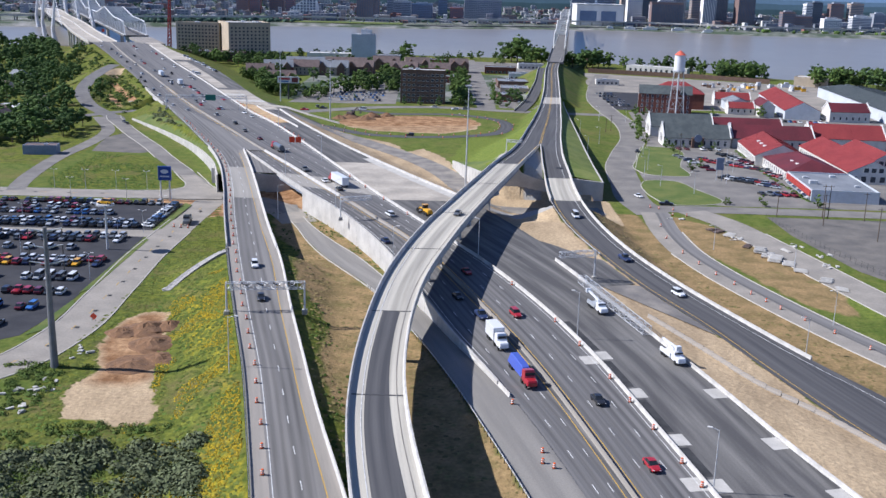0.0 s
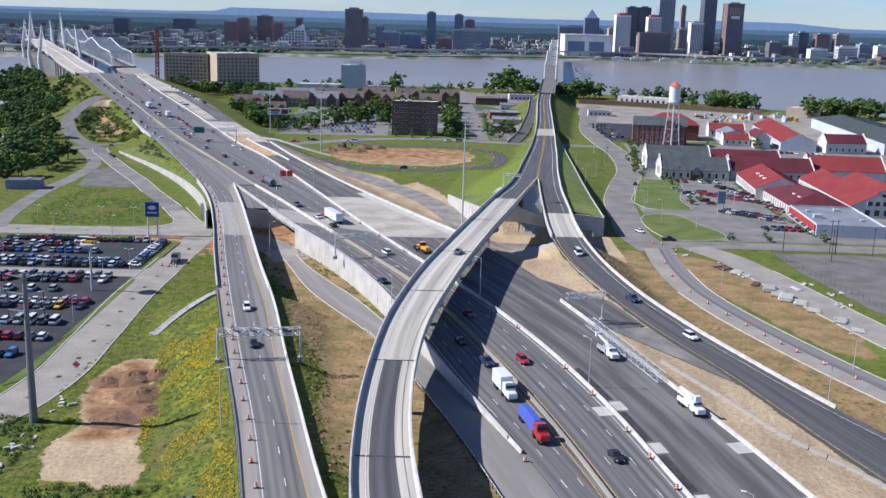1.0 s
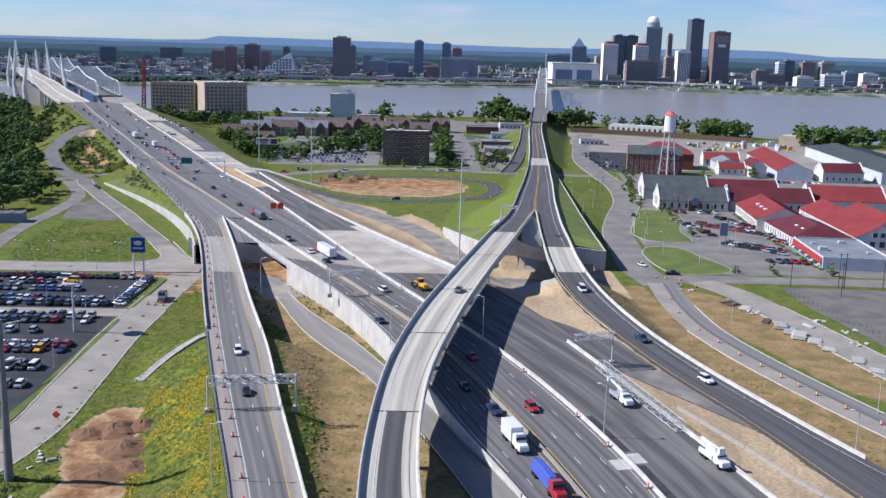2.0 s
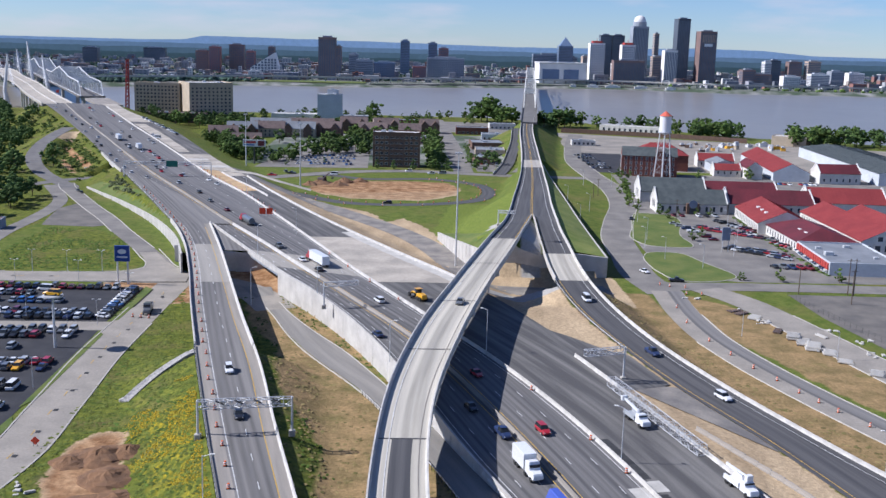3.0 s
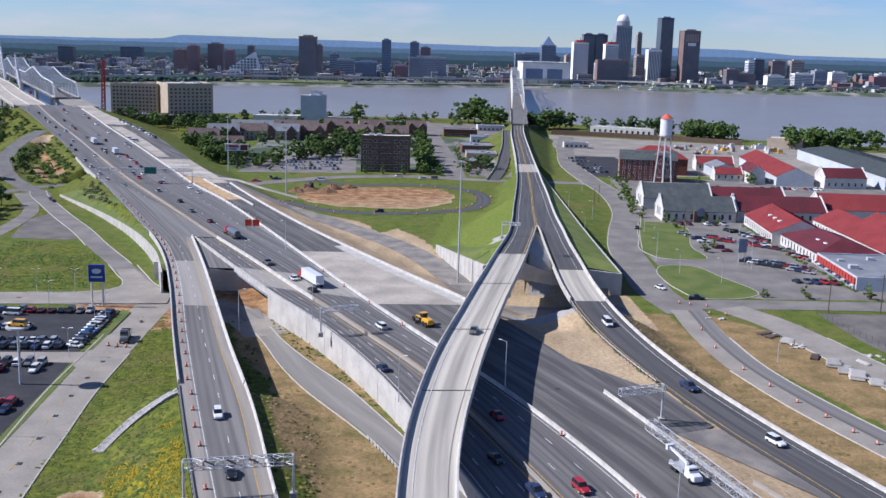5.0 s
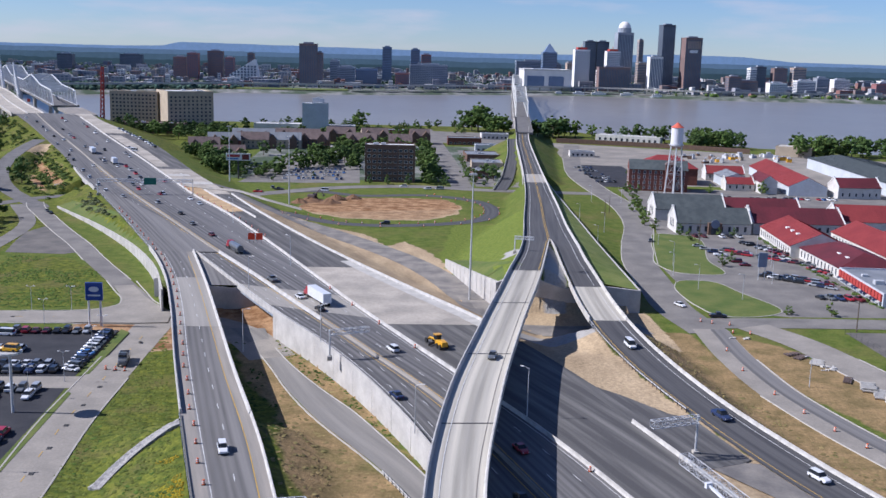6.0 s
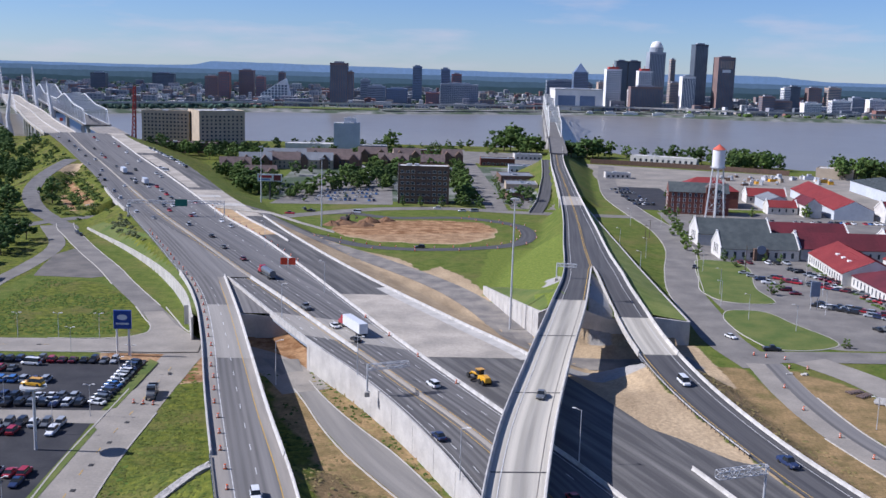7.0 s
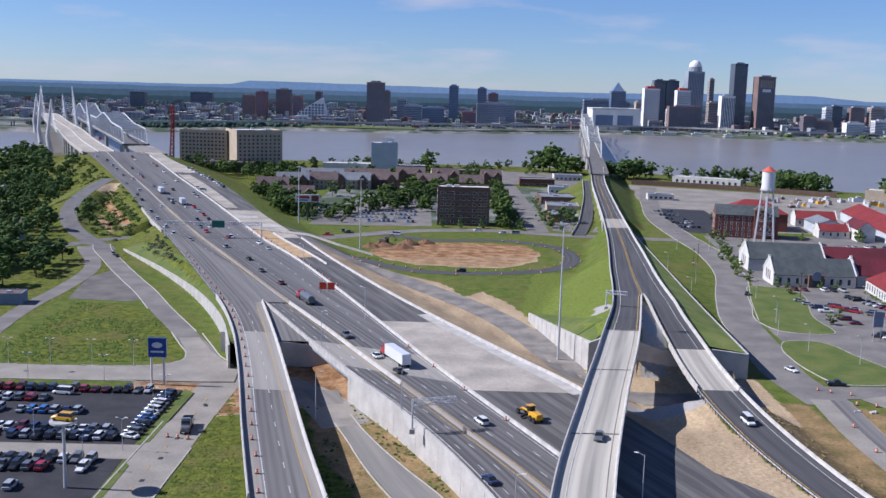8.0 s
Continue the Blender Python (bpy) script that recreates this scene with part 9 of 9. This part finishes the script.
for x, y, h in ((143.3, 375, 13), (145.4, 375, 13), (139, 362, 12), (150, 340, 12), (158, 372, 11), (126, 375, 10), (121, 520, 11), (128, 620, 11), (97.5, 600, 10), (93, 590, 9)):
    q = thing("utility_pole", (x, y, 0), "brown wooden utility pole with a cross-bar", "utility pole", "utility poles")
    bm = bmesh.new()
    rod(bm, (0, 0, -0.4), (0, 0, h), 0.2, 0.13, 8)
    part("pole", bm, M_BARK, q)
    bm = bmesh.new()
    beam(bm, (-1.2, 0, h - 0.7), (1.2, 0, h - 0.7), 0.14)
    part("cross_bar", bm, M_BARK, q)

# dealer's sign, and the car on a pole
ds = thing("dealer_sign", (-105.2, 373.4, 0), "large square blue sign on two white poles", "sign")
for s in (-1.7, 1.7):
    bm = bmesh.new()
    rod(bm, (s, 0, -0.3), (s, 0, 8), 0.3, n=12)
    part("pole", bm, M_TRIM, ds, "white round pole")
bm = bmesh.new()
box(bm, -2.5, 2.5, -0.35, 0.35, 7.6, 13.0)
bmesh.ops.bevel(bm, geom=bm.edges[:], offset=0.1, segments=1, affect="EDGES")
panel = part("panel", bm, paint("sign_blue", (0.015, 0.055, 0.25), 0.4), ds, "deep blue sign box")
bm = bmesh.new()
bmesh.ops.create_circle(bm, cap_ends=True, segments=28, radius=1, matrix=Matrix.Translation((0, -0.39, 11.0)) @ Matrix.Rotation(math.pi / 2, 4, "X") @ Matrix.Diagonal((1.45, 0.8, 1, 1)))
part("emblem", bm, M_TRIM, panel, "pale oval emblem")
bm = bmesh.new()
box(bm, -1.8, 1.8, -0.39, -0.36, 8.9, 9.4)
part("name_bar", bm, M_TRIM, panel, "pale bar where lettering stands")
dp = thing("display_pole", (-103.2, 300.4, 0.05), "tall white pole with a round car platform on top", "display pole")
bm = bmesh.new()
rod(bm, (0, 0, -0.2), (0, 0, 14), 0.36, 0.3, 12)
part("pole", bm, M_STEEL, dp)
bm = bmesh.new()
rod(bm, (0, 0, 13.9), (0, 0, 14.3), 2.7, n=24)
part("platform", bm, M_STEEL, dp)
car("suv", "yellow", -103.2, 300.4, 14.35, 80, "displayed on top of a tall pole", "cars in the dealer's lot")
car("van", "white", -127, 362, 0.05, 82, "with a ladder rack in the dealer's lot", "cars in the dealer's lot")

# billboard in the town
bb = thing("billboard", (-112, 716, 0), "white and pink advertising billboard on one dark post", "billboard")
bm = bmesh.new()
rod(bm, (0, 0, -0.3), (0, 0, 12), 0.5, n=10)
part("post", bm, M_DARK_STEEL, bb)
bm = bmesh.new()
box(bm, -7.5, 7.5, -0.5, 0.5, 11.5, 16)
bd = part("board", bm, M_TRIM, bb, "white board")
for x0, x1, z0, z1, m in ((-6.6, 1.2, 13.6, 15.2, PAINTS["red"]), (-6.6, 0.2, 12.2, 13.1, PAINTS["blue"]), (2.4, 6.8, 12.0, 15.4, PAINTS["maroon"])):
    bm = bmesh.new()
    box(bm, x0, x1, -0.56, -0.5, z0, z1)
    part("colour_bar", bm, m, bd)
# pylon sign at the market
ps = thing("pylon_sign", (122.5, 447, 0), "slim grey pylon sign in the market car park", "sign")
bm = bmesh.new()
for s in (-1.2, 1.2):
    rod(bm, (s, 0, 0), (s, 0, 9), 0.16, n=8)
part("post", bm, M_STEEL, ps)
bm = bmesh.new()
box(bm, -1.7, 1.7, -0.25, 0.25, 5, 10.5)
part("panel", bm, M_BLUEGREY, ps)


# construction signs, barrels and rails
def site_sign(x, y, z, size, label):
    q = thing("site_sign", (x, y, z), label, "road sign", "site signs")
    bm = bmesh.new()
    for s in (-0.5, 0.5):
        rod(bm, (s * size * 0.7, 0, 0), (s * size * 0.35, 0, size * 0.9), 0.05, n=6)
    part("stand", bm, M_DARK_STEEL, q)
    bm = bmesh.new()
    box(bm, -size / 2, size / 2, -0.04, 0.04, -size / 2, size / 2, Matrix.Translation((0, 0, size * 1.0)) @ Matrix.Rotation(math.pi / 4 if size < 2 else 0.0, 4, "Y"))
    part("panel", bm, paint("sign_orange", (0.85, 0.07, 0.02), 0.6) if "sign_orange" not in bpy.data.materials else bpy.data.materials["sign_orange"], q, "bright orange diamond panel")


site_sign(-84.6, 233.5, 0, 1.3, "orange diamond road-work sign beside the street")
for dx in (-1.5, 1.5):
    site_sign(-70 + dx, 466, float(way_z(466)), 2.6, "square orange-red road-work sign on the highway works")
site_sign(-371, 1105, 20.3, 3.0, "orange road-work sign at the bridge")
BM_C = bmesh.new()
rod(BM_C, (0, 0, 0.06), (0, 0, 1.0), 0.29, 0.22, 10)
DRUM = bpy.data.meshes.new("drum")
BM_C.to_mesh(DRUM)
BM_C.free()
DRUM.materials.append(M_ORANGE)
BM_C = bmesh.new()
for z in (0.35, 0.7):
    rod(BM_C, (0, 0, z), (0, 0, z + 0.14), 0.29, 0.28, 10)
BAND = bpy.data.meshes.new("band")
BM_C.to_mesh(BAND)
BM_C.free()
BAND.materials.append(M_TRIM)
BM_C = bmesh.new()
box(BM_C, -0.36, 0.36, -0.36, 0.36, 0, 0.08)
FOOT = bpy.data.meshes.new("foot")
BM_C.to_mesh(FOOT)
BM_C.free()
FOOT.materials.append(M_TYRE)


def drum(x, y, z):
    q = thing("traffic_drum", (x, y, z), "orange traffic drum with white bands on a black foot", "traffic drum", "traffic drums")
    part("drum", DRUM, None, q)
    part("band", BAND, None, q)
    part("foot", FOOT, None, q)


for i, y in enumerate(np.linspace(128, 540, 46)):
    drum(float(ramp_l(y)) + 2.3 + 0.25 * math.sin(i * 2.1), float(y), float(ramp_z(y)) + 0.02)
for y in (150.8, 158.9, 171.7, 183.4, 194.8, 212.9, 228, 255.6, 300, 330, 352, 372, 392):
    drum(float(way_r(y)) - 1.0, y, float(way_z(y)) + 0.03)
for x, y in ((14.2, 180.8), (18.3, 161.1), (18.0, 157.2), (19.8, 155.6)):
    drum(x, y, float(way_z(y)) + 0.1)
for x, y in ((77.7, 353.1), (76, 335), (77.3, 315.7), (79.4, 302.6), (81.8, 291.1), (84.6, 281.3), (86.8, 272.2), (89, 265.4), (91, 259), (94.5, 250), (98.5, 240), (103, 229), (80, 385), (83, 383), (86, 372), (91, 371), (88, 381), (-86, 330.5), (-88.5, 331), (-91, 331.5)):
    drum(x, y, float(height(x, y)) + 0.12)
lp = spline([(x, y, 0) for x, y in LOOP[2:9]], 9.0)
for s_ in (-4.2, 4.2):
    for x, y, _ in offset(lp, s_)[::1 if s_ < 0 else 2]:
        drum(float(x), float(y), float(height(x, y)) + 0.05)
for i in range(16):
    y = 480 + i * 10
    drum(float(way_r(y)) + 1.6, y, float(way_z(y)) + 0.03)


def guard_rail(name, line, label, gap=2.0, face=1):
    """A steel rail on posts."""
    root = thing(name, tuple(line[0]), label, "guard rail", "guard rails")
    q = line - line[0]
    part("rail", sweep("rail", q, [(0.0, 0.42), (0.08, 0.47), (0.02, 0.56), (0.08, 0.66), (0.0, 0.74), (-0.03, 0.74), (-0.03, 0.42)]), M_STEEL, root, "galvanised corrugated rail")
    s = lengths(q)
    bm = bmesh.new()
    box(bm, -0.08, 0.08, -0.08, 0.08, -0.5, 0.78)
    me = bpy.data.meshes.new("post")
    bm.to_mesh(me)
    bm.free()
    me.materials.append(M_DARK_STEEL)
    for d in np.arange(0, s[-1], gap):
        o = part("post", me, None, root)
        o.location = [float(np.interp(d, s, q[:, i])) for i in range(3)]


guard_rail("guard_rail", edge(off_l, off_z, 288, 356, -0.2, 0, 3), "steel guard rail on dark posts along the exit ramp")
guard_rail("guard_rail", edge(slip_l, slip_z, 140, 224, -0.4, 0, 3), "steel guard rail on dark posts along the slip road")
guard_rail("guard_rail", edge(ramp_l, ramp_z, 130, 280, -0.2, 0, 3), "steel guard rail on dark posts along the ramp")
guard_rail("guard_rail", edge(ramp_l, ramp_z, 453, 598, 0.2, 0, 3), "steel guard rail on dark posts along the merging lane", 4.0)
guard_rail("guard_rail", edge(slip_l, slip_z, 246, 264, -0.6, 0, 3), "short steel guard rail under the flyover")
barrier("barrier_ramp", edge(ramp_r, ramp_z, 60, 281), "white concrete barrier along the ramp")
barrier("barrier_slip_nose", np.array([(float(way_l(y)) - 0.5 * k, y, float(way_z(y))) for k, y in zip(np.linspace(0, 1, 12), np.linspace(184, 212, 12))]), "white concrete barrier at the slip road nose")
# lying barrier segments beside the exit ramp
seg_x = curve([(120, 110), (145, 97), (171.5, 82.6), (185.3, 75.2), (196.8, 67.4), (214.5, 59.9), (235, 51)])
for i in range(26):
    y = 234 - i * 3.3
    q = thing("barrier_segment", (float(seg_x(y)), y, max(float(height(seg_x(y), y)), float(off_z(y)) - 0.35)), "stained concrete barrier segment beside the exit ramp", "barrier", "barrier segments", heading(seg_x, y))
    part("segment", sweep("segment", np.array([(0, -1.95, 0.2), (0, 1.95, 0.2)]), JERSEY), M_SHOULDER, q)

# white patches on the new carriageway and pale slabs
for y, f, sx in ((207, way_r, 1), (187.5, way_r, 1), (167.4, way_r, 1), (151, way_r, 1), (189.3, way_n, -1), (167.9, way_n, -1), (149.7, way_n, -1), (128, way_n, -1), (128, way_r, 1), (205, way_r, -1), (152, way_r, -1)):
    a = edge(f, way_z, y - 2.2, y + 2.2, sx * 0.4, 0.03, 1.1)
    b = edge(f, way_z, y - 2.2, y + 2.2, sx * 3.6, 0.03, 1.1)
    part("pale_slab", strip("pale_slab", *((a, b) if sx > 0 else (b, a)), 1), M_DECK_WHITE, road_new)
for y0, y1 in ((210, 228), (190.5, 204), (170.5, 184.5), (154, 164.5), (131, 148)):
    part("fresh_strip", strip("fresh_strip", edge(way_r, way_z, y0, y1, 0.5, 0.025), edge(way_r, way_z, y0, y1, 2.6, 0.025), 1), M_TAR, road_new, "fresh black asphalt strip")
part("pale_strip", strip("pale_strip", edge(way_n, way_z, 352, 436, -4.0, 0.07), edge(way_n, way_z, 352, 436, -0.5, 0.07), 1), M_DECK_WHITE, road_new)
part("dark_patch", strip("dark_patch", edge(between(way_r, way_n, 0.03), way_z, 424, 596, 0, 0.06), edge(between(way_r, way_n, 0.97), way_z, 424, 596, 0, 0.06), 3), M_ASPHALT_NEW, road_new)

# broken slabs, rubble and debris
STONE = []
for i in range(4):
    bm = bmesh.new()
    vs = box(bm, -0.5, 0.5, -0.5, 0.5, 0, 0.5)
    r = random.Random(i + 40)
    for v in vs:
        v.co += Vector((r.uniform(-0.14, 0.14), r.uniform(-0.14, 0.14), r.uniform(-0.06, 0.06)))
    bmesh.ops.bevel(bm, geom=bm.edges[:], offset=0.05, segments=1, affect="EDGES")
    me = bpy.data.meshes.new("slab")
    bm.to_mesh(me)
    bm.free()
    me.materials.append(M_DECK_WHITE)
    STONE.append(me)
def stack(x, y, n, ln, turn, layers=1):
    """Precast concrete beams laid side by side on bearers."""
    root = thing("precast_stack", (x, y, float(height(x, y))), "stack of pale precast concrete beams on the verge", "concrete beams", "stacked precast beams", turn)
    me = STONE[rng.randrange(4)]
    for k in range(layers):
        for i in range(n - k):
            o = part("beam", me, None, root)
            o.matrix_basis = Matrix.Translation(((i - (n - k) / 2) * 0.95, rng.uniform(-0.2, 0.2), 0.25 + 0.55 * k)) @ Matrix.Diagonal((0.52, ln * rng.uniform(0.85, 1.0), 0.8, 1))
    for u in (-0.3, 0.3):
        bm = bmesh.new()
        box(bm, -n * 0.5, n * 0.5, u * ln - 0.15, u * ln + 0.15, -0.15, 0.26)
        part("bearer", bm, M_BARK, root)


for x, y, n, ln, t, k in ((103.6, 321, 7, 4.2, 70, 2), (104.6, 316, 8, 4.5, 68, 1), (106.0, 311, 8, 4.5, 66, 2), (108.6, 306, 6, 4.0, 66, 1), (99.6, 342.5, 6, 3.6, 62, 1), (109.5, 298, 4, 4.2, 64, 1), (113, 322, 2, 5.0, 20, 1), (113.5, 288, 6, 4.0, 64, 1), (115, 279, 4, 4.0, 64, 1)):
    stack(x, y, n, ln, t, k)
for x, y, n, sp in ((100.6, 337, 7, 1.8), (124, 318, 5, 1.6), (117.5, 329, 4, 1.2), (-80, 212, 6, 1.6), (84, 365, 4, 1.8), (120, 306, 4, 2.0), (-81.5, 191, 9, 2.2), (-82, 183, 8, 2.4)):
    for i in range(n):
        px, py = x + rng.gauss(0, sp), y + rng.gauss(0, sp)
        q = new("broken_slab", STONE[i % 4])
        q.matrix_basis = pose(px, py, float(height(px, py)) + 0.03, rng.uniform(-6, 6), rng.uniform(-6, 6), rng.uniform(0, 180)) @ Matrix.Diagonal((rng.uniform(0.8, 2.2), rng.uniform(0.4, 1.1), rng.uniform(0.4, 1.0), 1))
        tagged(q, "broken pale concrete slab lying on the verge", "concrete slab", "broken slabs")
for x, y, t in ((95.6, 350, 20), (101.2, 327, 60), (96.8, 347, 35)):
    q = thing("rusty_frame", (x, y, 0), "rusty steel formwork lying on the verge", "formwork", "rusty formwork", t)
    bm = bmesh.new()
    for k in range(4):
        beam(bm, (-2.4, -0.9 + k * 0.6, 0.3), (2.4, -0.9 + k * 0.6, 0.3), 0.25)
    for k in range(5):
        beam(bm, (-2.2 + k * 1.1, -1.0, 0.55), (-2.2 + k * 1.1, 1.0, 0.55), 0.2)
    part("frame", bm, M_ROOF_BROWN, q)
# dirt heaps in the excavation
M_CLAY = material("clay_heap", (0.22, 0.12, 0.06), (0.14, 0.08, 0.045), 0.5, 0.95, bump=0.8)
for x, y, w, h, s in ((-60, 628, 9, 2.6, 1), (-50, 622, 7, 2.4, 2), (-47, 634, 7, 3.2, 3), (-38, 640, 6, 2.4, 4), (-70, 229, 7, 1.8, 5), (-66, 219, 7, 1.5, 6), (-75, 226, 5, 1.3, 7), (-65, 231, 5, 1.5, 8), (-67, 206, 7, 0.8, 9), (-62, 210, 5, 1.0, 10), (-66, 622, 6, 2.4, 11)):
    r = random.Random(s)
    vs, fs = [(0, 0, h)], []
    for k in range(1, 6):
        for a in range(14):
            d = w * k / 5 * r.uniform(0.85, 1.15)
            vs.append((d * math.cos(a * 0.4488), d * math.sin(a * 0.4488), h * (1 - k / 5) ** 1.3 * r.uniform(0.75, 1.25) - (0.3 if k == 5 else 0)))
    fs += [(0, 1 + a, 1 + (a + 1) % 14) for a in range(14)]
    for k in range(4):
        fs += [(1 + k * 14 + a, 1 + (k + 1) * 14 + a, 1 + (k + 1) * 14 + (a + 1) % 14, 1 + k * 14 + (a + 1) % 14) for a in range(14)]
    q = thing("earth_heap", (x, y, float(height(x, y))), "heap of red-brown excavated earth", "earth heap", "earth heaps")
    part("mound", mesh("mound", vs, fs, smooth=False), M_CLAY, q)

# concrete gutter down the bank
gp = spline([(-75, 259.7, 0), (-73.1, 265, 0), (-69.8, 271, 0), (-66, 275, 0), (-61.9, 277.8, 0)], 1.0)
gp[:, 2] = height(gp[:, 0], gp[:, 1]) + 0.06
structure("gutter_wall", sweep("gutter_wall", gp, [(-0.2, -0.3), (-0.2, 0.55), (0.2, 0.55), (0.2, -0.3)]), M_WHITE, "low pale concrete wall across the grass bank", "wall")
gq = offset(gp, 1.3)
gq[:, 2] = np.maximum(height(gq[:, 0], gq[:, 1]), height(gp[:, 0] + 2.0, gp[:, 1])) + 0.1
structure("gutter", sweep("gutter", gq, [(-1.05, -0.6), (-1.05, 0.12), (0, 0.0), (1.05, 0.16), (1.05, -0.6)]), M_RIPRAP, "grey stone gutter beside the low wall", "gutter")
# wall where the western street dives below the highway
uw = np.stack([np.linspace(-207, -184, 12), np.linspace(660, 650.5, 12), np.linspace(2.2, 7.2, 12)], 1)
structure("wall_underpass", sweep("wall_underpass", uw, [(-0.4, None), (-0.4, 0), (0.4, 0), (0.4, None)], low=np.full(12, -0.4)), M_WALL, "pale concrete wing wall of the underpass", "wall")
uf = edge(way_l, way_z, 606, 690, 0.2, 0, 3)
structure("beam_underpass", sweep("beam_underpass", uf, [(-0.4, -1.6), (-0.4, 0.9), (0.1, 0.9), (0.1, -1.6)]), M_WALL, "concrete edge beam over the western street", "parapet")

# wire fence round the gravel lot
fl_ = spline([(121, 372, 0), (124, 345, 0), (130, 310, 0), (140, 270, 0), (155, 230, 0)], 3)
fence = thing("wire_fence", (121, 372, 0), "chain-link fence on thin steel posts", "fence")
for i, p in enumerate(fl_):
    bm = bmesh.new()
    rod(bm, (p[0] - 121, p[1] - 372, -0.2), (p[0] - 121, p[1] - 372, 1.9), 0.04, n=6)
    part("post", bm, M_DARK_STEEL, fence)
for z in (0.3, 1.1, 1.85):
    part("wire_rail", sweep("wire_rail", fl_ - np.array([121, 372, -z]), [(-0.012, -0.012), (-0.012, 0.012), (0.012, 0.012), (0.012, -0.012)]), M_DARK_STEEL, fence)


# ---- low tussocks of grass and weeds, past counting ----
def tussocks(name, n, box_, region, tall, mat, label, seed, wide=(0.25, 0.75)):
    """Low leafy cushions scattered where region says so."""
    g = np.random.default_rng(seed)
    x, y = g.uniform(box_[0], box_[1], n), g.uniform(box_[2], box_[3], n)
    keep = region(x, y) & ~inside(x, y, DIRT_PIT)
    x, y = x[keep], y[keep]
    n = len(x)
    z, h, w = height(x, y), g.uniform(tall[0], tall[1], n), g.uniform(wide[0], wide[1], n)
    vs = np.zeros((n, 7, 3))
    vs[:, 0] = np.stack([x, y, z + h], 1)
    for k in range(6):
        a, d = k * 1.047 + g.uniform(-0.3, 0.3, n), w * g.uniform(0.6, 1.2, n)
        vs[:, k + 1] = np.stack([x + np.cos(a) * d, y + np.sin(a) * d, z + h * g.uniform(-0.1, 0.35, n)], 1)
    i = np.arange(n)[:, None, None] * 7
    f = (i + np.array([(0, k + 1, (k + 1) % 6 + 1) for k in range(6)])[None]).reshape(-1, 3)
    return tagged(part(name, mesh(name, vs.reshape(-1, 3), f, smooth=True), mat), label, "grass", kind="stuff")


def patchy(x, y, s, lo):
    return np.array([noise.noise((a * s, b * s * 0.6, 4)) for a, b in zip(x, y)]) > lo


def in_meadow(x, y):
    return (x < ramp_l(y) - 1.2) & (y < 366) & (x > -83.5)


def in_flowers(x, y):
    return (x < ramp_l(y) - 1.0) & (x > -46 - (y - 118) * 0.23) & patchy(x, y, 0.12, -0.05)


def in_field(x, y):
    return inside(x, y, [(-163, 406), (-165, 436), (-163, 472), (-143, 471), (-125, 447), (-114, 425), (-107, 408), (-105, 397), (-124, 394), (-155, 390)])


def in_dry(x, y):
    return (x > ramp_r(y) + 1) & (x < slip_l(y) - 1) | (x > off_r(y) + 1.2) & (x < off_r(y) + 17)


M_BLADE = foliage("grass_blades", (0.072, 0.10, 0.018), (0.125, 0.14, 0.028))
M_BLADE_DRY = foliage("dry_blades", (0.24, 0.18, 0.08), (0.14, 0.125, 0.045))
M_PETAL = foliage("yellow_flowers", (0.40, 0.28, 0.014), (0.25, 0.20, 0.022))
M_GREEN_WEED = foliage("weeds", (0.045, 0.082, 0.014), (0.08, 0.118, 0.022))
tussocks("meadow_grass", 12000, (-84, -20, 122, 366), in_meadow, (0.08, 0.3), M_BLADE, "rough meadow grass beside the ramp", 21)
tussocks("meadow_weeds", 3600, (-84, -20, 122, 366), lambda x, y: in_meadow(x, y) & patchy(x, y, 0.045, 0.02), (0.08, 0.3), M_GREEN_WEED, "dark green weeds in the meadow", 22)
tussocks("yellow_wildflowers", 26000, (-70, -24, 118, 262), in_flowers, (0.1, 0.4), M_PETAL, "dense yellow wildflowers on the ramp's bank", 23, (0.12, 0.34))
tussocks("field_weeds", 3600, (-170, -104, 388, 474), lambda x, y: in_field(x, y) & patchy(x, y, 0.06, -0.1), (0.1, 0.5), M_GREEN_WEED, "dark weeds in the vacant field", 25)
tussocks("dry_grass", 9000, (-45, 110, 130, 350), in_dry, (0.06, 0.22), M_BLADE_DRY, "dry straw-coloured grass on the verges", 27)


def in_green_verge(x, y):
    return (x > ramp_r(y) + 0.8) & (x < np.minimum(ramp_r(y) + 9, slip_l(y) - 1)) & patchy(x, y, 0.07, -0.15)


def in_wall_verge(x, y):
    return (x > slip_r(y) + 0.6) & (x < way_l(y) - 1.0)


tussocks("verge_weeds", 2600, (-72, -8, 130, 360), in_green_verge, (0.15, 0.6), M_GREEN_WEED, "lush green weeds beside the ramp wall", 28)
tussocks("wall_weeds", 1500, (-58, -2, 240, 364), in_wall_verge, (0.15, 0.55), M_GREEN_WEED, "rough weeds below the retaining wall", 29)
tussocks("wall_dry_grass", 1500, (-58, -2, 240, 364), in_wall_verge, (0.1, 0.35), M_BLADE_DRY, "dry grass below the retaining wall", 30)
